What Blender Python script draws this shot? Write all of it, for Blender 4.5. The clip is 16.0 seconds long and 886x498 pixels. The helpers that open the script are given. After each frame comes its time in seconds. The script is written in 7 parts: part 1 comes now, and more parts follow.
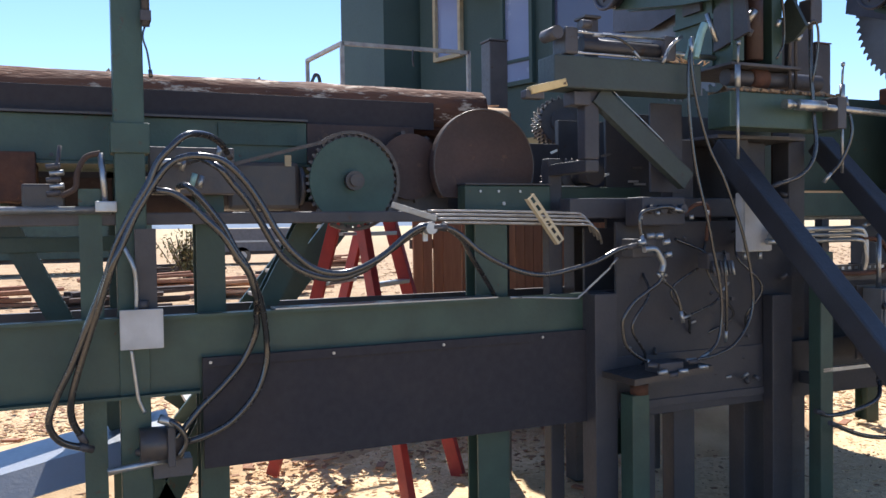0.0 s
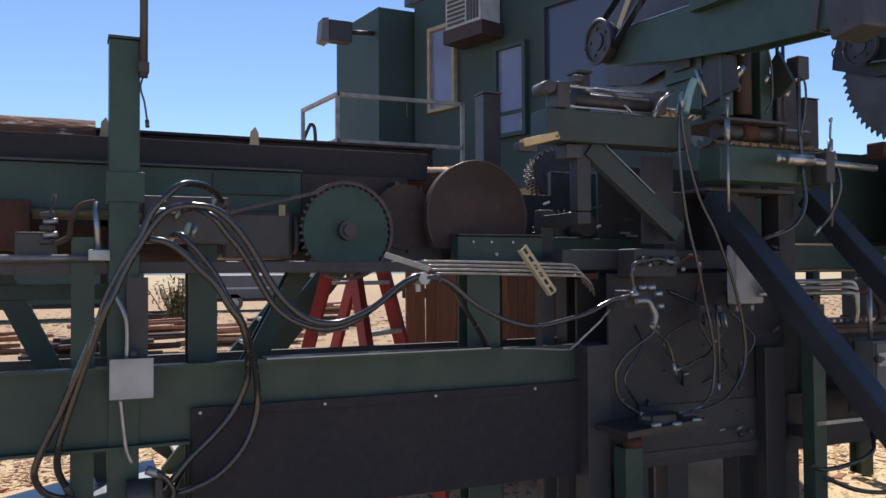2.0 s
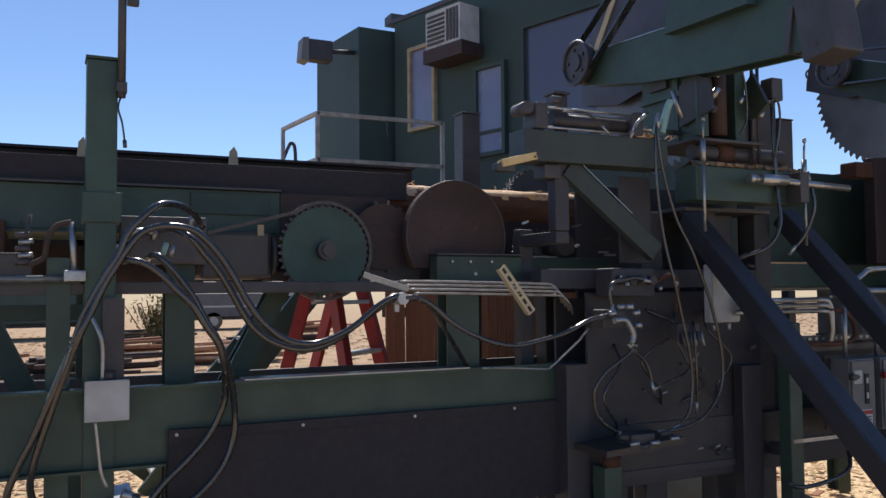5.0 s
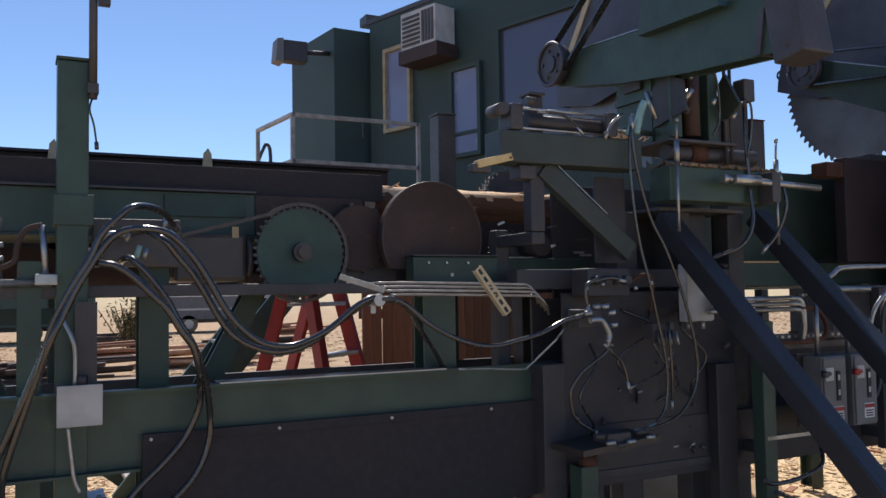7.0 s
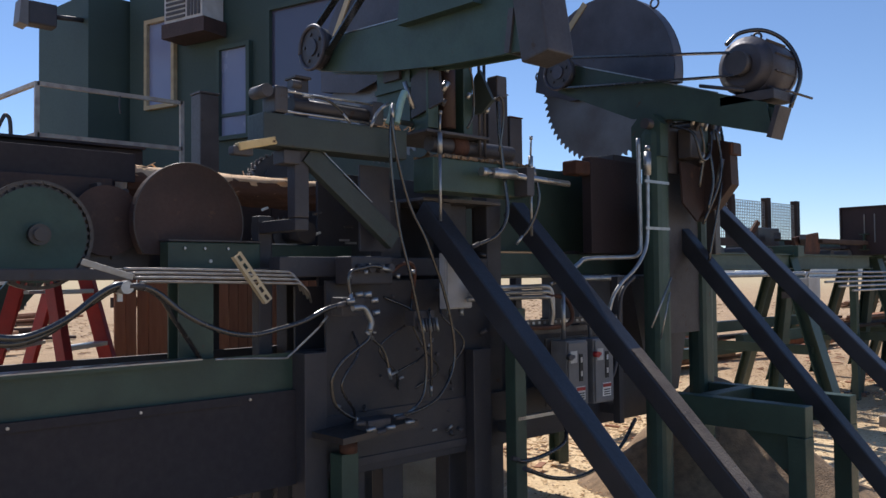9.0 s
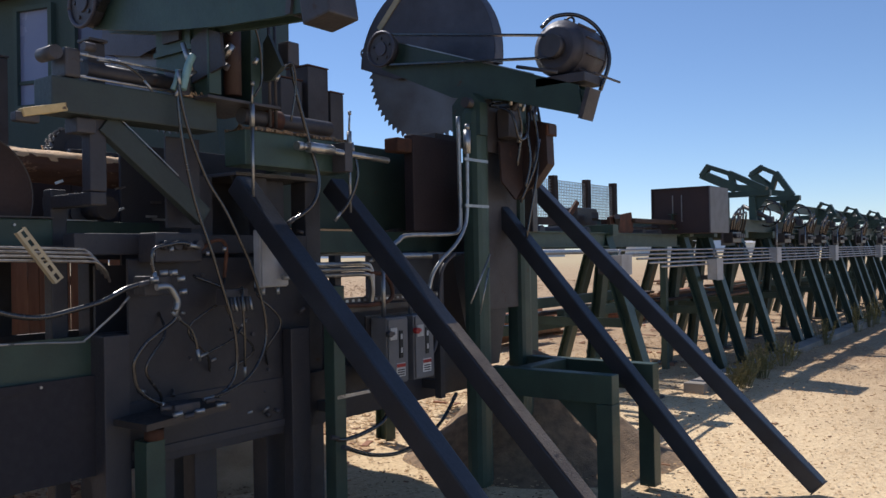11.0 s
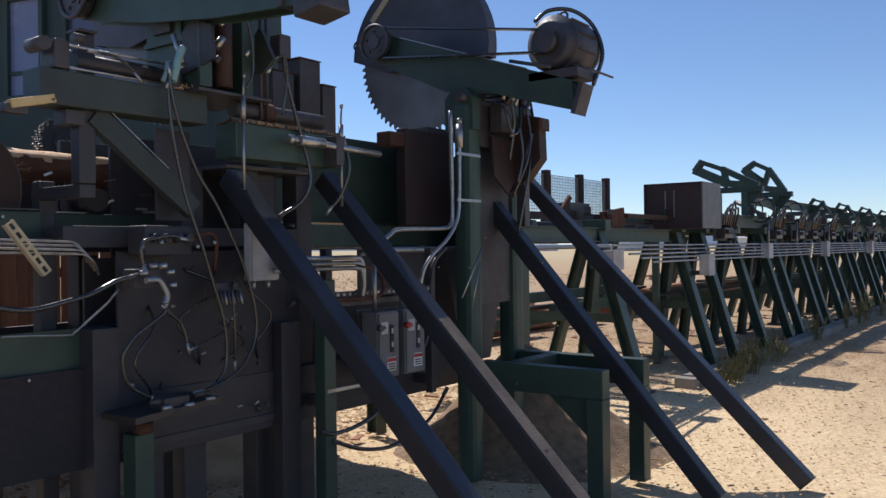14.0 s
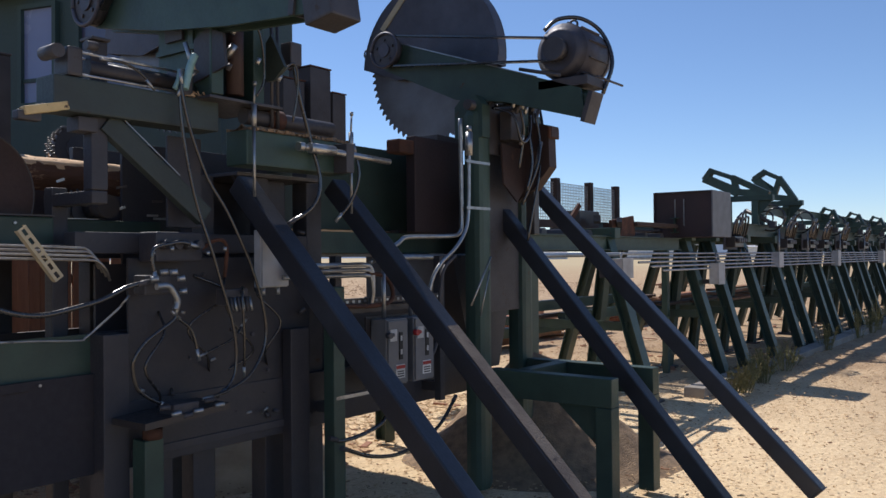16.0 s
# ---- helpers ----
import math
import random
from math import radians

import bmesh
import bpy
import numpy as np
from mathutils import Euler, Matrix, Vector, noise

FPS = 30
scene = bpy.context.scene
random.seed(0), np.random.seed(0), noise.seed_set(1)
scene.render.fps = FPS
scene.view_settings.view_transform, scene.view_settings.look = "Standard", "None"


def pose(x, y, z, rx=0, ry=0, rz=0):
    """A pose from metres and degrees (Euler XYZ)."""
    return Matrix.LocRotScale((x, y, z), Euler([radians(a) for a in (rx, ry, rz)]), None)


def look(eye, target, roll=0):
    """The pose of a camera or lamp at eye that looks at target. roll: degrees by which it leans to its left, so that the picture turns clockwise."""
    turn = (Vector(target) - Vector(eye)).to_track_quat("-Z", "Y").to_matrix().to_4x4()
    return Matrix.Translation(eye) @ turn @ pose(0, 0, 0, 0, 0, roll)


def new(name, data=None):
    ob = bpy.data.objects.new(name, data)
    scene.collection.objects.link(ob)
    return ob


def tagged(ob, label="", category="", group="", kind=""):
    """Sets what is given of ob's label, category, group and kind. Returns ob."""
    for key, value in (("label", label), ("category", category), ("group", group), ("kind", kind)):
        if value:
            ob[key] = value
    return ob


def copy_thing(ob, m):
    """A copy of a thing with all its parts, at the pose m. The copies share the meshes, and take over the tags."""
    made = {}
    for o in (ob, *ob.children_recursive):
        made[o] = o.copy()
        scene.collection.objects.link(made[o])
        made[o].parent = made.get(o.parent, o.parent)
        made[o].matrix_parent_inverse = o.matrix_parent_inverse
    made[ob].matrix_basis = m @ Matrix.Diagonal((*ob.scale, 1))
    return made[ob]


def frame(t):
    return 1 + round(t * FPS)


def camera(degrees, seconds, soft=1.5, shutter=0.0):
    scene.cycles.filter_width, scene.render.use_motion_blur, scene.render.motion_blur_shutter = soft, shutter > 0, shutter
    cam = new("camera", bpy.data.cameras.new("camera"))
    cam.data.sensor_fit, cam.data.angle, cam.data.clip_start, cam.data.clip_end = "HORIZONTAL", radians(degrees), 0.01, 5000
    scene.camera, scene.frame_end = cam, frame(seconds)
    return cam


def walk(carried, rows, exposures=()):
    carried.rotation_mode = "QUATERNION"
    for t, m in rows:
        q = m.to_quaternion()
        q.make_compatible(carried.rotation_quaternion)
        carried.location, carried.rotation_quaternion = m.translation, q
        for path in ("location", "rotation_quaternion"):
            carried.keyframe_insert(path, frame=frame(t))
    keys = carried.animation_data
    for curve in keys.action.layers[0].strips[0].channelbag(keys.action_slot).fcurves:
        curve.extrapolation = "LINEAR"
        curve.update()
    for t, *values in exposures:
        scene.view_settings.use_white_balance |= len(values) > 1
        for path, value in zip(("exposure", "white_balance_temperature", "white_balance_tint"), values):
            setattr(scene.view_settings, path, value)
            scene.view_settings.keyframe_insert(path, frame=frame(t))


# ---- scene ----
# ---- camera ----
cam = camera(55.8, 16.0)
METRES, EYE, TILT, LEAN, TURN = 0.35, 1.6, 0.0, 0.0, -23.5
ROWS = [
    (0.0, 0.0, 0.0, 0.0, -0.02, -1.67, 0.8),
    (0.5, 0.0171, -0.0304, 0.0279, -0.82, 0.31, 0.77),
    (1.0, 0.019, -0.0533, 0.0306, -0.91, 1.9, 0.72),
    (1.5, 0.0163, -0.0523, 0.0357, -0.56, 2.21, 0.56),
    (2.0, 0.0017, -0.0224, 0.0315, -0.5, 1.61, 0.4),
    (2.5, -0.0061, 0.0088, 0.0282, -0.75, 1.82, 0.26),
    (3.0, -0.0003, -0.0082, 0.0467, -0.59, 3.28, 0.2),
    (5.5, 0.0374, -0.0491, 0.0609, -2.19, 2.71, 0.68),
    (6.0, 0.0393, -0.0519, 0.0592, -2.56, 2.87, 0.88),
    (6.5, 0.0398, -0.0506, 0.0602, -2.84, 2.87, 0.98),
    (7.0, 0.0403, -0.0442, 0.0617, -3.35, 2.85, 0.92),
    (7.5, 0.0426, -0.0457, 0.0617, -3.77, 2.86, 0.83),
    (8.0, 0.0463, -0.0441, 0.0632, -4.47, 2.71, 0.8),
    (8.5, 0.0722, -0.0146, 0.0656, -9.75, 2.73, 0.92),
    (9.0, 0.2091, 0.0387, 0.0516, -18.71, 1.84, 0.61),
    (9.5, 0.3756, 0.069, 0.0349, -24.83, 0.91, 0.65),
    (10.0, 0.5066, 0.0754, 0.008, -28.49, 0.52, 1.06),
    (12.5, 0.6192, 0.0339, -0.0566, -29.98, 0.37, 1.04),
    (13.0, 0.6349, 0.0466, -0.0464, -29.67, -0.05, 1.01),
    (13.5, 0.6231, 0.0437, -0.0325, -29.74, -0.09, 0.9),
    (14.0, 0.6204, 0.0472, -0.0191, -30.09, 0.0, 0.72),
    (14.5, 0.6168, 0.056, -0.0161, -29.89, 0.14, 0.8),
    (15.0, 0.6193, 0.0505, -0.0139, -29.52, 0.36, 0.8),
    (15.5, 0.6142, 0.0422, -0.0203, -29.42, 0.56, 0.63),
    (16.0, 0.6095, 0.0355, -0.024, -29.47, 0.54, 0.5),
]
walk(cam, [(t, pose(0, 0, EYE, TILT, LEAN, TURN) @ pose(METRES * x, METRES * y, METRES * z, 90 + pitch, roll, yaw)) for t, x, y, z, yaw, pitch, roll in ROWS],
     exposures=[(0.0, 0.75, 6100, 12), (0.5, 0.5, 6160, 14), (1.0, 0.14, 6220, 14), (1.5, 0.02, 6280, 14), (2.0, 0.14, 6280, 14), (3.0, 0.14, 6280, 14), (5.5, 0.0, 6280, 14), (6.0, 0.14, 6280, 14),
                (6.5, 0.05, 6280, 14), (8.0, 0.03, 6280, 14), (9.0, -0.05, 6180, 14), (10.0, -0.14, 6100, 14), (12.5, -0.2, 6100, 14), (13.0, -0.24, 6100, 14), (13.5, -0.18, 6100, 14), (14.0, -0.14, 6100, 14), (16.0, -0.14, 6100, 14)])


# ---- world and sun ----
SUN_EL, SUN_AZ = 53.0, 17.0   # height, and turn of its bearing from +y towards +x
world = bpy.data.worlds.new("sky")
scene.world = world
world.use_nodes = True
wn = world.node_tree.nodes
sky = wn.new("ShaderNodeTexSky")
sky.sky_type, sky.sun_disc = "NISHITA", False
sky.sun_elevation, sky.sun_rotation = radians(SUN_EL), radians(SUN_AZ)
sky.air_density, sky.dust_density, sky.ozone_density, sky.altitude = 1.0, 0.0, 4.0, 1500
wn["Background"].inputs["Strength"].default_value = 0.13
world.node_tree.links.new(sky.outputs["Color"], wn["Background"].inputs["Color"])
sun = new("sun", bpy.data.lights.new("sun", "SUN"))
sun.data.energy, sun.data.angle, sun.data.color = 5.0, radians(0.5), (1.0, 0.93, 0.82)
se, sa = radians(SUN_EL), radians(SUN_AZ)
sun.matrix_world = look((math.sin(sa) * math.cos(se) * 50, math.cos(sa) * math.cos(se) * 50, math.sin(se) * 50), (0, 0, 0))


# ---- materials ----
def mat(name, base, second=None, rough=0.6, metal=0.0, scale=6.0, amount=0.45, wear=None, wear_at=0.62, bump=0.15, fine=60.0, stretch=(1, 1, 1), spec=0.5):
    """A painted, metal or mineral surface: two tones mixed by broad noise, wear patches, fine relief."""
    m = bpy.data.materials.new(name)
    m.use_nodes = True
    n, l = m.node_tree.nodes, m.node_tree.links
    p = n["Principled BSDF"]
    p.inputs["Roughness"].default_value, p.inputs["Metallic"].default_value = rough, metal
    p.inputs["Specular IOR Level"].default_value = spec
    co, mp = n.new("ShaderNodeTexCoord"), n.new("ShaderNodeMapping")
    mp.inputs["Scale"].default_value = stretch
    l.new(co.outputs["Object"], mp.inputs["Vector"])
    a, b = n.new("ShaderNodeTexNoise"), n.new("ShaderNodeTexNoise")
    a.inputs["Scale"].default_value, a.inputs["Detail"].default_value = scale, 6
    b.inputs["Scale"].default_value, b.inputs["Detail"].default_value = fine, 4
    for t in (a, b):
        l.new(mp.outputs["Vector"], t.inputs["Vector"])
    ra = n.new("ShaderNodeMapRange")
    ra.inputs["From Min"].default_value, ra.inputs["From Max"].default_value, ra.inputs["To Max"].default_value = 0.35, 0.7, amount * 2
    l.new(a.outputs["Fac"], ra.inputs["Value"])
    mix = n.new("ShaderNodeMix")
    mix.data_type = "RGBA"
    second = second or tuple(c * 0.55 for c in base)
    mix.inputs["A"].default_value, mix.inputs["B"].default_value = (*base, 1), (*second, 1)
    l.new(ra.outputs["Result"], mix.inputs["Factor"])
    out = mix.outputs["Result"]
    oi, hv = n.new("ShaderNodeObjectInfo"), n.new("ShaderNodeHueSaturation")
    rv = n.new("ShaderNodeMapRange")
    rv.inputs["To Min"].default_value, rv.inputs["To Max"].default_value = 0.85, 1.15
    l.new(oi.outputs["Random"], rv.inputs["Value"])
    l.new(rv.outputs["Result"], hv.inputs["Value"])
    l.new(out, hv.inputs["Color"])
    out = hv.outputs["Color"]
    if wear:
        w, rw, mw = n.new("ShaderNodeTexNoise"), n.new("ShaderNodeMapRange"), n.new("ShaderNodeMix")
        mw.data_type = "RGBA"
        w.inputs["Scale"].default_value, w.inputs["Detail"].default_value, w.inputs["Roughness"].default_value = scale * 2.3, 8, 0.7
        rw.inputs["From Min"].default_value, rw.inputs["From Max"].default_value = wear_at, wear_at + 0.06
        l.new(mp.outputs["Vector"], w.inputs["Vector"])
        l.new(w.outputs["Fac"], rw.inputs["Value"])
        l.new(rw.outputs["Result"], mw.inputs["Factor"])
        l.new(out, mw.inputs["A"])
        mw.inputs["B"].default_value = (*wear, 1)
        out = mw.outputs["Result"]
    l.new(out, p.inputs["Base Color"])
    rr = n.new("ShaderNodeMapRange")
    rr.inputs["To Min"].default_value, rr.inputs["To Max"].default_value = max(rough - 0.15, 0.05), min(rough + 0.2, 1)
    l.new(b.outputs["Fac"], rr.inputs["Value"])
    l.new(rr.outputs["Result"], p.inputs["Roughness"])
    bu = n.new("ShaderNodeBump")
    bu.inputs["Strength"].default_value, bu.inputs["Distance"].default_value = bump, 0.01
    l.new(b.outputs["Fac"], bu.inputs["Height"])
    l.new(bu.outputs["Normal"], p.inputs["Normal"])
    return m


GREEN = mat("green_paint", (0.0403, 0.0739, 0.056), (0.028, 0.0504, 0.0403), 0.45, wear=(0.07, 0.035, 0.02), wear_at=0.64)
GREEN_PALE = mat("faded_green_paint", (0.036, 0.074, 0.06), (0.026, 0.05, 0.042), 0.55, wear=(0.08, 0.05, 0.035), wear_at=0.68)
CABGREEN = mat("cabin_green_paint", (0.043, 0.076, 0.068), (0.034, 0.06, 0.055), 0.6, scale=1.5, bump=0.05)
GRIMEGREEN = mat("oil_blackened_green_paint", (0.0468, 0.064, 0.0577), (0.0374, 0.0452, 0.0452), 0.5, scale=5, wear=(0.045, 0.035, 0.032), wear_at=0.62)
NAVY = mat("dark_blue_brace_paint", (0.031, 0.033, 0.042), (0.021, 0.022, 0.027), 0.4, wear=(0.05, 0.035, 0.03), wear_at=0.68)
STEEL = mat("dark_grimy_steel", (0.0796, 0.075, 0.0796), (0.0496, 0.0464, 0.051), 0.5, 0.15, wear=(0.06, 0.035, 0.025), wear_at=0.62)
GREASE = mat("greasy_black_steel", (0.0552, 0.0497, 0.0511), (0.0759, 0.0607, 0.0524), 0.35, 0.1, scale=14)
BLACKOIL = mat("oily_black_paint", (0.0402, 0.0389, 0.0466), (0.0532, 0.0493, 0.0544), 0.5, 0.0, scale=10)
BROWNSTEEL = mat("brown_weathered_steel", (0.0608, 0.0344, 0.0304), (0.036, 0.0232, 0.0216), 0.6, 0.1, scale=5, wear=(0.09, 0.05, 0.035), wear_at=0.6)
MAROON = mat("maroon_weathered_sheet", (0.042, 0.026, 0.027), (0.028, 0.02, 0.021), 0.6, 0.1, scale=3, wear=(0.06, 0.035, 0.03), wear_at=0.66)
RUST = mat("rusty_steel", (0.11, 0.045, 0.025), (0.04, 0.02, 0.015), 0.85, scale=9, wear=(0.2, 0.08, 0.03), wear_at=0.62, bump=0.4)
BLADE = mat("saw_blade_steel", (0.184, 0.184, 0.196), (0.115, 0.103, 0.103), 0.42, 0.75, scale=3)
GUARD = mat("grey_guard_steel", (0.091, 0.091, 0.111), (0.052, 0.0494, 0.0585), 0.5, 0.3, scale=4, wear=(0.1, 0.06, 0.04), wear_at=0.66)
RUBBER = mat("black_rubber", (0.024, 0.023, 0.024), (0.029, 0.027, 0.027), 0.2, scale=5, bump=0.03, spec=1.0)
BELT = mat("black_conveyor_rubber", (0.025, 0.0219, 0.0275), (0.035, 0.0287, 0.0312), 0.75, scale=2, fine=30)
GALV = mat("galvanised_conduit", (0.42, 0.43, 0.44), (0.3, 0.3, 0.3), 0.35, 0.85, scale=20)
CHROME = mat("bright_cylinder_steel", (0.5, 0.5, 0.5), (0.36, 0.34, 0.32), 0.3, 0.9, scale=30)
TUBEMETAL = mat("dull_hydraulic_tube", (0.42, 0.39, 0.35), (0.26, 0.23, 0.2), 0.33, 0.8, scale=20)
WHITEBOX = mat("light_grey_enclosure_paint", (0.5, 0.5, 0.5), (0.36, 0.35, 0.34), 0.5, scale=8)
GREYBOX = mat("grey_switch_box_paint", (0.17, 0.17, 0.178), (0.128, 0.128, 0.132), 0.5, scale=8)
LABEL = mat("pale_label", (0.7, 0.7, 0.68), rough=0.6)
INK = mat("dark_label_print", (0.03, 0.03, 0.03), rough=0.6)
RED = mat("red_plastic", (0.5, 0.03, 0.03), rough=0.4)
ORANGE = mat("red_fibreglass", (0.38, 0.03, 0.025), (0.26, 0.022, 0.02), 0.5, scale=10)
ALU = mat("aluminium_treads", (0.5, 0.5, 0.5), (0.4, 0.4, 0.4), 0.35, 0.8)
TEAL = mat("pale_teal_hose_cover", (0.25, 0.42, 0.42), (0.16, 0.28, 0.28), 0.5, scale=20)
YELLOW = mat("worn_yellow_paint", (0.66, 0.5, 0.24), (0.46, 0.34, 0.17), 0.7, scale=10, wear=(0.1, 0.06, 0.04), wear_at=0.62)
BARK = mat("log_bark", (0.2, 0.085, 0.045), (0.09, 0.04, 0.025), 0.95, scale=7, fine=40, bump=1.0, stretch=(0.35, 1, 1), wear=(0.55, 0.43, 0.32), wear_at=0.55)
# bark toned dark for the log's shadowed side; pale patches are stripped wood
LOGBARK = mat("half_stripped_log_bark", (0.2, 0.1, 0.06), (0.09, 0.045, 0.03), 0.95, scale=9, fine=55, bump=1.0, stretch=(0.35, 1, 1), wear=(0.45, 0.29, 0.17), wear_at=0.6)
LOGEND = mat("fresh_sawn_log_end", (0.74, 0.52, 0.32), (0.56, 0.36, 0.2), 0.9, scale=15, bump=0.4)
LUMBER = mat("reddish_sawn_boards", (0.36, 0.17, 0.09), (0.25, 0.11, 0.06), 0.85, scale=4, stretch=(6, 6, 0.7), bump=0.3)
SLABPINK = mat("fresh_pinkish_slabs", (0.55, 0.33, 0.2), (0.36, 0.19, 0.11), 0.9, scale=5, bump=0.4)
OLDWOOD = mat("dark_weathered_timber", (0.07, 0.045, 0.035), (0.04, 0.026, 0.02), 0.9, scale=5, bump=0.4)
SAWDUST = mat("sawdust", (0.62, 0.43, 0.24), (0.45, 0.29, 0.15), 0.95, scale=5, fine=90, bump=0.8)
PILE = mat("brown_sawdust_heap", (0.3, 0.2, 0.115), (0.15, 0.1, 0.06), 0.95, scale=14, fine=70, bump=1.0)
BRACEDUST = mat("grey_brown_dust", (0.2, 0.16, 0.125), (0.12, 0.095, 0.08), 0.95, scale=7, fine=80, bump=0.6, wear=(0.05, 0.04, 0.04), wear_at=0.6)
GALVSHEET = mat("dull_galvanised_sheet", (0.34, 0.36, 0.4), (0.26, 0.28, 0.32), 0.4, 0.5, scale=3)
CHIPS = mat("bark_chips", (0.32, 0.17, 0.09), (0.17, 0.09, 0.05), 0.95, scale=10, bump=0.5)
CONCRETE = mat("concrete_kerb", (0.3, 0.27, 0.23), (0.22, 0.19, 0.16), 0.9, scale=4, bump=0.4)
WEED = mat("dry_green_weed", (0.15, 0.14, 0.05), (0.3, 0.25, 0.11), 0.8, scale=8)
PALEGRASS = mat("dry_grass_plain", (0.42, 0.33, 0.19), (0.34, 0.27, 0.15), 0.95, scale=0.02, fine=1)
# the blue of far air is mixed into this hill colour
HAZE = mat("hill_with_haze_blue", (0.2, 0.26, 0.34), (0.17, 0.22, 0.3), 1.0, scale=0.004)
SHEDWHITE = mat("white_sheet_metal", (0.75, 0.75, 0.74), (0.6, 0.6, 0.6), 0.5, scale=1)
FRAMEPALE = mat("pale_timber_frame", (0.5, 0.42, 0.27), (0.36, 0.3, 0.2), 0.7, scale=12)
RAILPALE = mat("pale_grey_rail_paint", (0.42, 0.4, 0.36), (0.25, 0.22, 0.2), 0.5, scale=14)
# both window colours carry the reflected sky on top of the glass tint
GLASS = mat("tinted_glass_with_sky_haze", (0.085, 0.085, 0.13), (0.07, 0.07, 0.115), 0.12, scale=1, bump=0.0, fine=2.0, spec=0.9)
SKYPANE = mat("glass_with_sky_reflection", (0.24, 0.28, 0.43), (0.19, 0.22, 0.36), 0.2, scale=1.5, bump=0.0, fine=2.0)


def ground_material():
    m = bpy.data.materials.new("dirt_with_sawdust")
    m.use_nodes = True
    n, l = m.node_tree.nodes, m.node_tree.links
    p = n["Principled BSDF"]
    p.inputs["Roughness"].default_value, p.inputs["Specular IOR Level"].default_value = 0.95, 0.2
    co = n.new("ShaderNodeTexCoord")

    def tex(scale, detail=8, rough=0.6):
        t = n.new("ShaderNodeTexNoise")
        t.inputs["Scale"].default_value, t.inputs["Detail"].default_value, t.inputs["Roughness"].default_value = scale, detail, rough
        l.new(co.outputs["Object"], t.inputs["Vector"])
        return t.outputs["Fac"]

    def ramp(fac, lo, hi):
        r = n.new("ShaderNodeMapRange")
        r.inputs["From Min"].default_value, r.inputs["From Max"].default_value = lo, hi
        l.new(fac, r.inputs["Value"])
        return r.outputs["Result"]

    def mixed(fac, a, b):
        x = n.new("ShaderNodeMix")
        x.data_type = "RGBA"
        l.new(fac, x.inputs["Factor"])
        for key, v in (("A", a), ("B", b)):
            if isinstance(v, tuple):
                x.inputs[key].default_value = (*v, 1)
            else:
                l.new(v, x.inputs[key])
        return x.outputs["Result"]
    dirt = mixed(ramp(tex(1.2), 0.35, 0.65), (0.5, 0.34, 0.2), (0.31, 0.2, 0.115))
    dirt = mixed(ramp(tex(60, 3), 0.45, 0.75), dirt, (0.55, 0.42, 0.27))
    dust = mixed(ramp(tex(25, 4), 0.35, 0.7), (0.9, 0.7, 0.43), (0.7, 0.5, 0.29))
    sep = n.new("ShaderNodeVectorMath")
    sep.operation = "DISTANCE"
    sep.inputs[1].default_value = (4.5, 4.5, 0)
    l.new(co.outputs["Object"], sep.inputs[0])
    near = n.new("ShaderNodeMath")
    near.operation = "MULTIPLY_ADD"
    l.new(tex(0.6), near.inputs[0])
    near.inputs[1].default_value = 6.0
    l.new(sep.outputs["Value"], near.inputs[2])
    dust = mixed(ramp(tex(3.5, 6, 0.7), 0.56, 0.72), dust, (0.6, 0.41, 0.23))
    col = mixed(ramp(near.outputs["Value"], 7.0, 12.0), dust, dirt)
    col = mixed(ramp(tex(70, 5, 0.75), 0.63, 0.7), col, (0.3, 0.19, 0.11))
    col = mixed(ramp(tex(95, 4, 0.7), 0.6, 0.68), col, (0.95, 0.78, 0.52))
    far = ramp(sep.outputs["Value"], 40, 150)
    col = mixed(far, col, (0.5, 0.4, 0.24))
    l.new(col, p.inputs["Base Color"])
    bu = n.new("ShaderNodeBump")
    bu.inputs["Strength"].default_value, bu.inputs["Distance"].default_value = 0.9, 0.03
    l.new(tex(18, 8, 0.7), bu.inputs["Height"])
    l.new(bu.outputs["Normal"], p.inputs["Normal"])
    return m


GROUND = ground_material()


# ---- mesh helpers ----
def box(bm, lo, hi, bev=0.0):
    """An axis-aligned block from corner to corner."""
    m = Matrix.Translation([(a + b) / 2 for a, b in zip(lo, hi)]) @ Matrix.Diagonal([max(abs(b - a), 1e-4) for a, b in zip(lo, hi)] + [1])
    v = bmesh.ops.create_cube(bm, size=1, matrix=m)["verts"]
    if bev:
        es = list({e for q in v for e in q.link_edges})
        bmesh.ops.bevel(bm, geom=es, offset=bev, segments=2, affect="EDGES", profile=0.6)
    return bm


def axes(p0, p1, up=(0, 0, 1)):
    d = Vector(p1) - Vector(p0)
    z = d.normalized()
    x = Vector(up).cross(z)
    if x.length < 1e-4:
        x = Vector((1, 0, 0))
    x.normalize()
    y = z.cross(x)
    m = Matrix((x, y, z)).transposed().to_4x4()
    m.translation = (Vector(p0) + Vector(p1)) / 2
    return m, d.length


def beam(bm, p0, p1, w, h, bev=0.0, up=(0, 0, 1)):
    """A square bar between two points, w across and h in the plane of up."""
    m, n = axes(p0, p1, up)
    v = bmesh.ops.create_cube(bm, size=1, matrix=m @ Matrix.Diagonal((w, h, n, 1)))["verts"]
    if bev:
        es = list({e for q in v for e in q.link_edges})
        bmesh.ops.bevel(bm, geom=es, offset=bev, segments=2, affect="EDGES", profile=0.6)
    return bm


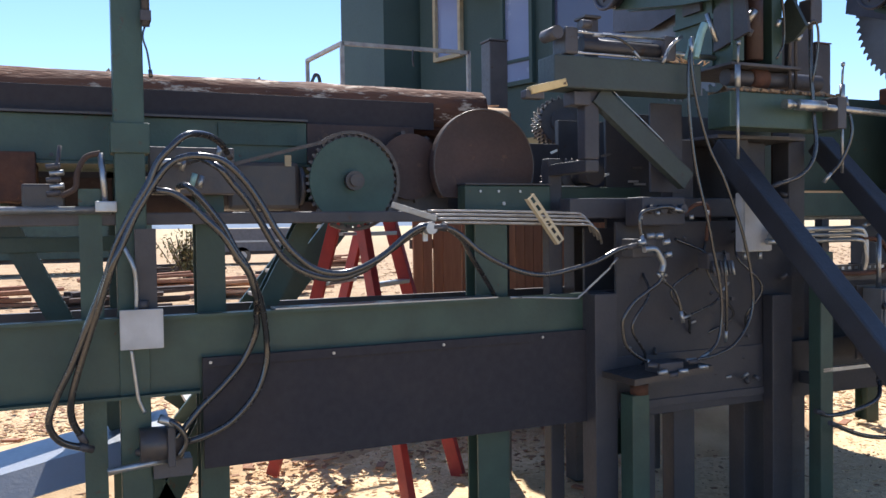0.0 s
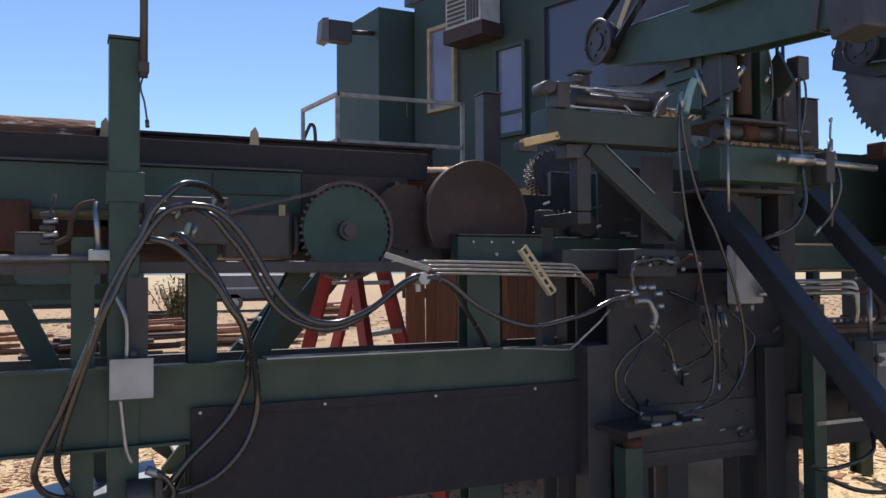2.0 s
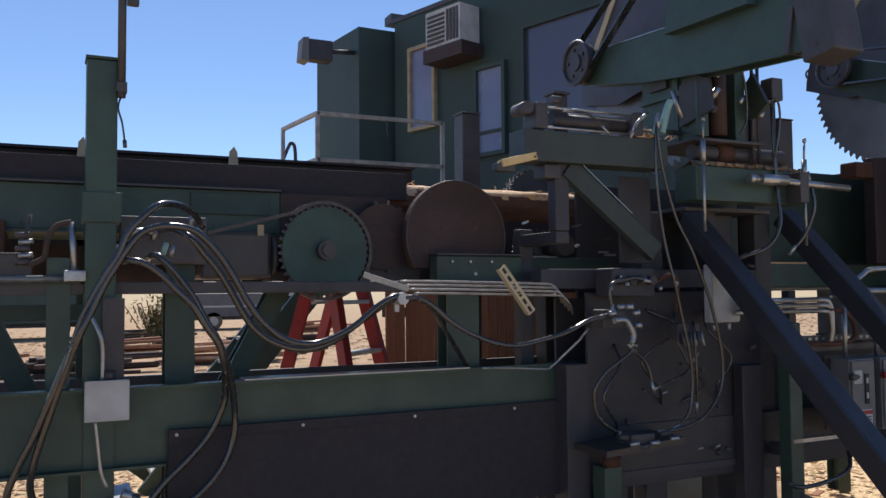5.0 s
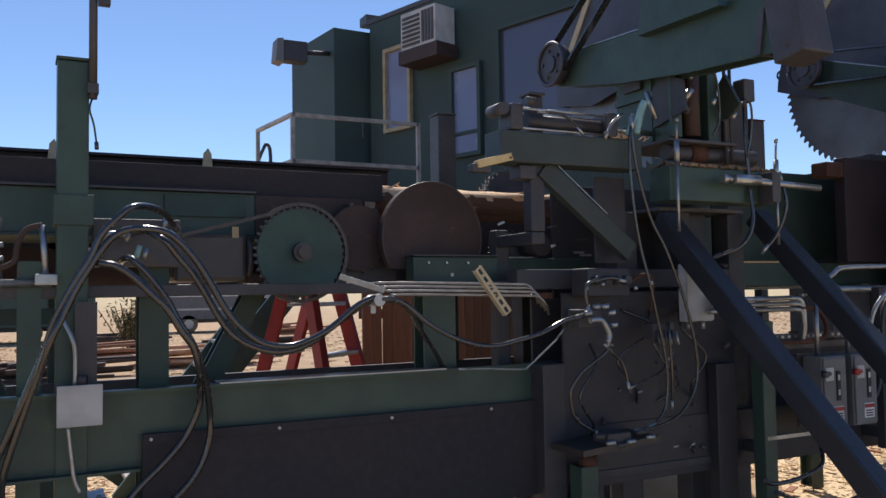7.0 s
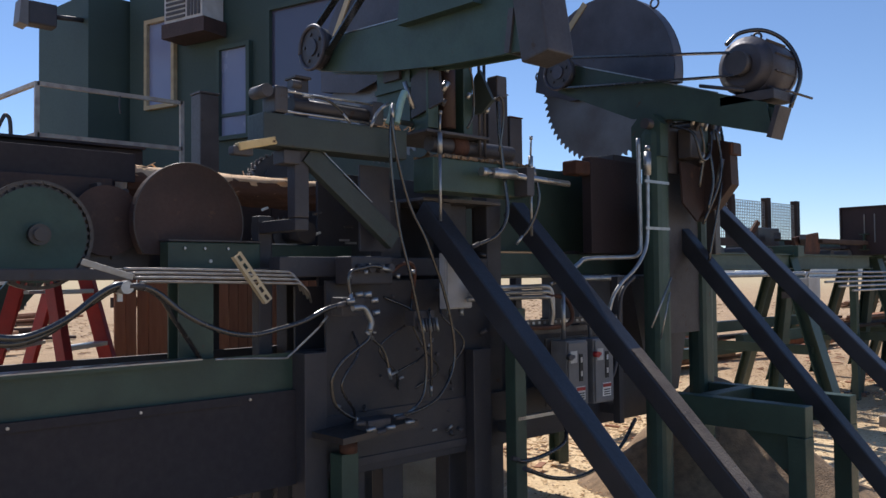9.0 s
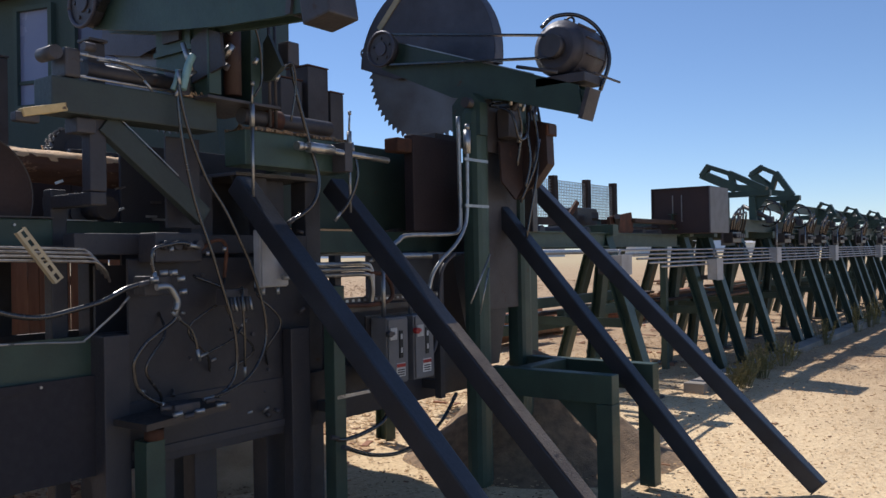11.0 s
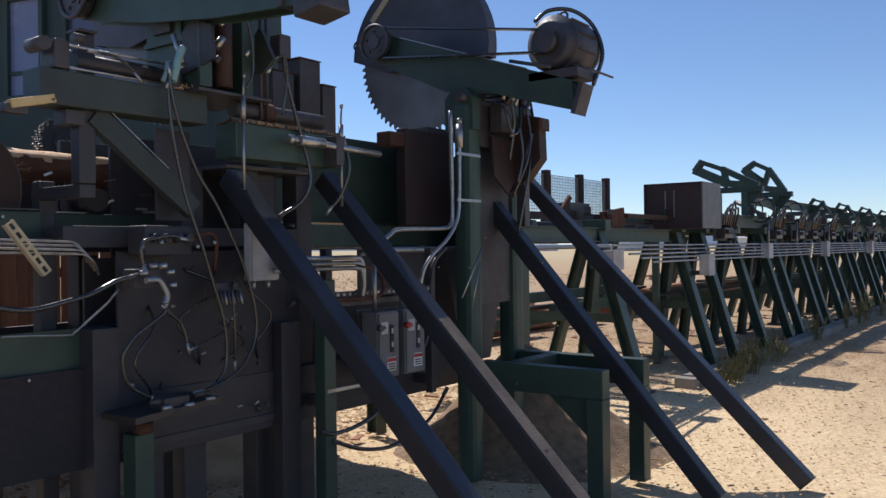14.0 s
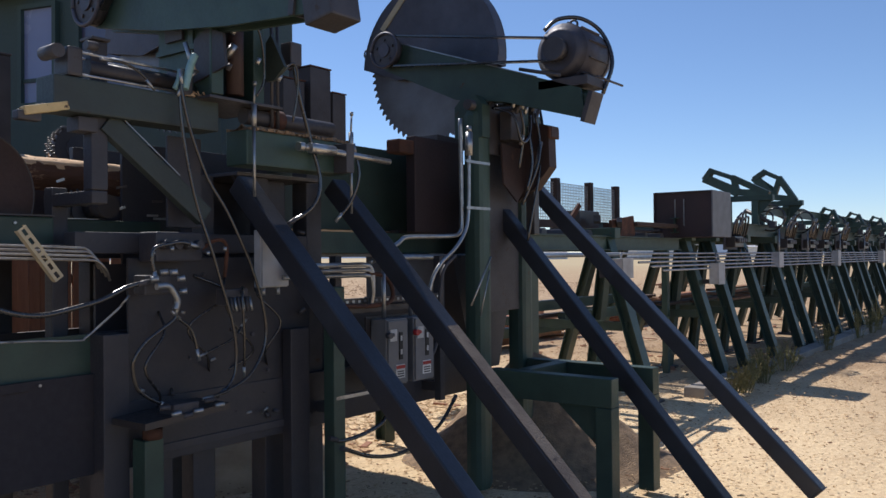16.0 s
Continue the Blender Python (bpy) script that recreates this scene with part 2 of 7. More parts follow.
def hbar(bm, p0, p1, w, h, t=0.012, up=(0, 0, 1)):
    """A wide-flange bar: two flanges and a web."""
    m, n = axes(p0, p1, up)
    a, b, c = w / 2, h / 2, t / 2
    ring = [(-a, -b), (a, -b), (a, -b + t), (c, -b + t), (c, b - t), (a, b - t), (a, b), (-a, b), (-a, b - t), (-c, b - t), (-c, -b + t), (-a, -b + t)]
    lo, hi = ([bm.verts.new(m @ Vector((x, y, z))) for x, y in ring] for z in (-n / 2, n / 2))
    made = [bm.faces.new(lo[::-1]), bm.faces.new(hi)]
    for i in range(12):
        j = (i + 1) % 12
        made.append(bm.faces.new((lo[i], lo[j], hi[j], hi[i])))
    bmesh.ops.recalc_face_normals(bm, faces=made)
    return bm


def cyl(bm, p0, p1, r, seg=20, r2=None):
    m, n = axes(p0, p1)
    f = bmesh.ops.create_cone(bm, cap_ends=True, segments=seg, radius1=r, radius2=r if r2 is None else r2, depth=n, matrix=m)["verts"]
    for face in {q for v in f for q in v.link_faces}:
        face.smooth = len(face.verts) == 4
    return bm


def smooth_path(pts, step=6):
    pts = [Vector(p) for p in pts]
    ext = [2 * pts[0] - pts[1]] + pts + [2 * pts[-1] - pts[-2]]
    out = []
    for i in range(1, len(ext) - 2):
        a, b, c, d = ext[i - 1:i + 3]
        for k in range(step):
            t = k / step
            out.append(0.5 * ((2 * b) + (c - a) * t + (2 * a - 5 * b + 4 * c - d) * t * t + (3 * b - a - 3 * c + d) * t ** 3))
    return out + [pts[-1]]


def tube(bm, pts, r, seg=8, step=6):
    """A round hose or pipe swept along a smooth line."""
    path = smooth_path(pts, step) if step > 1 else [Vector(p) for p in pts]
    rings, side = [], Vector((0.3, -1, 0.2))
    for i, p in enumerate(path):
        d = (path[min(i + 1, len(path) - 1)] - path[max(i - 1, 0)]).normalized()
        side = (side - d * side.dot(d)).normalized()
        u = d.cross(side)
        rings.append([bm.verts.new(p + r * (math.cos(2 * math.pi * k / seg) * side + math.sin(2 * math.pi * k / seg) * u)) for k in range(seg)])
    for a, b in zip(rings, rings[1:]):
        for k in range(seg):
            f = bm.faces.new((a[k], a[(k + 1) % seg], b[(k + 1) % seg], b[k]))
            f.smooth = True
    bm.faces.new(rings[0][::-1])
    bm.faces.new(rings[-1])
    return bm


def slab(bm, outline, axis, lo, hi):
    """A plate: an outline in the two other axes, in order, given thickness from lo to hi along axis."""
    def at(p, v):
        q = list(p)
        q.insert(axis, v)
        return q
    a = [bm.verts.new(at(p, lo)) for p in outline]
    b = [bm.verts.new(at(p, hi)) for p in outline]
    bm.faces.new(a[::-1])
    bm.faces.new(b)
    for i in range(len(a)):
        j = (i + 1) % len(a)
        bm.faces.new((a[i], a[j], b[j], b[i]))
    bmesh.ops.recalc_face_normals(bm, faces=bm.faces)
    return bm


def attach(ob, parent):
    """Parts are modelled in the world's metres, whatever their thing's origin."""
    if parent:
        ob.parent = parent
        if not parent.parent:
            ob.matrix_parent_inverse = Matrix.Translation(-parent.location)


def part(name, bm, material, parent=None, label="", kind=""):
    me = bpy.data.meshes.new(name)
    bm.to_mesh(me)
    bm.free()
    me.materials.append(material)
    ob = new(name, me)
    attach(ob, parent)
    return tagged(ob, label, kind=kind)


def piece(name, me, parent, at, rot=(0, 0, 0), scale=(1, 1, 1)):
    ob = new(name, me)
    attach(ob, parent)
    ob.matrix_basis = Matrix.LocRotScale(at, Euler(rot), scale)
    return ob


def thing(name, label, category, at=(0, 0, 0), group="", kind=""):
    ob = new(name)
    ob.matrix_basis = Matrix.Translation(at)
    ob.empty_display_size = 0.1
    return tagged(ob, label, category, group, kind)


B = bmesh.new


# ---- ground and distance ----
def make_ground():
    bm = B()
    near = [-40, -20, -12, -8, -6] + [-5 + 0.5 * i for i in range(60)] + [25, 27, 30, 35, 40, 50, 70]
    far = [-2500, -800, -300, -120]
    xs = far + near + [120, 300, 800, 2500]
    ys = far + [-40, -15, -8, -4] + [-2 + 0.5 * i for i in range(30)] + [13.5, 15, 18, 22, 28, 40, 60, 120, 300, 800, 2500]
    rows = []
    for y in ys:
        row = []
        for x in xs:
            d = math.hypot(x - 4, y - 3)
            z = 0.05 * noise.noise((x * 0.6, y * 0.6, 3)) * max(0.0, 1 - d / 30)
            row.append(bm.verts.new((x, y, z - 0.02)))
        rows.append(row)
    for a, b in zip(rows, rows[1:]):
        for i in range(len(a) - 1):
            bm.faces.new((a[i], a[i + 1], b[i + 1], b[i])).smooth = True
    tagged(part("ground", bm, GROUND), "dry dirt yard strewn with sawdust and wood chips", "ground", kind="structure")


make_ground()


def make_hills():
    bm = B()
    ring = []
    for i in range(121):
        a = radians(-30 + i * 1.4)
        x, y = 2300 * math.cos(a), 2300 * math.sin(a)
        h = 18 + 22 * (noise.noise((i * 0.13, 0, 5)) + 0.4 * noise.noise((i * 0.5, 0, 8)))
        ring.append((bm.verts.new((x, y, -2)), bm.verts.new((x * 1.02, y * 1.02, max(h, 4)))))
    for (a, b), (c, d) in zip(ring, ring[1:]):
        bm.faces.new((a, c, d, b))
    tagged(part("backdrop", bm, HAZE), "low hills on the horizon, haze painted in as blue", "hills", kind="structure")


make_hills()


# ---- infeed ----
def make_infeed():
    th = thing("log_infeed", "dark green steel log trough on legs, dusty with bark", "conveyor", (0, 4.2, 0))
    part("side_plate", box(B(), (-9, 3.98, 1.9), (1.02, 4.0, 2.1), 0.004), GREEN, th)
    part("top_flange", box(B(), (-9, 3.95, 2.102), (1.02, 4.02, 2.112)), STEEL, th)
    part("bottom_flange", box(B(), (-9, 3.94, 1.885), (1.3, 4.5, 1.897)), GREEN, th)
    part("wear_plate", box(B(), (0.6, 3.965, 1.985), (0.97, 3.977, 2.085), 0.003), GREEN_PALE, th, "paler green plate bolted to the side")
    part("back_plate", box(B(), (-9, 4.4, 1.9), (1.9, 4.43, 2.31), 0.004), BELT, th, "black worn back plate")
    part("lip", box(B(), (-9, 4.36, 2.312), (1.9, 4.46, 2.325)), BELT, th)
    # strip added before the log to stand for the darkness over it
    part("upper_strip", box(B(), (-9, 4.006, 2.09), (1.7, 4.024, 2.23), 0.003), BELT, th, "plain black strip in place of the dark upper band")
    part("end_plate", box(B(), (1.022, 3.98, 1.9), (1.58, 4.0, 2.098), 0.004), BROWNSTEEL, th, "brown weathered end plate")
    part("trough_floor", box(B(), (-9, 4.03, 1.97), (1.9, 4.39, 1.985)), STEEL, th)
    for x in (-1.25, -0.54, 0.146, 0.866):
        part("chain_lug", slab(B(), [(x - 0.03, 2.2), (x + 0.032, 2.2), (x + 0.022, 2.345), (x + 0.005, 2.375), (x - 0.016, 2.35)], 1, 4.34, 4.358), FRAMEPALE, th, "pointed pale worn chain lug")
    bm = B()
    for x in np.arange(-8.9, 0.58, 0.16):
        cyl(bm, (x, 3.976, 1.925), (x, 3.968, 1.925), 0.009, 6)
    part("bolt_row", bm, STEEL, th, kind="stuff")
    part("rail", box(B(), (-9, 3.58, 1.615), (2.35, 3.63, 1.665), 0.006), STEEL, th, "dark square rail")
    part("rail_pipe", cyl(B(), (-9, 3.55, 1.675), (0.12, 3.55, 1.675), 0.016), GALV, th)
    part("cross_rail", box(B(), (-9, 4.14, 1.5), (0.2, 4.2, 1.57), 0.004), GREEN, th)
    for (x0, z0), (x1, z1) in (((-0.42, 1.88), (0.49, 0)), ((1.2, 1.88), (0.2, 0)), ((-1.0, 1.88), (-1.6, 0)), ((-3.4, 1.88), (-4.0, 0)), ((-6.0, 1.88), (-6.6, 0)), ((-8.4, 1.88), (-8.8, 0))):
        part("slanted_leg", hbar(B(), (x0, 4.2, z0), (x1, 4.2, z1), 0.1, 0.1, up=(0, 1, 0)), GREEN, th)


make_infeed()


def make_low_beam():
    th = thing("low_channel_beam", "long dark green steel channel with a black rubber apron", "beam", (0, 3.55, 0))
    bm = box(B(), (-9, 3.55, 0.94), (2.36, 3.565, 1.25))
    box(bm, (-9, 3.5, 1.238), (1.8, 3.549, 1.25))
    box(bm, (-9, 3.5, 0.928), (0.44, 3.565, 0.9395))
    part("channel", bm, GREEN, th)
    # pale metal strip stands for sun on the beam's top edge
    part("edge_strip", box(B(), (0.75, 3.497, 1.252), (1.8, 3.6, 1.258)), GALV, th, "pale strip painting the beam's sunlit edge")
    part("apron", box(B(), (0.45, 3.52, 0.61), (2.38, 3.53, 1.07), 0.003), BELT, th, "black rubber apron")
    part("clamp_strip", box(B(), (0.45, 3.508, 1.03), (2.0, 3.518, 1.07), 0.002), BELT, th)
    for i in range(4):
        x = 0.48 + 0.52 * i
        part("bolt", cyl(B(), (x, 3.507, 1.05), (x, 3.498, 1.05), 0.007, 6), GALV, th)
    part("side_plate", box(B(), (2.3, 3.6, 0.62), (4.75, 3.64, 1.25), 0.004), BLACKOIL, th, "black side plate")
    part("lower_plate", box(B(), (2.382, 3.45, 0.62), (5.4, 3.47, 0.93), 0.004), BLACKOIL, th)
    part("rear_channel", box(B(), (-9, 4.5, 0.9), (4.6, 4.53, 1.2)), STEEL, th)


make_low_beam()


def make_posts():
    th = thing("tall_post", "tall dark green square steel post with a cap", "post", (0.195, 3.6, 0))
    part("shaft", box(B(), (0.135, 3.54, 0), (0.25, 3.65, 2.552), 0.006), GREEN, th)
    part("cap", box(B(), (0.13, 3.535, 2.554), (0.255, 3.655, 2.566), 0.003), GREEN, th)
    part("sleeve", box(B(), (0.122, 3.527, 1.9), (0.268, 3.663, 2.02), 0.004), GREEN, th)
    part("base_plate", box(B(), (0.08, 3.48, -0.01), (0.32, 3.7, 0.015)), STEEL, th)
    for x, w, y, top in ((0.0, 0.085, 3.58, 1.76), (0.46, 0.12, 3.72, 1.955), (1.74, 0.17, 3.62, 1.6)):
        q = thing("green_leg", "dark green steel leg under the trough", "leg", (x, y, 0), "legs under the trough")
        part("web", hbar(B(), (x + w / 2, y + 0.05, 0), (x + w / 2, y + 0.05, top), w, 0.12, up=(0, 1, 0)), GREEN, q)
        part("foot_plate", box(B(), (x - 0.04, y - 0.04, -0.02), (x + w + 0.04, y + 0.14, 0.012)), STEEL, q)


make_posts()


# ---- saw stations ----
def make_brace(x, y0, z0, y1, z1, dusty):
    th = thing("raking_brace", "dark blue-black square steel brace running down to the ground", "brace", (x, y1, z1), "raking braces of the saw frames")
    part("tube", beam(B(), (x, y0, z0), (x, y1, z1), 0.11, 0.11, 0.01, up=(1, 0, 0)), NAVY, th)
    part("end_cap", beam(B(), (x, y1, z1), (x, y1 - 0.006, z1 - 0.006), 0.112, 0.112, up=(1, 0, 0)), STEEL, th)
    if dusty:
        a, b = Vector((x, y0, z0)), Vector((x, y1, z1))
        lift = Vector((0, -1, 1)).normalized() * 0.0575
        part("dust_film", beam(B(), a.lerp(b, 0.42) + lift, a.lerp(b, 0.98) + lift, 0.094, 0.004, up=(0, -1, 1)), BRACEDUST, th, "grey-brown dust lying on the upper face", kind="stuff")


for x, y0, z0, y1 in ((3.1, 3.45, 1.99, 1.48), (3.8, 3.45, 2.02, 1.48), (5.36, 3.45, 2.106, 1.65), (6.03, 3.38, 2.12, 1.28)):
    make_brace(x, y0, z0, y1, 0.03, x == 3.8)


BLADES = []


def make_saw(dx, high):
    """One swing saw: box arm, pulley, arbor, toothed blade, hood, drive. Pivot at y 3.1, z 2.62."""
    th = thing("swing_saw", "big circular cut-off saw on a green swinging arm with belt drive", "saw", (dx + 4.9, 3.1, 2.62), "swing saws")
    x0 = dx + 4.87
    hub = (4.0, 3.13)
    # the arm: a tapered plate box from the pulley back to the motor end
    out = [(4.06, 3.0), (4.06, 3.23), (3.2, 2.93), (2.42, 2.66), (2.38, 2.46), (3.0, 2.64), (3.4, 2.7)]
    if high:
        out = [(4.06, 3.02), (4.06, 3.2), (3.2, 3.0), (2.5, 2.83), (2.46, 2.53), (3.0, 2.66), (3.5, 2.81)]
    part("arm_plate", slab(B(), out, 0, x0 + 0.1, x0 + 0.12), GREEN, th)
    part("arm_plate", slab(B(), out, 0, x0 + 0.2, x0 + 0.22), GREEN, th)
    bm = B()
    ye, ze = (2.58, 2.67) if high else (2.4, 2.55)
    beam(bm, (x0 + 0.16, ye, ze), (x0 + 0.16, 3.1, 2.83 if high else 2.79), 0.078, 0.15, 0.004)
    part("arm_box", bm, GREEN, th)
    part("end_plate", beam(B(), (x0 + 0.16, ye - 0.045, ze - 0.02), (x0 + 0.16, ye - 0.015, ze - 0.01), 0.15, 0.2), STEEL, th, "dark end plate")
    part("edge_strip", beam(B(), (x0 + 0.11, 3.9, 3.17 if high else 3.178), (x0 + 0.11, 2.75, 2.9 if high else 2.778), 0.025, 0.006), GALV, th, "pale strip along the upper edge")
    part("arbor", cyl(B(), (x0 + 0.05, *hub), (x0 + 0.7, *hub), 0.035), GREASE, th)
    pul = part("pulley", cyl(B(), (x0 + 0.03, *hub), (x0 + 0.09, *hub), 0.12, 32), STEEL, th, "dark belt pulley")
    bm = B()
    ring = [(x0 + 0.025, hub[0] + 0.125 * math.cos(a * math.pi / 16), hub[1] + 0.125 * math.sin(a * math.pi / 16)) for a in range(33)]
    tube(bm, ring, 0.012, 6, 1)
    part("rim", bm, GUARD, pul)
    part("hub_cap", cyl(B(), (x0 + 0.018, *hub), (x0 + 0.03, *hub), 0.05, 16), GUARD, pul)
    for k in range(5):
        a = k * math.tau / 5 + 0.3
        part("spoke_bolt", cyl(B(), (x0 + 0.02, hub[0] + 0.08 * math.cos(a), hub[1] + 0.08 * math.sin(a)), (x0 + 0.03, hub[0] + 0.08 * math.cos(a), hub[1] + 0.08 * math.sin(a)), 0.011, 8), STEEL, pul)
    # toothed blade
    xb, n, rr = x0 + 0.6, 66, 0.63
    prof = []
    for i in range(n):
        a = 2 * math.pi * i / n
        for f, r in ((0.0, rr), (0.3, rr - 0.012), (0.55, rr - 0.036), (0.85, rr - 0.03)):
            b = a + f * 2 * math.pi / n
            prof.append((r * math.cos(b), r * math.sin(b)))
    bl = part("blade", slab(B(), prof, 0, -0.0035, 0.0035), BLADE, th, "toothed steel blade")
    bl.matrix_basis = Matrix.Translation((xb, *hub))
    part("collar", cyl(B(), (-0.03, 0, 0), (0.04, 0, 0), 0.11, 24), GREASE, bl)
    BLADES.append((bl, (xb, *hub)))
    # hood over the upper half
    prof = [(hub[0] + 0.672 * math.cos(radians(a)), hub[1] + 0.672 * math.sin(radians(a))) for a in range(3, 190, 6)]
    prof += [(hub[0] - 0.3, hub[1] - 0.1), (hub[0] + 0.3, hub[1] - 0.1)]
    hood = part("hood", slab(B(), prof, 0, xb - 0.06, xb - 0.05), GUARD, th, "grey sheet steel blade hood")
    part("back_sheet", slab(B(), prof, 0, xb + 0.05, xb + 0.06), GUARD, hood)
    bm = B()
    for a in range(3, 184, 6):
        p = [(hub[0] + 0.672 * math.cos(radians(b)), hub[1] + 0.672 * math.sin(radians(b))) for b in (a, a + 6)]
        v = [bm.verts.new((x, *q)) for q, x in ((p[0], xb - 0.06), (p[1], xb - 0.06), (p[1], xb + 0.06), (p[0], xb + 0.06))]
        bm.faces.new(v)
    part("rim_sheet", bm, GUARD, hood)
    part("strap", beam(B(), (xb - 0.066, hub[0] + 0.46, hub[1] + 0.33), (xb - 0.066, hub[0] + 0.13, hub[1] + 0.66), 0.05, 0.01, up=(1, 0, 0)), FRAMEPALE, hood, "bare bright steel strap")
    for ang in (48, 165):
        c = (xb, hub[0] - 0.708 * math.cos(radians(ang)), hub[1] + 0.708 * math.sin(radians(ang)))
        part("lifting_eye", tube(B(), [(c[0], c[1] + 0.035 * math.cos(a * math.pi / 8), c[2] + 0.035 * math.sin(a * math.pi / 8)) for a in range(17)], 0.008, 6, 1), STEEL, hood)
    # motor across the arm's near end
    my, mz = (2.95, 3.6) if high else (2.57, 2.92)
    if high:
        part("motor_stand", slab(B(), [(2.7, 2.85), (3.25, 2.96), (3.1, 3.4), (2.8, 3.4)], 0, x0 + 0.04, x0 + 0.16), GREEN, th)
        part("end_weight", box(B(), (x0 + 0.08, 2.34, 2.48), (x0 + 0.26, 2.5, 2.8), 0.01), STEEL, th, "dark brown block at the arm's end")
    mo = part("motor", cyl(B(), (x0 + 0.14, my, mz), (x0 + 0.44, my, mz), 0.185, 28), GUARD, th, "grey electric motor")
    part("end_bell", cyl(B(), (x0 + 0.09, my, mz), (x0 + 0.14, my, mz), 0.13, 24, 0.185), GUARD, mo)
    part("fan_cover", cyl(B(), (x0 + 0.44, my, mz), (x0 + 0.55, my, mz), 0.19, 24, 0.15), GUARD, mo)
    part("motor_pulley", cyl(B(), (x0 + 0.02, my, mz), (x0 + 0.089, my, mz), 0.075, 24), STEEL, mo)
    part("motor_base", box(B(), (x0 + 0.1, my - 0.2, mz - 0.24), (x0 + 0.36, my + 0.16, mz - 0.18), 0.004), STEEL, mo)
    part("lifting_ring", tube(B(), [(x0 + 0.3, my + 0.03 * math.cos(a * math.pi / 6), mz + 0.21 + 0.03 * math.sin(a * math.pi / 6)) for a in range(13)], 0.008, 6, 1), STEEL, mo)
    part("power_cable", tube(B(), [(x0 + 0.14, my + 0.13, mz + 0.16), (x0 + 0.2, my + 0.06, mz + 0.235), (x0 + 0.3, my - 0.06, mz + 0.24), (x0 + 0.38, my - 0.17, mz + 0.14), (x0 + 0.38, my - 0.24, mz - 0.06), (x0 + 0.32, my - 0.2, mz - 0.27)], 0.014), RUBBER, mo)
    for k in range(11):
        a = k * math.pi / 5.5
        part("cooling_fin", beam(B(), (x0 + 0.17, my + 0.19 * math.cos(a), mz + 0.19 * math.sin(a)), (x0 + 0.42, my + 0.19 * math.cos(a), mz + 0.19 * math.sin(a)), 0.008, 0.02, up=(0, math.cos(a), math.sin(a))), GUARD, mo)
    part("adjuster_rod", cyl(B(), (x0 + 0.12, my - 0.26, mz - 0.2), (x0 + 0.4, my - 0.3, mz - 0.22), 0.008, 8), STEEL, mo)
    part("adjuster", cyl(B(), (x0 + 0.02, my + 0.25, mz - 0.1), (x0 + 0.02, my - 0.05, mz - 0.18), 0.012, 8), STEEL, mo)
    for up, r0, r1 in ((1, 0.115, 0.072), (-1, 0.115, 0.072)):
        part("belt", beam(B(), (x0 + 0.06, hub[0], hub[1] + up * r0), (x0 + 0.06, my, mz + up * r1), 0.045, 0.012, up=(0, 0, 1)), RUBBER, th, "black drive belt")
    return th


SAW_B = make_saw(0.0, False)
SAW_A = make_saw(-2.08, True)


def make_station_b():
    th = thing("saw_station", "dark green steel frame that carries the swing saw", "saw station", (5.2, 3.2, 0), "saw stations")
    for x0, x1, y0, top in ((4.85, 5.0, 3.12, 2.6), (5.52, 5.68, 3.2, 2.55)):
        part("column", box(B(), (x0, y0, 0), (x1, y0 + 0.14, top), 0.045), GREEN, th)
    part("pivot_shaft", cyl(B(), (4.8, 3.18, 2.62), (5.75, 3.18, 2.62), 0.035), GREASE, th)
    for x in (4.86, 5.54):
        part("pivot_bracket", slab(B(), [(3.1, 2.4), (3.33, 2.4), (3.33, 2.62), (3.26, 2.69), (3.16, 2.69), (3.1, 2.62)], 0, x, x + 0.09), GREEN, th)
    # plate added as fill for the dark gap between the columns
    part("web_plate", box(B(), (5.002, 3.23, 1.2), (5.518, 3.25, 2.52), 0.003), STEEL, th)
    part("rust_shroud", slab(B(), [(3.014, 2.55), (2.875, 2.515), (2.876, 2.44), (2.9, 2.43), (2.893, 2.226), (3.02, 2.075), (3.167, 1.985), (3.158, 2.565)], 0, 5.4, 5.5), BROWNSTEEL, th, "brown bent sheet shroud")
    part("shroud_rib", box(B(), (5.38, 2.88, 2.43), (5.52, 2.9, 2.51), 0.004), RUST, th)
    part("deck_wall", box(B(), (3.66, 3.9, 1.78), (5.15, 3.93, 2.37), 0.004), GREEN, th, "green deck side plate")
    part("deck_wall", box(B(), (3.66, 4.5, 1.78), (5.95, 4.53, 2.1), 0.004), STEEL, th)
    # floors assumed between the deck walls, added to shade the ground in front
    part("deck_floor", box(B(), (3.67, 3.94, 1.79), (5.18, 4.49, 1.815), 0.003), STEEL, th)
    part("deck_floor", box(B(), (5.76, 3.94, 1.79), (6.19, 4.49, 1.815), 0.003), STEEL, th)
    part("cut_box", box(B(), (5.2, 3.62, 1.78), (5.26, 4.3, 2.44), 0.006), STEEL, th, "dark plate beside the blade slot")
    part("cut_box", box(B(), (5.42, 3.55, 1.3), (5.75, 4.3, 2.3), 0.006), STEEL, th)
    part("blade_box", box(B(), (4.63, 3.5, 1.76), (5.17, 3.58, 2.42), 0.008), MAROON, th, "dark maroon weathered sheet box below the blade")
    part("stop_block", box(B(), (4.47, 3.5, 2.29), (4.625, 3.62, 2.385), 0.012), RUST, th)
    part("lintel", box(B(), (4.9, 3.512, 2.385), (5.3, 3.7, 2.46), 0.005), STEEL, th)
    part("lower_rail", box(B(), (3.66, 3.72, 1.62), (5.9, 3.84, 1.76), 0.004), GREEN, th)
    part("chute", slab(B(), [(5.05, 1.6), (5.9, 1.6), (5.65, 0.75), (5.3, 0.75)], 1, 3.5, 4.3), BLACKOIL, th)


make_station_b()


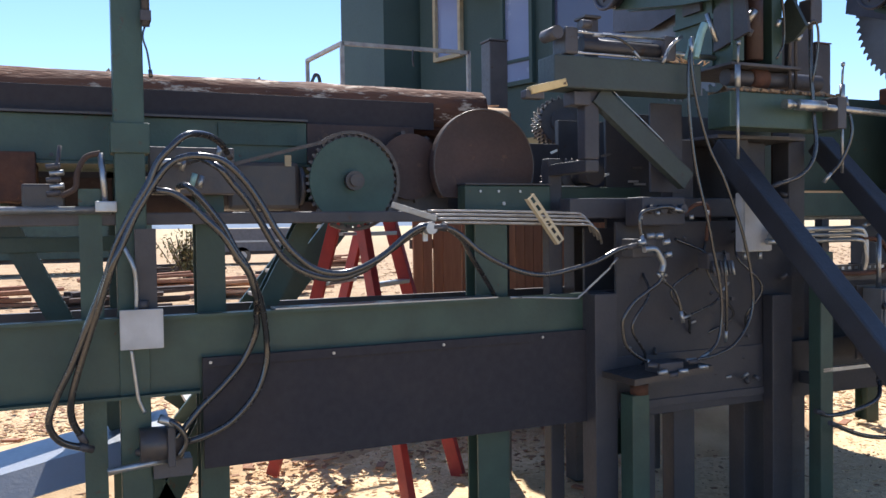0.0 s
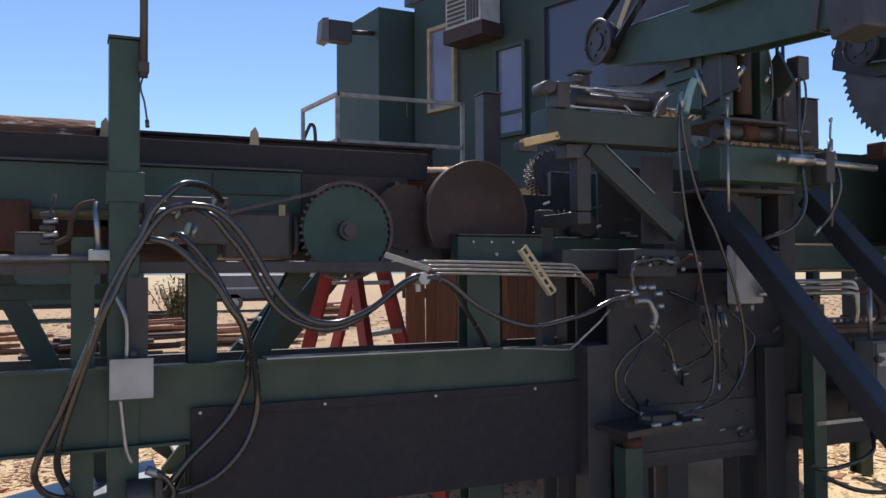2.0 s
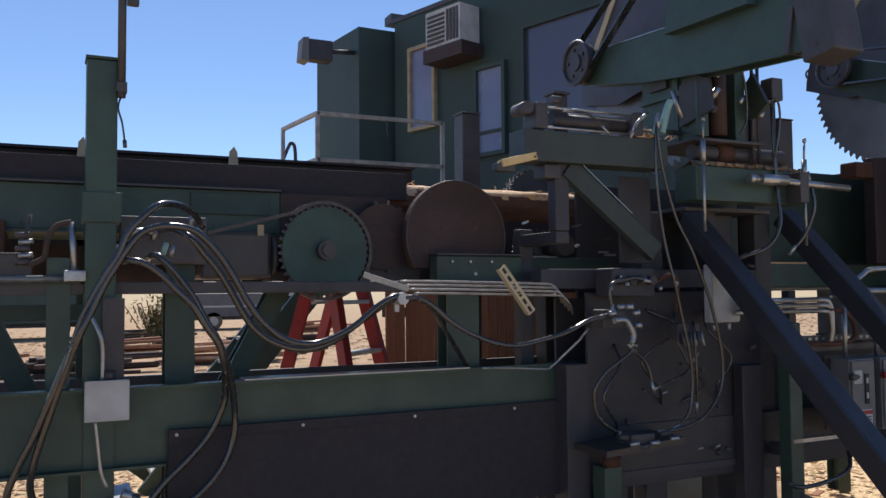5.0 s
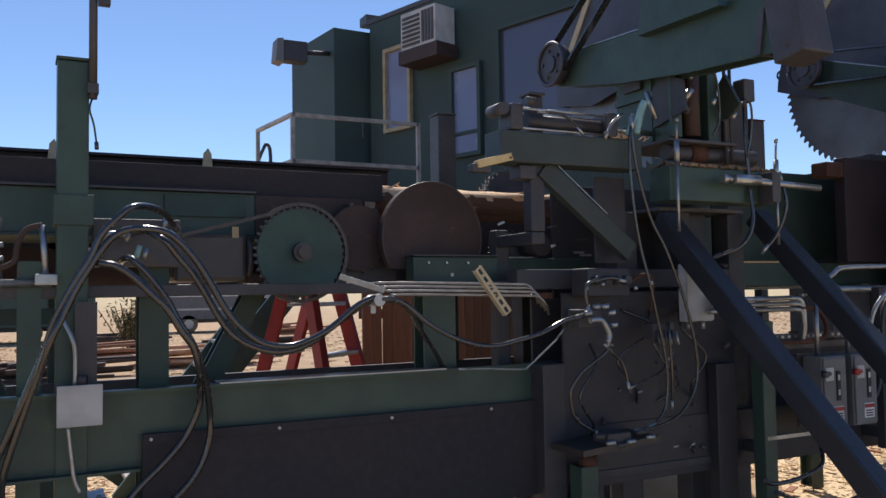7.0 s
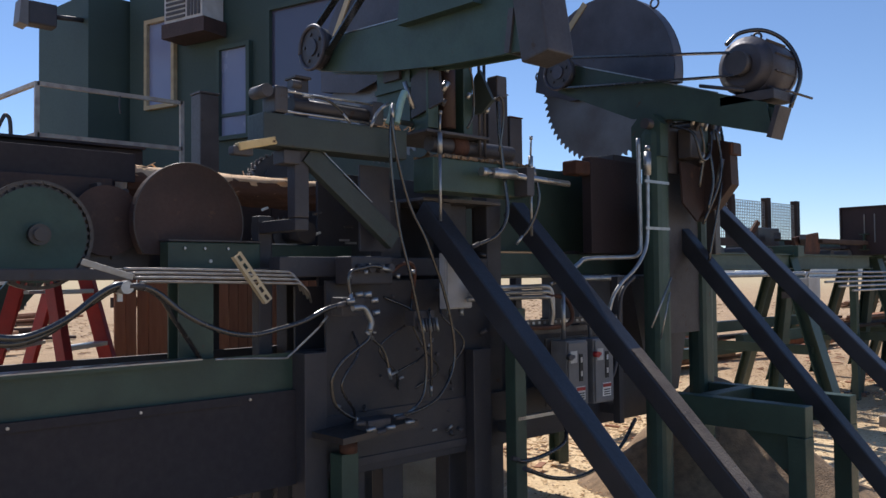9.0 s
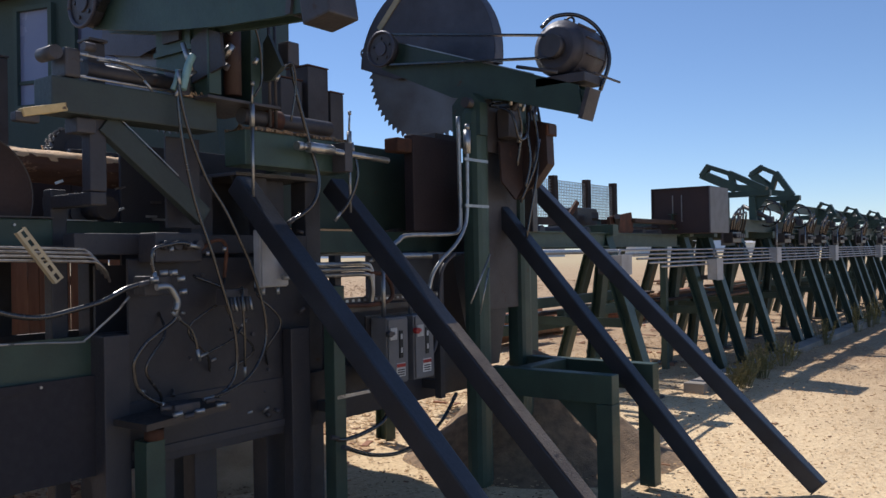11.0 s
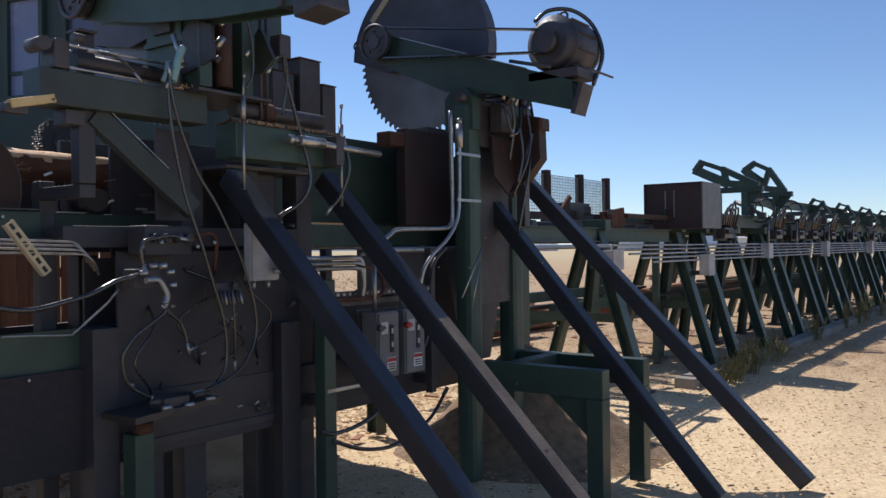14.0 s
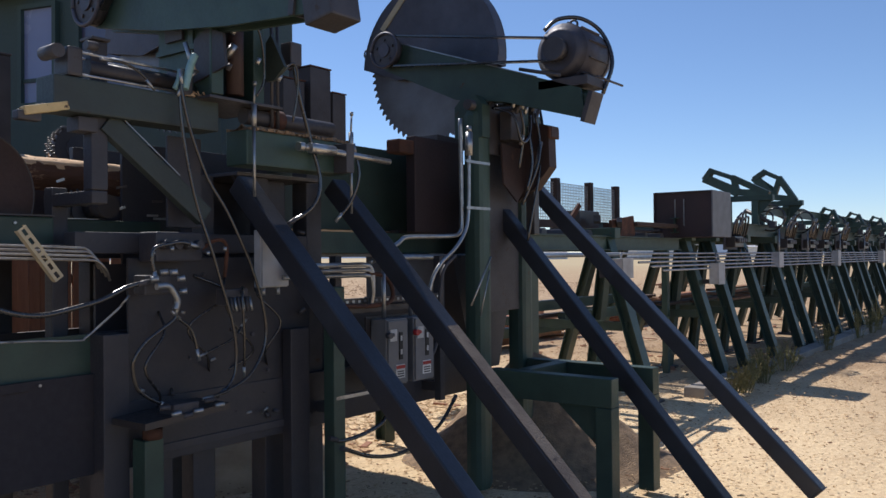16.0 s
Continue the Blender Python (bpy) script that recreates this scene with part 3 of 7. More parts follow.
def make_table():
    th = thing("steel_stand", "dark green welded steel stand in front of the saw frame", "stand", (5.3, 2.7, 0))
    for p0, p1 in (((4.97, 2.2, 0.74), (4.97, 3.11, 0.74)), ((5.6, 2.2, 0.74), (5.6, 3.19, 0.74)), ((5.03, 2.9, 0.74), (5.54, 2.9, 0.74))):
        part("rail", beam(B(), p0, p1, 0.1, 0.18, 0.006), GREEN, th)
    for x in (4.97, 5.6):
        part("leg", box(B(), (x - 0.055, 2.2, 0), (x + 0.055, 2.31, 0.648), 0.006), GREEN, th)
    part("gusset", slab(B(), [(2.32, 0.645), (2.6, 0.645), (2.32, 0.4)], 0, 4.96, 4.98), GREEN, th)


make_table()


# ---- cabin ----
def make_cabin():
    th = thing("operator_cabin", "dark green operator cabin on stilts with tinted windows", "cabin", (3.6, 8, 0))
    p0, d = Vector((3.42, 8.4)), Vector((0.29, -0.957))
    q = Vector((0.957, 0.29))
    end = p0 + d * 3.3
    foot = [tuple(p0), tuple(end), tuple(end + q * 1.1), tuple(p0 + q * 1.8)]
    part("wall", slab(B(), foot, 2, 2.4, 4.55), CABGREEN, th)
    part("wall", slab(B(), [(2.9, 9.6), (3.04, 8.5), (3.7, 8.53), (3.9, 10.5)], 2, 2.4, 4.5), CABGREEN, th, "projecting green closet")
    part("roof", slab(B(), [tuple(Vector(f) + (Vector(f) - Vector((4.3, 7.0))) * 0.03) for f in foot], 2, 4.552, 4.6), STEEL, th)
    part("vent", box(B(), (3.42, 8.5, 4.6), (3.62, 8.7, 4.7)), STEEL, th)

    def on(s, z, out=0.0):
        v = p0 + d * s - q * out
        return (v.x, v.y, z)

    def panel(bm, s0, s1, z0, z1, t0, t1):
        ps = [on(s, z, t) for t in (t0, t1) for s, z in ((s0, z0), (s1, z0), (s1, z1), (s0, z1))]
        v = [bm.verts.new(p) for p in ps]
        for f in ((0, 1, 2, 3), (7, 6, 5, 4), (0, 4, 5, 1), (1, 5, 6, 2), (2, 6, 7, 3), (3, 7, 4, 0)):
            bm.faces.new([v[i] for i in f])
        bmesh.ops.recalc_face_normals(bm, faces=bm.faces)
        return bm
    for s0, s1, z0, z1, fm, gm in ((0.27, 0.7, 3.3, 4.2, FRAMEPALE, SKYPANE), (1.27, 1.69, 2.9, 3.79, CABGREEN, SKYPANE), (1.9, 3.2, 2.9, 4.06, CABGREEN, GLASS)):
        w = part("window", panel(B(), s0 + 0.04, s1 - 0.04, z0 + 0.04, z1 - 0.04, 0.003, 0.012), gm, th, "tinted cabin window")
        bm = B()
        panel(bm, s0, s0 + 0.04, z0, z1, 0.002, 0.05)
        panel(bm, s1 - 0.04, s1, z0, z1, 0.002, 0.05)
        panel(bm, s0 + 0.04, s1 - 0.04, z1 - 0.04, z1, 0.002, 0.05)
        panel(bm, s0 + 0.04, s1 - 0.04, z0, z0 + 0.04, 0.002, 0.05)
        part("window_frame", bm, fm, w)
        if 1.2 < s0 < 1.5:
            part("mullion", panel(B(), s0 + 0.04, s1 - 0.04, z0 + 0.22, z0 + 0.25, 0.013, 0.03), CABGREEN, w)
    ac = part("air_conditioner", panel(B(), 0.84, 1.34, 4.01, 4.38, 0.02, 0.28), WHITEBOX, th, "white window air conditioner with a rusty tray")
    part("tray", panel(B(), 0.82, 1.38, 3.87, 4.005, 0.02, 0.3), BROWNSTEEL, ac)
    for i in range(7):
        z = 4.04 + i * 0.045
        part("louvre", panel(B(), 0.87, 1.12, z, z + 0.025, 0.281, 0.291), STEEL, ac)
    for i in range(4):
        part("grille", panel(B(), 1.15 + i * 0.045, 1.18 + i * 0.045, 4.04, 4.35, 0.281, 0.289), STEEL, ac)
    for s in (0.3, 3.1):
        for o in (-0.2, -0.95):
            x, y, _ = on(s, 0, o)
            part("stilt", box(B(), (x - 0.08, y - 0.08, 0), (x + 0.08, y + 0.08, 2.4)), GREEN, th)
    part("deck", slab(B(), [(2.05, 7.15), (3.6, 7.15), (3.4, 8.4), (3.0, 8.49), (2.86, 9.5), (2.05, 9.5)], 2, 2.12, 2.2), STEEL, th)
    fl = part("flood_lamp", box(B(), (2.47, 8.45, 4.07), (2.73, 8.62, 4.29), 0.015), BLACKOIL, th, "boxy flood lamp on the corner")
    part("lens", slab(B(), [(2.38, 4.06), (2.465, 4.04), (2.465, 4.3), (2.4, 4.29)], 1, 8.44, 8.63), GREYBOX, fl)
    part("bracket", cyl(B(), (2.73, 8.55, 4.2), (3.04, 8.62, 4.24), 0.025), STEEL, fl)
    rl = thing("landing_rail", "pale steel guard rail round the cabin landing", "railing", (2.8, 7.4, 2.2))
    for a, b in (((2.09, 8.07), (2.18, 7.2)), ((2.18, 7.2), (3.42, 7.2))):
        for z in (3.22, 2.8):
            part("bar", beam(B(), (*a, z), (*b, z), 0.034, 0.034), RAILPALE, rl)
    for x, y in ((2.09, 8.07), (2.18, 7.2), (3.42, 7.2)):
        part("post", beam(B(), (x, y, 2.2), (x, y, 3.235), 0.034, 0.034), RAILPALE, rl)
    part("stair_rail", tube(B(), [(2.0, 8.2, 2.6), (2.17, 8.2, 3.05), (2.22, 8.2, 3.11), (2.25, 8.2, 3.0), (2.25, 8.2, 2.5)], 0.018), STEEL, rl)
    part("cable", tube(B(), [(2.85, 7.18, 3.2), (2.84, 7.17, 3.12), (2.85, 7.17, 3.05)], 0.008, 6), STEEL, rl)


make_cabin()


# ---- outfeed trestles ----
def make_trestle(x, first):
    th = thing("trestle", "dark green splayed steel trestle of the outfeed line", "trestle", (x, 4.6, 0), "outfeed trestles")
    part("leg", hbar(B(), (x, 3.62, 0), (x, 4.15, 1.78), 0.17, 0.13), GREEN, th)
    part("leg", hbar(B(), (x, 6.0, 0), (x, 5.45, 1.78), 0.17, 0.13), GREEN, th)
    part("inner_leg", hbar(B(), (x + 0.5, 4.6, 0), (x + 0.5, 4.36, 1.9), 0.15, 0.12), GREEN, th)
    part("foot_plate", box(B(), (x + 0.38, 4.48, -0.02), (x + 0.62, 4.72, 0.012)), STEEL, th)
    part("cap_beam", box(B(), (x - 0.07, 4.0, 1.78), (x + 0.07, 5.6, 1.9), 0.004), GREEN, th)
    part("cross_tie", beam(B(), (x, 3.88, 0.8), (x, 5.75, 0.8), 0.06, 0.1), GREEN, th)
    part("foot_plate", box(B(), (x - 0.12, 3.52, -0.02), (x + 0.12, 3.76, 0.012)), STEEL, th)
    return th


TRESTLES = [8.85, 11.2, 12.15, 13.6, 15.1, 15.85, 17.35, 18.0, 19.35, 20.2, 21.6, 22.4, 23.8, 24.6, 26, 26.8, 28.2, 29, 30.4, 31.2, 33, 34, 36, 38, 40, 42.5, 45]
FIRST = make_trestle(TRESTLES[0], True)
for x in TRESTLES[1:]:
    copy_thing(FIRST, pose(x, 4.6, 0))


def make_outfeed():
    th = thing("outfeed_line", "long green steel outfeed conveyor with lengthways beams", "conveyor", (26, 4.8, 0))
    for y in (4.1, 5.5):
        part("beam", hbar(B(), (10.75, y, 1.98), (46, y, 1.98), 0.1, 0.2), GREEN, th)
        part("low_beam", hbar(B(), (6.2, y, 1.73), (10.9, y, 1.73), 0.1, 0.16), GREEN, th)
    part("deck", box(B(), (10.75, 4.3, 1.905), (46, 5.3, 1.93)), STEEL, th)
    for i in range(9):
        part("roller", cyl(B(), (6.5 + 0.5 * i, 4.16, 1.82), (6.5 + 0.5 * i, 5.44, 1.82), 0.055, 14), STEEL, th)
    part("kicker_beam", hbar(B(), (14.66, 4.19, 2.36), (46, 4.19, 2.36), 0.09, 0.16), GREEN, th)
    for x0, x1, y, z in ((6.95, 11.7, 5.0, 1.0), (6.95, 11.2, 5.45, 0.66), (8.9, 13.6, 4.75, 0.86), (12.2, 17.3, 5.2, 0.7), (13.7, 19.3, 4.9, 0.9), (19.4, 26, 5.0, 0.85), (26.1, 45, 4.9, 0.85)):
        part("side_tie", box(B(), (x0, y - 0.05, z - 0.06), (x1, y + 0.05, z + 0.06), 0.004), GREEN, th)
    for i, z in enumerate((1.61, 1.56, 1.51, 1.46, 1.41)):
        y = 3.86 - 0.02 * i
        part("conduit", cyl(B(), (8.4 + 0.3 * i if i else 3.9, y, z), (45, y, z), 0.013, 8), GALV, th, "galvanised pipe")


make_outfeed()




# ---- infeed machinery ----
def disc_with_teeth(n, r0, r1, cy, cz):
    out = []
    for i in range(n):
        for f, r in ((0, r0), (0.25, r1), (0.5, r1), (0.75, r0)):
            a = 2 * math.pi * (i + f) / n
            out.append((cy + r * math.cos(a), cz + r * math.sin(a)))
    return out


def make_sprocket():
    th = thing("chain_sprocket", "large round green drive wheel with a chain round its rim", "sprocket", (1.18, 3.8, 1.81))
    part("disc", cyl(B(), (1.18, 3.76, 1.81), (1.18, 3.79, 1.81), 0.205, 48), GREEN_PALE, th, "faded green disc")
    part("toothed_rim", slab(B(), disc_with_teeth(40, 0.2, 0.222, 1.18, 1.81), 1, 3.768, 3.782), STEEL, th)
    part("hub", cyl(B(), (1.18, 3.72, 1.81), (1.18, 3.758, 1.81), 0.045, 20), GREASE, th)
    part("shaft", cyl(B(), (1.18, 3.7, 1.81), (1.18, 4.4, 1.81), 0.028), GREASE, th)
    me = bpy.data.meshes.new("link")
    bm = box(B(), (-0.017, -0.016, -0.008), (0.017, 0.016, 0.008))
    cyl(bm, (0.017, -0.02, 0), (0.017, 0.02, 0), 0.007, 8)
    bm.to_mesh(me)
    bm.free()
    me.materials.append(GREASE)
    ch = thing("drive_chain", "greasy roller chain on the sprocket", "chain", (1.18, 3.775, 1.81))
    for i in range(26):
        a = radians(125 - i * 9.5)
        piece("link", me, ch, (1.18 + 0.226 * math.cos(a), 3.775, 1.81 + 0.226 * math.sin(a)), (0, -a + math.pi / 2, 0))
    for i in range(12):
        piece("link", me, ch, (1.03 - 0.034 * i, 3.775, 1.985 - 0.009 * i), (0, -0.26, 0))


make_sprocket()


def make_guard():
    th = thing("round_drive_guard", "dark round-topped steel guard with a green bearing housing", "guard", (1.87, 3.8, 1.88))
    out = [(1.88 + 0.279 * math.cos(radians(a)), 1.89 + 0.285 * math.sin(radians(a))) for a in range(-35, 216, 8)]
    part("face", slab(B(), out, 1, 3.78, 3.84), BROWNSTEEL, th, "dark brown face plate")
    rim = [(1.88 + 0.279 * math.cos(radians(a)), 3.78, 1.89 + 0.285 * math.sin(radians(a))) for a in range(-35, 216, 8)]
    part("rim", tube(B(), rim, 0.004, 6, 1), GREASE, th)
    part("housing", box(B(), (1.72, 3.68, 1.63), (2.2, 3.77, 1.79), 0.008), GREEN, th)
    part("housing_ledge", box(B(), (1.72, 3.67, 1.792), (2.2, 3.775, 1.8)), STEEL, th)
    for x in (1.8, 1.9, 2.02):
        part("bolt", cyl(B(), (x, 3.678, 1.76), (x, 3.67, 1.76), 0.007, 6), GALV, th)
    part("grease_spot", cyl(B(), (1.93, 3.679, 1.7), (1.93, 3.674, 1.7), 0.009, 10), GALV, th, "bright grease fitting")
    dr = thing("feed_drum", "rusty ribbed feed drum under the log", "drum", (1.52, 4.05, 1.9))
    part("barrel", cyl(B(), (1.52, 3.9, 1.89), (1.52, 4.4, 1.89), 0.15, 24), RUST, dr)
    for i in range(8):
        a = i * math.pi / 4 + 0.2
        part("rib", beam(B(), (1.52 + 0.16 * math.cos(a), 3.895, 1.89 + 0.16 * math.sin(a)), (1.52 + 0.16 * math.cos(a), 4.4, 1.89 + 0.16 * math.sin(a)), 0.02, 0.04, up=(math.cos(a), 0, math.sin(a))), STEEL, dr)
    part("side_disc", cyl(B(), (1.52, 3.88, 1.89), (1.52, 3.895, 1.89), 0.165, 24), BROWNSTEEL, dr)


make_guard()


def make_spiked_roll(x, y, z, r):
    th = thing("spiked_feed_roll", "black spiked hold-down roll, shiny with grease", "feed roll", (x, y, z), "spiked rolls")
    part("barrel", cyl(B(), (x - 0.02, y - 0.1, z), (x + 0.06, y + 0.16, z), r, 24), GREASE, th)
    bm = B()
    for i in range(22):
        for k in range(5):
            a = 2 * math.pi * (i + 0.5 * (k % 2)) / 22
            f = k / 4
            c = Vector((x - 0.02 + 0.08 * f, y - 0.09 + 0.24 * f, z))
            d = Vector((math.cos(a), -0.25 * math.cos(a), math.sin(a))).normalized()
            cyl(bm, c + d * r * 0.97, c + d * (r + 0.022), 0.011, 5, 0.003)
    part("spiked_shell", bm, GREASE, th, kind="stuff")
    part("end_cap", cyl(B(), (x - 0.03, y - 0.13, z), (x - 0.02, y - 0.1, z), r * 0.55, 16), STEEL, th)


make_spiked_roll(3.0, 4.92, 2.28, 0.15)
make_spiked_roll(2.55, 4.12, 1.84, 0.1)


def make_log_bits():
    th = thing("hold_down_arm", "worn yellow hold-down arm above the log", "arm", (2.05, 3.42, 2.2))
    part("bar", beam(B(), (1.885, 3.33, 2.2), (2.065, 3.32, 2.245), 0.05, 0.036, 0.005), YELLOW, th)
    part("clamp", box(B(), (1.86, 3.32, 2.165), (1.96, 3.37, 2.205), 0.008), STEEL, th)
    part("mount", box(B(), (2.13, 3.34, 2.15), (2.22, 3.44, 2.215), 0.006), STEEL, th)
    p = thing("dark_stop_post", "dark brown square steel post behind the guard", "post", (2.37, 4.62, 0))
    part("shaft", box(B(), (2.31, 4.56, 0), (2.43, 4.68, 2.71), 0.006), STEEL, p)
    part("cap", box(B(), (2.305, 4.555, 2.712), (2.435, 4.685, 2.724), 0.003), STEEL, p)
    bd = thing("roll_bed", "greasy black steel bed under the feed rolls", "machine bed", (2.6, 4.2, 0))
    part("bed_plate", box(B(), (1.95, 3.9, 1.6), (3.66, 4.5, 1.68), 0.006), BLACKOIL, bd)
    part("front_rail", box(B(), (2.21, 3.82, 1.69), (2.86, 3.86, 1.79), 0.004), GREEN, bd)
    part("bright_edge", box(B(), (2.21, 3.815, 1.792), (2.5, 3.86, 1.797)), GALV, bd)
    # raised to close a sky gap above the bed
    part("back_plate", box(B(), (2.75, 4.5, 1.6), (3.66, 4.54, 2.24), 0.004), STEEL, bd)
    part("bearing", cyl(B(), (2.55, 3.8, 1.86), (2.55, 3.95, 1.86), 0.06, 16), GREASE, bd)
    for i in range(9):
        random.seed(50 + i)
        x, z = random.uniform(2.25, 2.85), random.uniform(1.8, 1.98)
        part("fitting", beam(B(), (x, 3.85, z), (x + random.uniform(0.02, 0.08), 3.83, z + random.uniform(-0.03, 0.03)), 0.012, 0.012), GALV if i % 3 else GREASE, bd)
    for x in (2.78, 3.3):
        part("leg", box(B(), (x, 4.38, 0), (x + 0.12, 4.5, 1.58), 0.005), STEEL, bd)


make_log_bits()


def make_log():
    x0, x1, y, z, r = 0.56, 1.855, 4.16, 2.1, 0.092
    th = thing("sawn_log", "short barked log with fresh cut ends on the feed rolls", "log", (x0, y, z))
    bm, rings, seg = B(), [], 36

    def relief(x, a):
        return noise.noise((x * 1.5, math.cos(a) * 2, math.sin(a) * 2)) * 0.014 + noise.noise((x * 9, math.cos(a) * 7, math.sin(a) * 7)) * 0.008 - 0.012 * (x - x0) / (x1 - x0)
    for i in range(53):
        x = x0 + (x1 - x0) * i / 52
        ring = []
        for k in range(seg):
            a = 2 * math.pi * k / seg
            n = relief(x, a)
            ring.append(bm.verts.new((x, y + (r + n) * math.cos(a), z + (r + n) * math.sin(a))))
        rings.append(ring)
    for a, b in zip(rings, rings[1:]):
        for k in range(seg):
            bm.faces.new((a[k], b[k], b[(k + 1) % seg], a[(k + 1) % seg])).smooth = True
    part("bark", bm, LOGBARK, th)
    # ragged pale strip: stripped wood, widened to paint the log's sunlit top
    bm, rows = B(), []
    for i in range(41):
        x = x0 + 0.01 + (x1 - x0 - 0.02) * i / 40
        lo = 50 + 30 * noise.noise((x * 5, 3, 1)) + 14 * noise.noise((x * 23, 7, 1))
        hi = 160 + 30 * noise.noise((x * 4, 9, 4)) + 20 * noise.noise((x * 17, 2, 4))
        ring = []
        for k in range(9):
            a = -radians(lo + (hi - lo) * k / 8) + math.pi
            n = relief(x, math.pi - a) + 0.003 - (0.005 if k in (0, 8) else 0)
            ring.append(bm.verts.new((x, y - (r + n) * math.cos(a), z + (r + n) * math.sin(a))))
        rows.append(ring)
    for a, b in zip(rows, rows[1:]):
        for k in range(8):
            bm.faces.new((a[k], a[k + 1], b[k + 1], b[k])).smooth = True
    part("bare_wood", bm, LOGEND, th, "pale stripped wood, spread to paint the sunlit top")
    for x, s in ((x0, 1), (x1, -1)):
        bm = B()
        c = [bm.verts.new((x, y + (r - 0.014) * math.cos(2 * math.pi * k / 28), z + (r - 0.014) * math.sin(2 * math.pi * k / 28))) for k in range(28)]
        bm.faces.new(c if s < 0 else c[::-1])
        part("cut_end", bm, LOGEND, th, "pale fresh cut end")
    bm = B()
    for i in range(26):
        random.seed(200 + i)
        a = random.uniform(0.2, 2.9)
        x = random.choice((random.uniform(x0, x0 + 0.2), random.uniform(x0, x1)))
        c = Vector((x, y + (r + 0.004) * math.cos(a), z + (r + 0.004) * math.sin(a)))
        beam(bm, c, c + Vector((random.uniform(-0.08, 0.08), random.uniform(-0.01, 0.01), random.uniform(-0.006, 0.022))), 0.011, 0.004)
    part("bark_strips", bm, LOGEND, th, "torn pale bark strips", kind="stuff")
    return th


LOG = make_log()


def make_waiting_log():
    x0, x1, y, z, r = -3.9, 0.1, 4.2, 2.2, 0.13
    th = thing("waiting_log", "dark barked log lying in the trough", "log", (x1, y, z))
    bm, rings, seg = B(), [], 28
    for i in range(45):
        x = x0 + (x1 - x0) * i / 44
        rings.append([bm.verts.new((x, y + (r + 0.012 * noise.noise((x * 3, k, 2))) * math.cos(2 * math.pi * k / seg), z + (r + 0.012 * noise.noise((x * 3, k, 9))) * math.sin(2 * math.pi * k / seg))) for k in range(seg)])
    for a, b in zip(rings, rings[1:]):
        for k in range(seg):
            bm.faces.new((a[k], b[k], b[(k + 1) % seg], a[(k + 1) % seg])).smooth = True
    bm.faces.new(rings[-1][::-1])
    bm.faces.new(rings[0])
    part("bark", bm, BARK, th)
    return th


TAIL = make_waiting_log()


# ---- hydraulic lines ----
def hose(pts, r, label, material=None):
    th = thing("hydraulic_hose", label, "hose", pts[0], "hydraulic hoses")
    part("line", tube(B(), pts, r, 10, 8), material or RUBBER, th)
    for a, b in ((pts[0], pts[1]), (pts[-1], pts[-2])):
        d = (Vector(b) - Vector(a)).normalized()
        part("ferrule", cyl(B(), Vector(a) - d * 0.01, Vector(a) + d * 0.05, r * 1.12, 12), GALV if r < 0.01 else STEEL, th)
    return th, pts[-1], pts[0]


BIG = "thick glossy black hydraulic hose looping in front of the frame"
hose([(0.59, 3.6, 1.9), (0.53, 3.45, 1.94), (0.46, 3.35, 1.96), (0.38, 3.27, 1.95), (0.32, 3.25, 1.9), (0.27, 3.25, 1.84), (0.24, 3.25, 1.77), (0.2, 3.25, 1.7), (0.16, 3.26, 1.62), (0.12, 3.28, 1.53), (0.09, 3.3, 1.43), (0.05, 3.32, 1.32), (0.01, 3.34, 1.22), (-0.04, 3.37, 1.09), (-0.09, 3.4, 0.98), (-0.12, 3.42, 0.88), (-0.08, 3.45, 0.8), (0.02, 3.5, 0.75)], 0.0135, BIG)
hose([(1.37, 3.27, 1.6), (1.31, 3.25, 1.59), (1.24, 3.25, 1.55), (1.15, 3.25, 1.48), (1.05, 3.25, 1.43), (0.96, 3.25, 1.41), (0.86, 3.25, 1.43), (0.77, 3.25, 1.5), (0.71, 3.25, 1.58), (0.66, 3.25, 1.67), (0.61, 3.25, 1.75), (0.55, 3.25, 1.82), (0.49, 3.25, 1.86), (0.4, 3.25, 1.87), (0.33, 3.25, 1.85), (0.28, 3.25, 1.8), (0.23, 3.25, 1.72), (0.19, 3.25, 1.65), (0.15, 3.25, 1.56), (0.11, 3.25, 1.47), (0.07, 3.3, 1.34), (0.03, 3.34, 1.22), (-0.01, 3.37, 1.09), (-0.04, 3.4, 0.97), (-0.04, 3.44, 0.88), (0, 3.5, 0.78)], 0.0135, BIG)
hose([(0.43, 3.62, 1.88), (0.45, 3.4, 1.87), (0.5, 3.3, 1.83), (0.55, 3.3, 1.77), (0.6, 3.3, 1.71), (0.65, 3.3, 1.63), (0.7, 3.3, 1.54), (0.75, 3.3, 1.47), (0.82, 3.3, 1.42), (0.91, 3.3, 1.39), (0.99, 3.3, 1.39), (1.08, 3.3, 1.42), (1.17, 3.3, 1.48), (1.26, 3.3, 1.54), (1.33, 3.3, 1.58), (1.4, 3.3, 1.58)], 0.014, BIG)
hose([(1.38, 3.25, 1.59), (1.42, 3.25, 1.59), (1.49, 3.25, 1.56), (1.59, 3.25, 1.48), (1.7, 3.25, 1.42), (1.82, 3.25, 1.38), (1.93, 3.25, 1.37), (2.05, 3.25, 1.39), (2.18, 3.25, 1.42), (2.3, 3.25, 1.47), (2.4, 3.25, 1.49)], 0.0115, BIG)
hose([(1.41, 3.33, 1.59), (1.47, 3.32, 1.58), (1.55, 3.35, 1.53), (1.62, 3.4, 1.45), (1.73, 3.5, 1.35), (1.85, 3.6, 1.23), (1.97, 3.68, 1.1)], 0.0115, BIG)
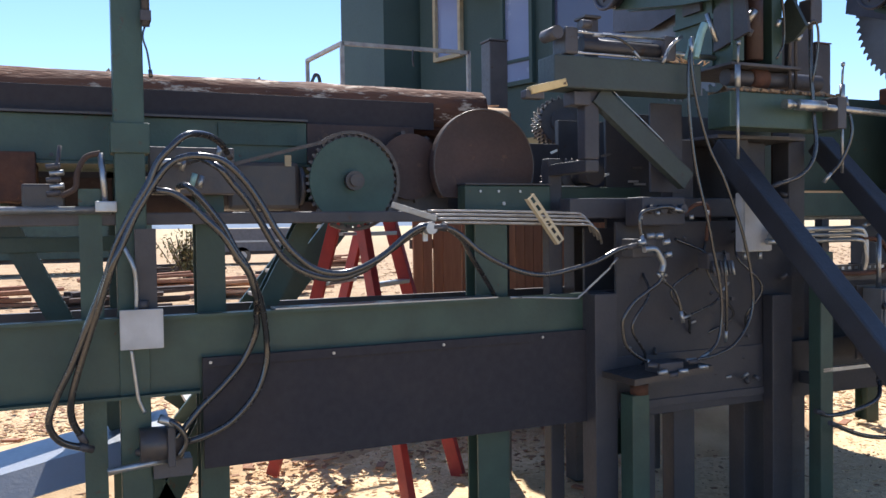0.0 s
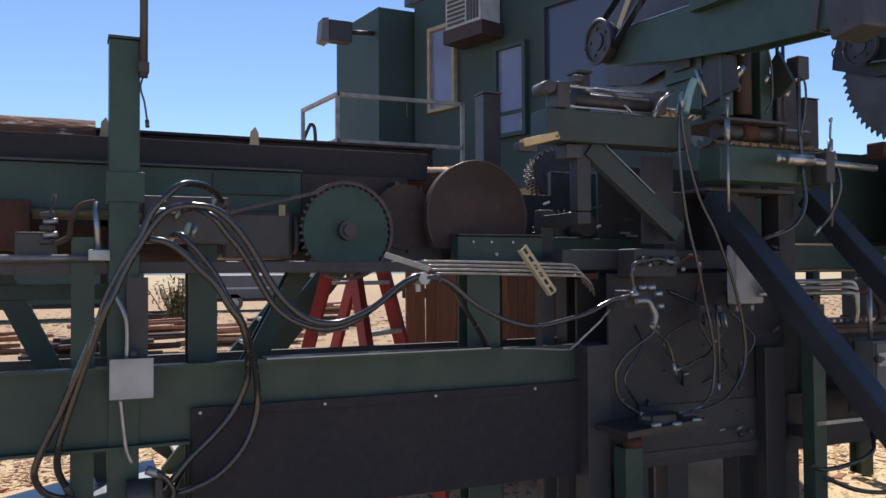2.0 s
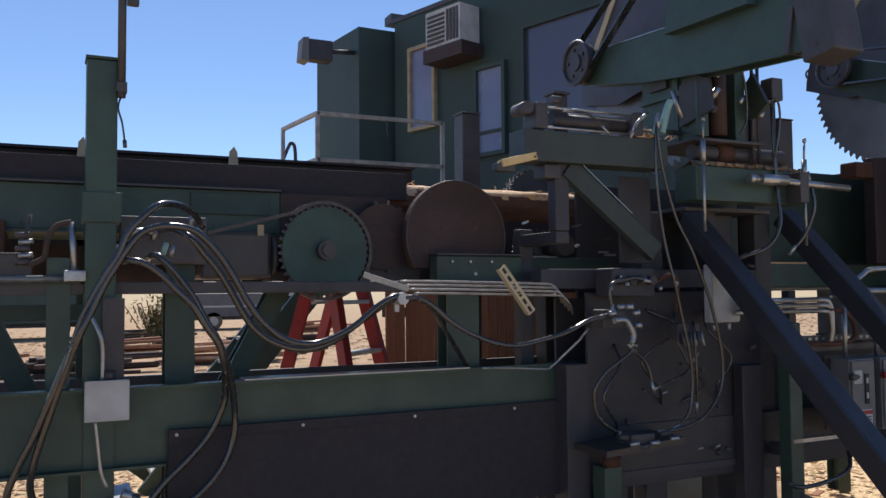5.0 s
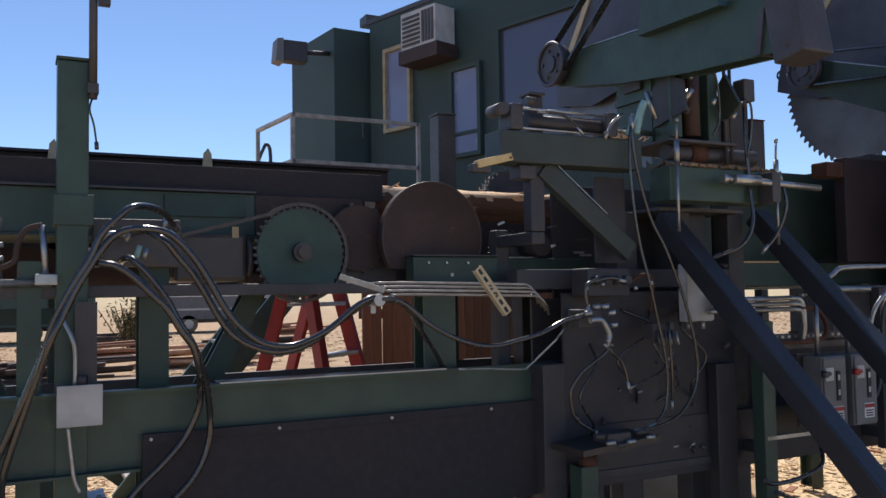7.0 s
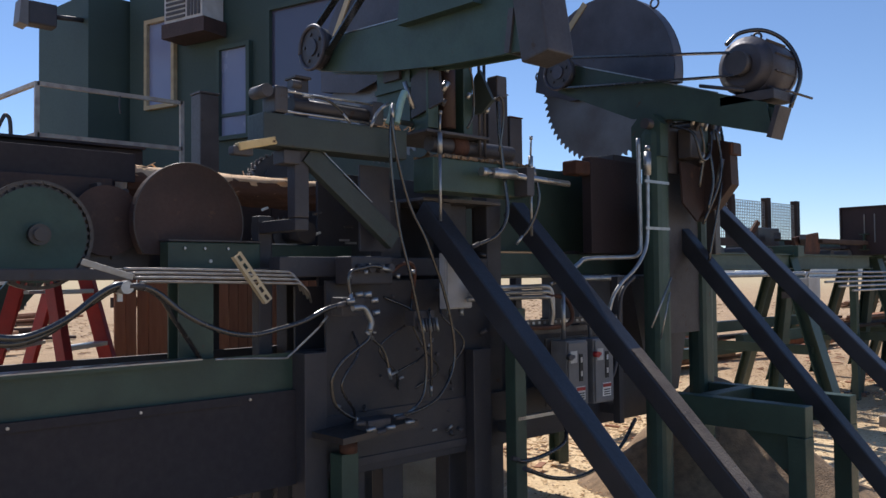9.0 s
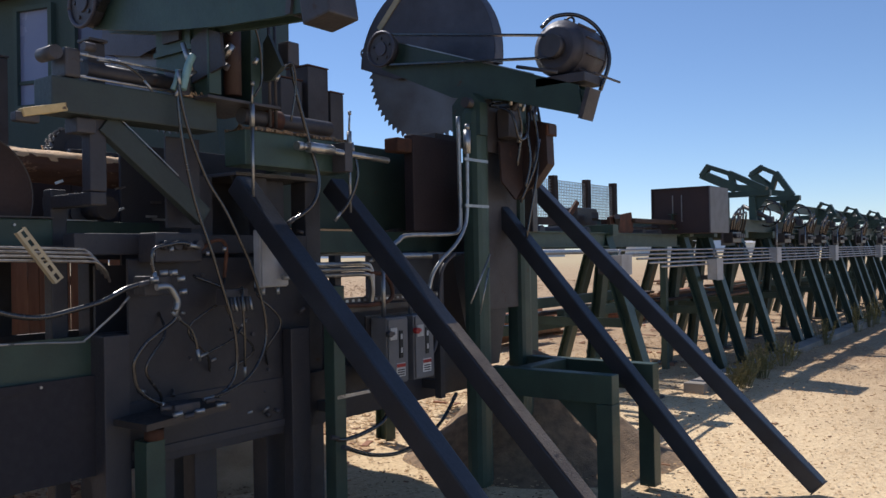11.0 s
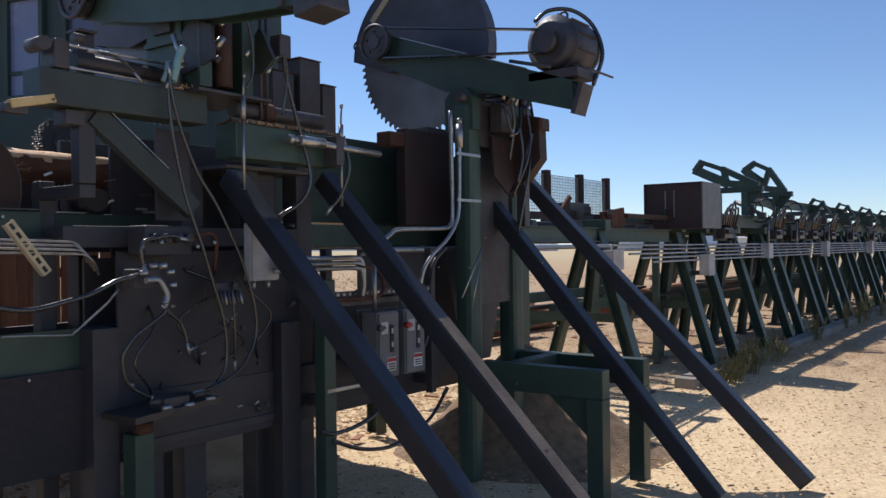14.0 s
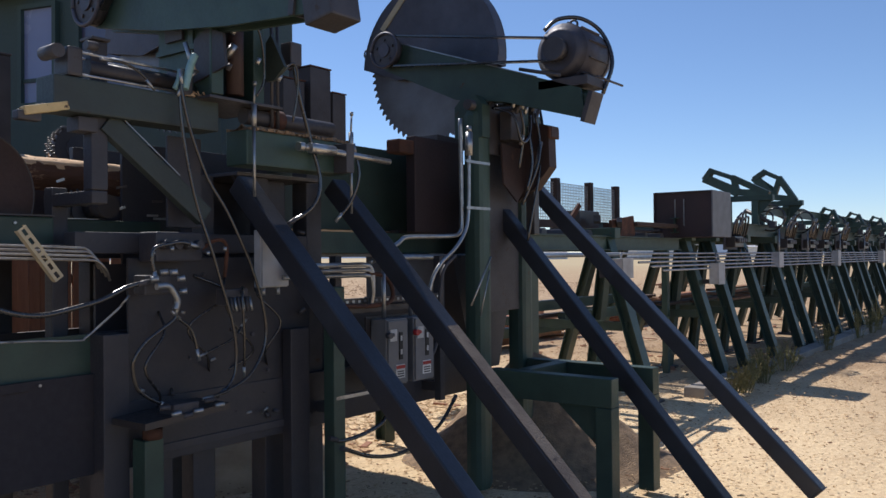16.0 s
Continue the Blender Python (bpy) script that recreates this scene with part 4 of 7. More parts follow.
hose([(0.26, 3.52, 1.75), (0.26, 3.34, 1.75), (0.27, 3.25, 1.74), (0.32, 3.23, 1.73), (0.38, 3.23, 1.69), (0.44, 3.23, 1.63), (0.5, 3.23, 1.57), (0.55, 3.24, 1.49), (0.6, 3.26, 1.42), (0.63, 3.3, 1.33), (0.65, 3.39, 1.255), (0.652, 3.43, 1.17), (0.605, 3.45, 1.06), (0.525, 3.45, 0.967), (0.43, 3.45, 0.878), (0.353, 3.45, 0.789), (0.28, 3.46, 0.73), (0.2, 3.52, 0.71)], 0.0135, BIG)
hose([(0.37, 3.56, 1.74), (0.36, 3.38, 1.76), (0.38, 3.3, 1.76), (0.41, 3.28, 1.73), (0.46, 3.28, 1.67), (0.51, 3.28, 1.6), (0.55, 3.28, 1.52), (0.6, 3.29, 1.44), (0.64, 3.32, 1.35), (0.675, 3.38, 1.25), (0.698, 3.44, 1.13), (0.696, 3.45, 1.036), (0.663, 3.45, 0.939), (0.606, 3.45, 0.861), (0.525, 3.45, 0.795), (0.4, 3.45, 0.752), (0.3, 3.5, 0.74)], 0.0135, BIG)
# the level start draws the beam's lit edge; the rising end is the whip
hose([(1.85, 3.45, 1.255), (2.0, 3.45, 1.248), (2.19, 3.45, 1.235), (2.22, 3.45, 1.245), (2.27, 3.44, 1.285), (2.36, 3.42, 1.365), (2.4, 3.4, 1.42)], 0.005, "thin pale whip that starts as the beam's bright edge", GALV)
THIN = "thin black hydraulic hose hanging in a loop"
hose([(2.54, 3.22, 1.38), (2.53, 3.23, 1.32), (2.46, 3.24, 1.27), (2.39, 3.25, 1.22), (2.34, 3.26, 1.15), (2.34, 3.27, 1.09), (2.37, 3.28, 1.01), (2.45, 3.29, 0.95), (2.54, 3.3, 0.91)], 0.009, THIN)
hose([(2.52, 3.23, 1.35), (2.56, 3.23, 1.31), (2.61, 3.23, 1.27), (2.64, 3.23, 1.21), (2.66, 3.23, 1.12)], 0.008, THIN)
hose([(2.68, 3.25, 1.13), (2.8, 3.27, 1.16), (2.91, 3.28, 1.2), (3, 3.3, 1.28)], 0.006, THIN)
SLUNG = []
SLUNG.append((-0.155, *hose([(2.74, 3.25, 2.48), (2.72, 3.25, 2.35), (2.72, 3.25, 2.18), (2.74, 3.25, 1.98), (2.77, 3.25, 1.82), (2.82, 3.24, 1.62), (2.86, 3.24, 1.45), (2.9, 3.24, 1.28), (2.91, 3.24, 1.14), (2.89, 3.24, 1.02), (2.84, 3.24, 0.96), (2.78, 3.24, 0.93)], 0.008, THIN)))
SLUNG.append((-0.155, *hose([(2.73, 3.24, 2.46), (2.73, 3.24, 2.35), (2.76, 3.24, 2.18), (2.83, 3.24, 1.97), (2.91, 3.23, 1.82), (2.98, 3.23, 1.67), (3.04, 3.23, 1.52), (3.09, 3.23, 1.33), (3.1, 3.23, 1.18), (3.06, 3.23, 1.07), (2.96, 3.22, 0.98), (2.84, 3.22, 0.94), (2.75, 3.22, 0.93), (2.68, 3.22, 0.93)], 0.008, THIN)))
hose([(2.2, 3.27, 2.46), (2.31, 3.27, 2.46), (2.4, 3.27, 2.42), (2.45, 3.27, 2.37)], 0.006, THIN)
hose([(2.57, 3.25, 2.36), (2.6, 3.25, 2.42), (2.64, 3.25, 2.46), (2.67, 3.25, 2.48)], 0.008, "short pale hose whip", GALV)
hose([(2.44, 3.24, 1.49), (2.42, 3.24, 1.58), (2.43, 3.24, 1.64), (2.5, 3.24, 1.66), (2.58, 3.24, 1.67), (2.67, 3.24, 1.65)], 0.009, THIN)
SLUNG.append((-0.225, *hose([(3.46, 3.2, 2.62), (3.45, 3.19, 2.4), (3.46, 3.18, 2.15), (3.45, 3.16, 1.95), (3.37, 3.17, 1.83), (3.22, 3.22, 1.77)], 0.011, THIN)))
hose([(3.64, 3.14, 2.22), (3.66, 3.12, 2.05), (3.62, 3.15, 1.9), (3.56, 3.2, 1.8)], 0.009, THIN)
hose([(2.98, 3.3, 1.44), (2.93, 3.24, 1.4), (2.94, 3.24, 1.2), (2.97, 3.28, 1.0)], 0.007, THIN)
hose([(3.5, 3.2, 0.6), (3.59, 3.2, 0.57), (3.78, 3.2, 0.58), (3.95, 3.2, 0.63), (4.08, 3.3, 0.72)], 0.012, "thick black cable slung low over the sawdust")
hose([(3.49, 3.1, 0.56), (3.76, 3.14, 0.46), (4.05, 3.18, 0.41), (4.32, 3.22, 0.43), (4.58, 3.26, 0.5), (4.8, 3.3, 0.64)], 0.012, "thick black cable slung low over the sawdust")


def make_tube_rack():
    th = thing("hydraulic_tube_bundle", "bundle of thin steel hydraulic tubes on a perforated strut", "pipes", (1.8, 3.3, 1.62))
    for i in range(4):
        z, y = 1.655 - 0.018 * i, 3.36 - 0.03 * i
        part("tube", tube(B(), [(1.39 + 0.01 * i, y, z + 0.005), (1.6, y, z + 0.003), (2.1, y, z - 0.01), (2.17, y, z - 0.015), (2.21, y, z - 0.05), (2.26, y + 0.05, z - 0.1)], 0.006, 8), TUBEMETAL, th)
    st = perforated(th, Vector((1.835, 3.24, 1.72)), Vector((1.99, 3.24, 1.515)))
    br = part("bracket", beam(B(), (1.24, 3.4, 1.69), (1.4, 3.28, 1.625), 0.012, 0.025, 0.002), TUBEMETAL, th, "bent galvanised bracket")
    part("clamp", cyl(B(), (1.36, 3.24, 1.585), (1.36, 3.36, 1.585), 0.025, 12), GALV, br)
    part("hanger", box(B(), (1.34, 3.29, 1.53), (1.36, 3.3, 1.6)), GALV, br)


def perforated(th, a, b):
    """A slotted channel strut: two flanges and a face with real slots."""
    d = b - a
    n = d.length
    u = d.normalized()
    side = Vector((0, 1, 0)).cross(u)
    w, k = 0.041, max(2, int(n / 0.04))
    bm = B()

    def quad(s0, s1, t0, t1):
        p = [a + u * s + side * t for s, t in ((s0, t0), (s1, t0), (s1, t1), (s0, t1))]
        f = [bm.verts.new(q) for q in p]
        g = [bm.verts.new(q + Vector((0, 0.003, 0))) for q in p]
        bm.faces.new(f)
        bm.faces.new(g[::-1])
        for i in range(4):
            bm.faces.new((f[i], g[i], g[(i + 1) % 4], f[(i + 1) % 4]))
    quad(0, n, -w / 2, -0.008)
    quad(0, n, 0.008, w / 2)
    for i in range(k + 1):
        s = n * i / k
        quad(max(0, s - 0.007), min(n, s + 0.007), -0.008, 0.008)
    for t in (-w / 2, w / 2):
        p = [a + u * s + side * t + Vector((0, y, 0)) for s, y in ((0, 0), (n, 0), (n, 0.03), (0, 0.03))]
        bm.faces.new([bm.verts.new(q) for q in p])
    bmesh.ops.recalc_face_normals(bm, faces=bm.faces)
    return part("slotted_strut", bm, FRAMEPALE, th, "pale slotted steel strut")


make_tube_rack()


# ---- station A ----
def make_station_a():
    th = thing("saw_station", "grimy dark green steel frame packed with hydraulics", "saw station", (3.0, 3.4, 0), "saw stations")
    for x0, x1, y0, y1, top, m in ((2.2, 2.28, 3.7, 3.77, 1.93, BLACKOIL), (2.86, 3.0, 3.55, 3.65, 2.03, BLACKOIL), (3.34, 3.5, 3.55, 3.67, 2.03, BLACKOIL), (3.62, 3.74, 3.5, 3.62, 2.2, STEEL)):
        part("column", box(B(), (x0, y0, 0), (x1, y1, top), 0.008), m, th)
    part("deck_post", box(B(), (2.2, 3.36, 1.9), (2.28, 3.43, 2.56), 0.008), BLACKOIL, th)
    part("cross_bar", box(B(), (2.202, 3.362, 1.84), (2.278, 3.78, 1.898), 0.006), BLACKOIL, th)
    part("post_cap", box(B(), (2.195, 3.345, 2.562), (2.285, 3.445, 2.575), 0.003), STEEL, th)
    part("green_post", box(B(), (3.53, 3.2, 0), (3.62, 3.28, 1.43), 0.006), GREEN, th)
    part("short_post", box(B(), (2.43, 3.32, 0), (2.53, 3.42, 0.76), 0.006), GREEN, th, "green stub post with a rusty top")
    part("rust_top", cyl(B(), (2.49, 3.35, 0.76), (2.49, 3.35, 0.81), 0.045, 16), RUST, th)
    part("dark_post", box(B(), (2.3, 3.44, 0), (2.43, 3.56, 1.25), 0.006), BLACKOIL, th)
    part("head_beam", box(B(), (2.0, 3.3, 2.22), (2.84, 3.45, 2.37), 0.008), GRIMEGREEN, th, "oil-blackened heavy cross beam")
    part("diagonal", beam(B(), (2.27, 3.37, 2.21), (2.8, 3.37, 1.8), 0.1, 0.05, 0.004, up=(0, 1, 0)), GRIMEGREEN, th)
    part("bright_edge", beam(B(), (2.33, 3.34, 2.235), (2.64, 3.34, 1.993), 0.004, 0.004), GALV, th)
    # three black sheets added to stop light and sky showing through the frame
    part("side_sheet", box(B(), (2.66, 3.86, 0.95), (3.64, 3.88, 2.2), 0.004), BLACKOIL, th, "added black sheet that blocks light through the frame")
    part("inner_sheet", box(B(), (2.45, 3.76, 0.95), (3.62, 3.78, 1.57), 0.004), BLACKOIL, th)
    part("bar_sheet", box(B(), (2.66, 3.47, 1.75), (2.86, 3.485, 2.2), 0.004), BLACKOIL, th)
    part("cross_member", box(B(), (2.2, 3.5, 1.62), (3.62, 3.6, 1.72), 0.006), BLACKOIL, th)
    # flat black sheet added in place of the frame's unlit interior
    part("front_sheet", box(B(), (2.44, 3.46, 0.68), (3.6, 3.48, 1.6), 0.004), BLACKOIL, th, "added black sheet for the dark interior")
    part("edge_angle", box(B(), (2.44, 3.44, 0.66), (3.6, 3.459, 0.7), 0.003), BLACKOIL, th)
    part("gusset", slab(B(), [(2.6, 1.6), (2.9, 1.6), (2.9, 1.35)], 1, 3.47, 3.49), BLACKOIL, th)
    part("gusset", slab(B(), [(3.05, 2.05), (3.3, 2.05), (3.3, 1.72)], 1, 3.47, 3.49), BLACKOIL, th)
    part("roof_plate", box(B(), (3.05, 3.42, 2.03), (3.66, 4.1, 2.05), 0.004), STEEL, th)
    part("bracket_plate", slab(B(), [(2.34, 0.84), (2.8, 0.87), (2.8, 0.9), (2.34, 0.87)], 1, 3.18, 3.44), GREASE, th)
    part("rear_leg", box(B(), (2.62, 3.55, 0), (2.74, 3.65, 0.95), 0.006), BLACKOIL, th)
    part("front_leg", box(B(), (3.38, 3.38, 0), (3.52, 3.45, 1.2), 0.006), BLACKOIL, th)
    # deck beam with sawdust on it
    part("deck_beam", box(B(), (2.93, 3.2, 2.06), (3.66, 3.36, 2.235), 0.006), GREEN, th)
    bm = B()
    for i in range(260):
        random.seed(900 + i)
        x, y = random.uniform(2.94, 3.64), random.uniform(3.17, 3.36)
        s = random.uniform(0.004, 0.014)
        box(bm, (x, y, 2.236), (x + s * 1.5, y + s, 2.24 + s * 0.9))
    grid = [[bm.verts.new((2.95 + 0.012 * i, 3.21 + 0.012 * k, 2.237 + max(0.0, 0.018 + 0.03 * noise.noise((i * 0.12, k * 0.3, 2)) + 0.008 * noise.noise((i * 0.7, k * 0.7, 5)) - 0.0006 * (k - 5) ** 2))) for i in range(56)] for k in range(12)]
    for a, b in zip(grid, grid[1:]):
        for i in range(55):
            bm.faces.new((a[i], a[i + 1], b[i + 1], b[i]))
    part("sawdust_layer", bm, PILE, th, "pale sawdust heaped on the ledge", kind="stuff")
    part("cross_roller", cyl(B(), (2.99, 3.3, 2.32), (3.62, 3.3, 2.32), 0.042, 18), STEEL, th)
    part("roller_collar", cyl(B(), (3.14, 3.3, 2.32), (3.24, 3.3, 2.32), 0.055, 18), RUST, th)
    # sliding tower that carries the saw's pivot
    cr = thing("saw_carriage", "dark green sliding steel tower with fittings that carries the saw", "saw carriage", (3.1, 3.3, 2.36))
    part("tower", box(B(), (3.0, 3.3, 2.38), (3.05, 3.66, 2.86), 0.006), GREEN, cr)
    part("tower", box(B(), (3.24, 3.24, 2.38), (3.31, 3.6, 2.82), 0.006), GREEN, cr)
    part("tower_web", box(B(), (3.03, 3.48, 2.4), (3.23, 3.52, 2.84), 0.004), STEEL, cr)
    part("tower_cap", slab(B(), [(2.94, 2.8), (3.34, 2.8), (3.34, 2.98), (3.2, 2.9), (3.0, 2.99), (2.94, 2.94)], 1, 3.25, 3.29), GREEN, cr)
    part("tower_cheek", slab(B(), [(3.22, 2.38), (3.66, 2.38), (3.66, 2.8), (3.5, 2.9), (3.22, 2.9)], 0, 2.975, 2.995), GREEN, cr)
    part("tower_flange", box(B(), (2.95, 3.2, 2.385), (3.02, 3.218, 2.9), 0.003), GREEN, cr)
    part("tower_rib", box(B(), (2.962, 3.36, 2.385), (2.973, 3.4, 2.88)), GREEN, cr)
    part("tower_rib", box(B(), (2.955, 3.222, 2.62), (2.973, 3.655, 2.645)), GREEN, cr)
    part("window_plate", box(B(), (2.955, 3.44, 2.68), (2.973, 3.58, 2.82), 0.003), BLACKOIL, cr)
    part("feed_cylinder", cyl(B(), (3.12, 3.24, 2.4), (3.12, 3.24, 2.86), 0.045, 18), BROWNSTEEL, cr, "upright brown feed cylinder")
    part("cylinder_cap", box(B(), (3.06, 3.18, 2.86), (3.18, 3.3, 2.9), 0.004), STEEL, cr)
    part("side_bracket", slab(B(), [(3.18, 2.5), (3.24, 2.5), (3.24, 2.7), (3.2, 2.74), (3.1, 2.56)], 0, 3.32, 3.34), GRIMEGREEN, cr)
    for i, (x, z) in enumerate(((3.02, 2.5), (3.05, 2.68), (3.1, 2.93), (3.2, 2.56), (3.22, 2.74), (3.34, 2.5))):
        part("fitting", cyl(B(), (x, 3.17, z), (x + 0.012, 3.16, z + 0.03), 0.012, 8), CHROME if i % 2 else STEEL, cr)
    part("thin_line", tube(B(), [(3.05, 3.17, 2.7), (3.1, 3.13, 2.78), (3.2, 3.14, 2.7), (3.24, 3.16, 2.5), (3.2, 3.17, 2.4)], 0.006, 6), RUBBER, cr)
    part("thin_line", tube(B(), [(3.34, 3.17, 2.52), (3.42, 3.14, 2.6), (3.46, 3.15, 2.5), (3.44, 3.17, 2.3)], 0.006, 6), RUBBER, cr)
    part("tower_shelf", box(B(), (2.94, 3.2, 2.362), (3.4, 3.66, 2.378), 0.004), STEEL, cr)
    part("pivot_bearing", slab(B(), [(3.1, 2.5), (3.34, 2.45), (3.34, 2.66), (3.24, 2.7), (3.12, 2.66)], 0, 2.952, 2.968), BLACKOIL, cr)
    for x in (3.36, 3.4):
        part("guide_rod", cyl(B(), (x, 3.24, 2.27), (x, 3.24, 2.9), 0.009, 8), STEEL, cr)
    part("valve_body", box(B(), (3.42, 3.16, 2.6), (3.5, 3.24, 2.72), 0.008), STEEL, cr)
    part("valve_body", cyl(B(), (3.06, 3.23, 2.58), (3.09, 3.2, 2.64), 0.02, 10), CHROME, cr)
    part("bright_rod", cyl(B(), (2.86, 3.28, 2.62), (2.9, 3.26, 2.48), 0.012, 10), CHROME, cr)
    # vertical cocks beside the ledge
    for x, z in ((2.96, 2.3), (3.66, 2.24)):
        v = part("needle_valve", cyl(B(), (x, 3.18, z - 0.05), (x, 3.18, z + 0.06), 0.014, 10), GALV, th)
        part("stem", cyl(B(), (x, 3.18, z + 0.06), (x + 0.006, 3.18, z + 0.16), 0.006, 8), GALV, v)
        part("tip", cyl(B(), (x + 0.006, 3.18, z + 0.155), (x + 0.007, 3.18, z + 0.175), 0.01, 8), GALV, v)
        part("down_pipe", cyl(B(), (x, 3.18, z - 0.4), (x, 3.18, z - 0.05), 0.008, 8), GALV, v)
    cy = part("air_cylinder", cyl(B(), (3.28, 3.12, 2.17), (3.46, 3.12, 2.17), 0.028, 18), CHROME, th, "bright air cylinder")
    part("end_block", cyl(B(), (3.2, 3.12, 2.17), (3.24, 3.12, 2.17), 0.024, 14), CHROME, cy)
    part("neck", cyl(B(), (3.24, 3.12, 2.17), (3.28, 3.12, 2.17), 0.015, 12), CHROME, cy)
    part("rod", cyl(B(), (3.46, 3.12, 2.165), (3.92, 3.12, 2.15), 0.018, 14), CHROME, cy)
    part("bracket", box(B(), (3.54, 3.1, 2.06), (3.6, 3.2, 2.22), 0.004), STEEL, cy)
    # made-up fittings and lines deep in the frame, some bright to give sparkles
    rng = np.random.default_rng(21)
    for i in range(30):
        x, z, y = rng.uniform(2.46, 3.5), rng.uniform(0.75, 1.98), rng.uniform(3.4, 3.5)
        d = rng.uniform(-0.03, 0.03, 2)
        part("fitting", cyl(B(), (x, y, z), (x + d[0], y - 0.03, z + d[1]), rng.uniform(0.006, 0.014), 8), (GALV, STEEL, GREASE, STEEL)[i % 4], th)
    for i in range(4):
        x, z = 2.6 + 0.2 * i, rng.uniform(1.3, 1.6)
        e = rng.uniform(-0.15, 0.15, 4)
        part("thin_line", tube(B(), [(x, 3.46, z), (x + e[0], 3.38, z - 0.1), (x + e[1], 3.36, z - 0.25), (x + e[2], 3.4, z - 0.4), (x + e[3], 3.47, z - 0.5)], 0.007, 6), RUBBER, th)
    # long hydraulic cylinder lying on the head beam
    hc = part("lying_cylinder", cyl(B(), (2.18, 3.36, 2.43), (2.62, 3.36, 2.43), 0.035, 18), STEEL, th, "grimy hydraulic cylinder with tie rods")
    for x in (2.06, 2.62):
        part("head_block", box(B(), (x, 3.3, 2.375), (x + 0.07, 3.42, 2.5), 0.012), STEEL, hc)
    for y, z in ((3.31, 2.48), (3.31, 2.385), (3.41, 2.48)):
        part("tie_rod", cyl(B(), (2.13, y, z), (2.64, y, z), 0.006, 8), CHROME, hc)
    part("piston_rod", cyl(B(), (2.6, 3.36, 2.43), (2.98, 3.36, 2.425), 0.014, 12), CHROME, cr, "bright piston rod")
    part("lug", cyl(B(), (2.02, 3.3, 2.47), (2.02, 3.42, 2.47), 0.03, 14), STEEL, hc)
    part("lug", cyl(B(), (2.13, 3.28, 2.51), (2.18, 3.28, 2.51), 0.02, 10), STEEL, hc)
    # pale covered hose bends
    hb = thing("hose_bends", "pale teal covered hose bends at the cylinder's end", "hose", (2.75, 3.26, 2.37))
    part("hose_bend", tube(B(), [(2.76, 3.25, 2.39), (2.78, 3.25, 2.46), (2.8, 3.25, 2.52), (2.82, 3.25, 2.56)], 0.019, 10), TEAL, hb)
    part("hose_bend", tube(B(), [(2.72, 3.27, 2.385), (2.735, 3.26, 2.43), (2.745, 3.26, 2.48)], 0.013, 10), TEAL, hb)
    bm = B()
    for i in range(36):
        random.seed(1500 + i)
        c = Vector((random.uniform(2.64, 2.9), random.uniform(3.28, 3.42), 2.375))
        beam(bm, c, c + Vector((random.uniform(-0.05, 0.05), random.uniform(-0.03, 0.03), random.uniform(0, 0.03))), 0.008, 0.004)
    part("wood_splinters", bm, LOGEND, th, "pale wood splinters", kind="stuff")
    # manifold and motor low down
    mf = part("manifold", box(B(), (2.4, 3.27, 1.43), (2.54, 3.36, 1.52), 0.008), STEEL, th, "hydraulic manifold block")
    for x, z in ((2.41, 1.5), (2.46, 1.53), (2.51, 1.53), (2.55, 1.5), (2.56, 1.44)):
        part("fitting", cyl(B(), (x, 3.24, z), (x + 0.03, 3.22, z + 0.005), 0.014, 8), GALV, mf)
    part("elbow", tube(B(), [(2.42, 3.21, 1.47), (2.48, 3.21, 1.47), (2.51, 3.21, 1.44), (2.53, 3.21, 1.4), (2.52, 3.21, 1.36)], 0.016, 10), GALV, mf)
    mt = part("port_block", box(B(), (2.5, 3.2, 0.86), (2.64, 3.32, 0.93), 0.008), STEEL, th, "grimy hydraulic port block")
    for i in range(6):
        random.seed(70 + i)
        x, z = 2.42 + 0.06 * i, 0.885 + random.uniform(-0.02, 0.05)
        part("fitting", cyl(B(), (x, 3.19, z), (x + 0.04, 3.17, z + random.uniform(-0.01, 0.02)), 0.012, 8), GALV if i % 2 else STEEL, mt)
    part("valve_bank", box(B(), (2.48, 3.3, 1.58), (2.74, 3.44, 1.72), 0.01), BLACKOIL, th)
    for i in range(4):
        part("solenoid", cyl(B(), (2.52 + 0.06 * i, 3.26, 1.66), (2.52 + 0.06 * i, 3.3, 1.66), 0.022, 12), BLACKOIL, th)
    for i in range(5):
        part("bright_nut", cyl(B(), (2.42 + 0.1 * i, 3.25, 1.62 + 0.02 * (i % 3)), (2.435 + 0.1 * i, 3.24, 1.62 + 0.02 * (i % 3)), 0.012, 6), GALV, th)
    part("junction_block", box(B(), (2.86, 3.28, 1.36), (3.0, 3.36, 1.44), 0.006), STEEL, th)
    for i in range(6):
        part("fitting", cyl(B(), (2.87 + 0.024 * i, 3.26, 1.4), (2.87 + 0.024 * i, 3.24, 1.33), 0.008, 8), GALV if i % 2 else STEEL, th)
    part("red_hose", tube(B(), [(2.72, 3.36, 1.6), (2.8, 3.3, 1.68), (2.88, 3.3, 1.66), (2.9, 3.34, 1.5)], 0.01, 8), RUST, th)
    ec = thing("grey_enclosure", "light grey sheet steel electrical enclosure", "electrical box", (3.12, 3.27, 1.45))
    part("case", box(B(), (3.08, 3.28, 1.44), (3.27, 3.33, 1.74), 0.006), WHITEBOX, ec)
    part("lid", box(B(), (3.085, 3.268, 1.445), (3.265, 3.279, 1.735), 0.004), WHITEBOX, ec)
    for x in (3.12, 3.22):
        part("gland", cyl(B(), (x, 3.305, 1.4), (x, 3.305, 1.44), 0.012, 10), GALV, ec)
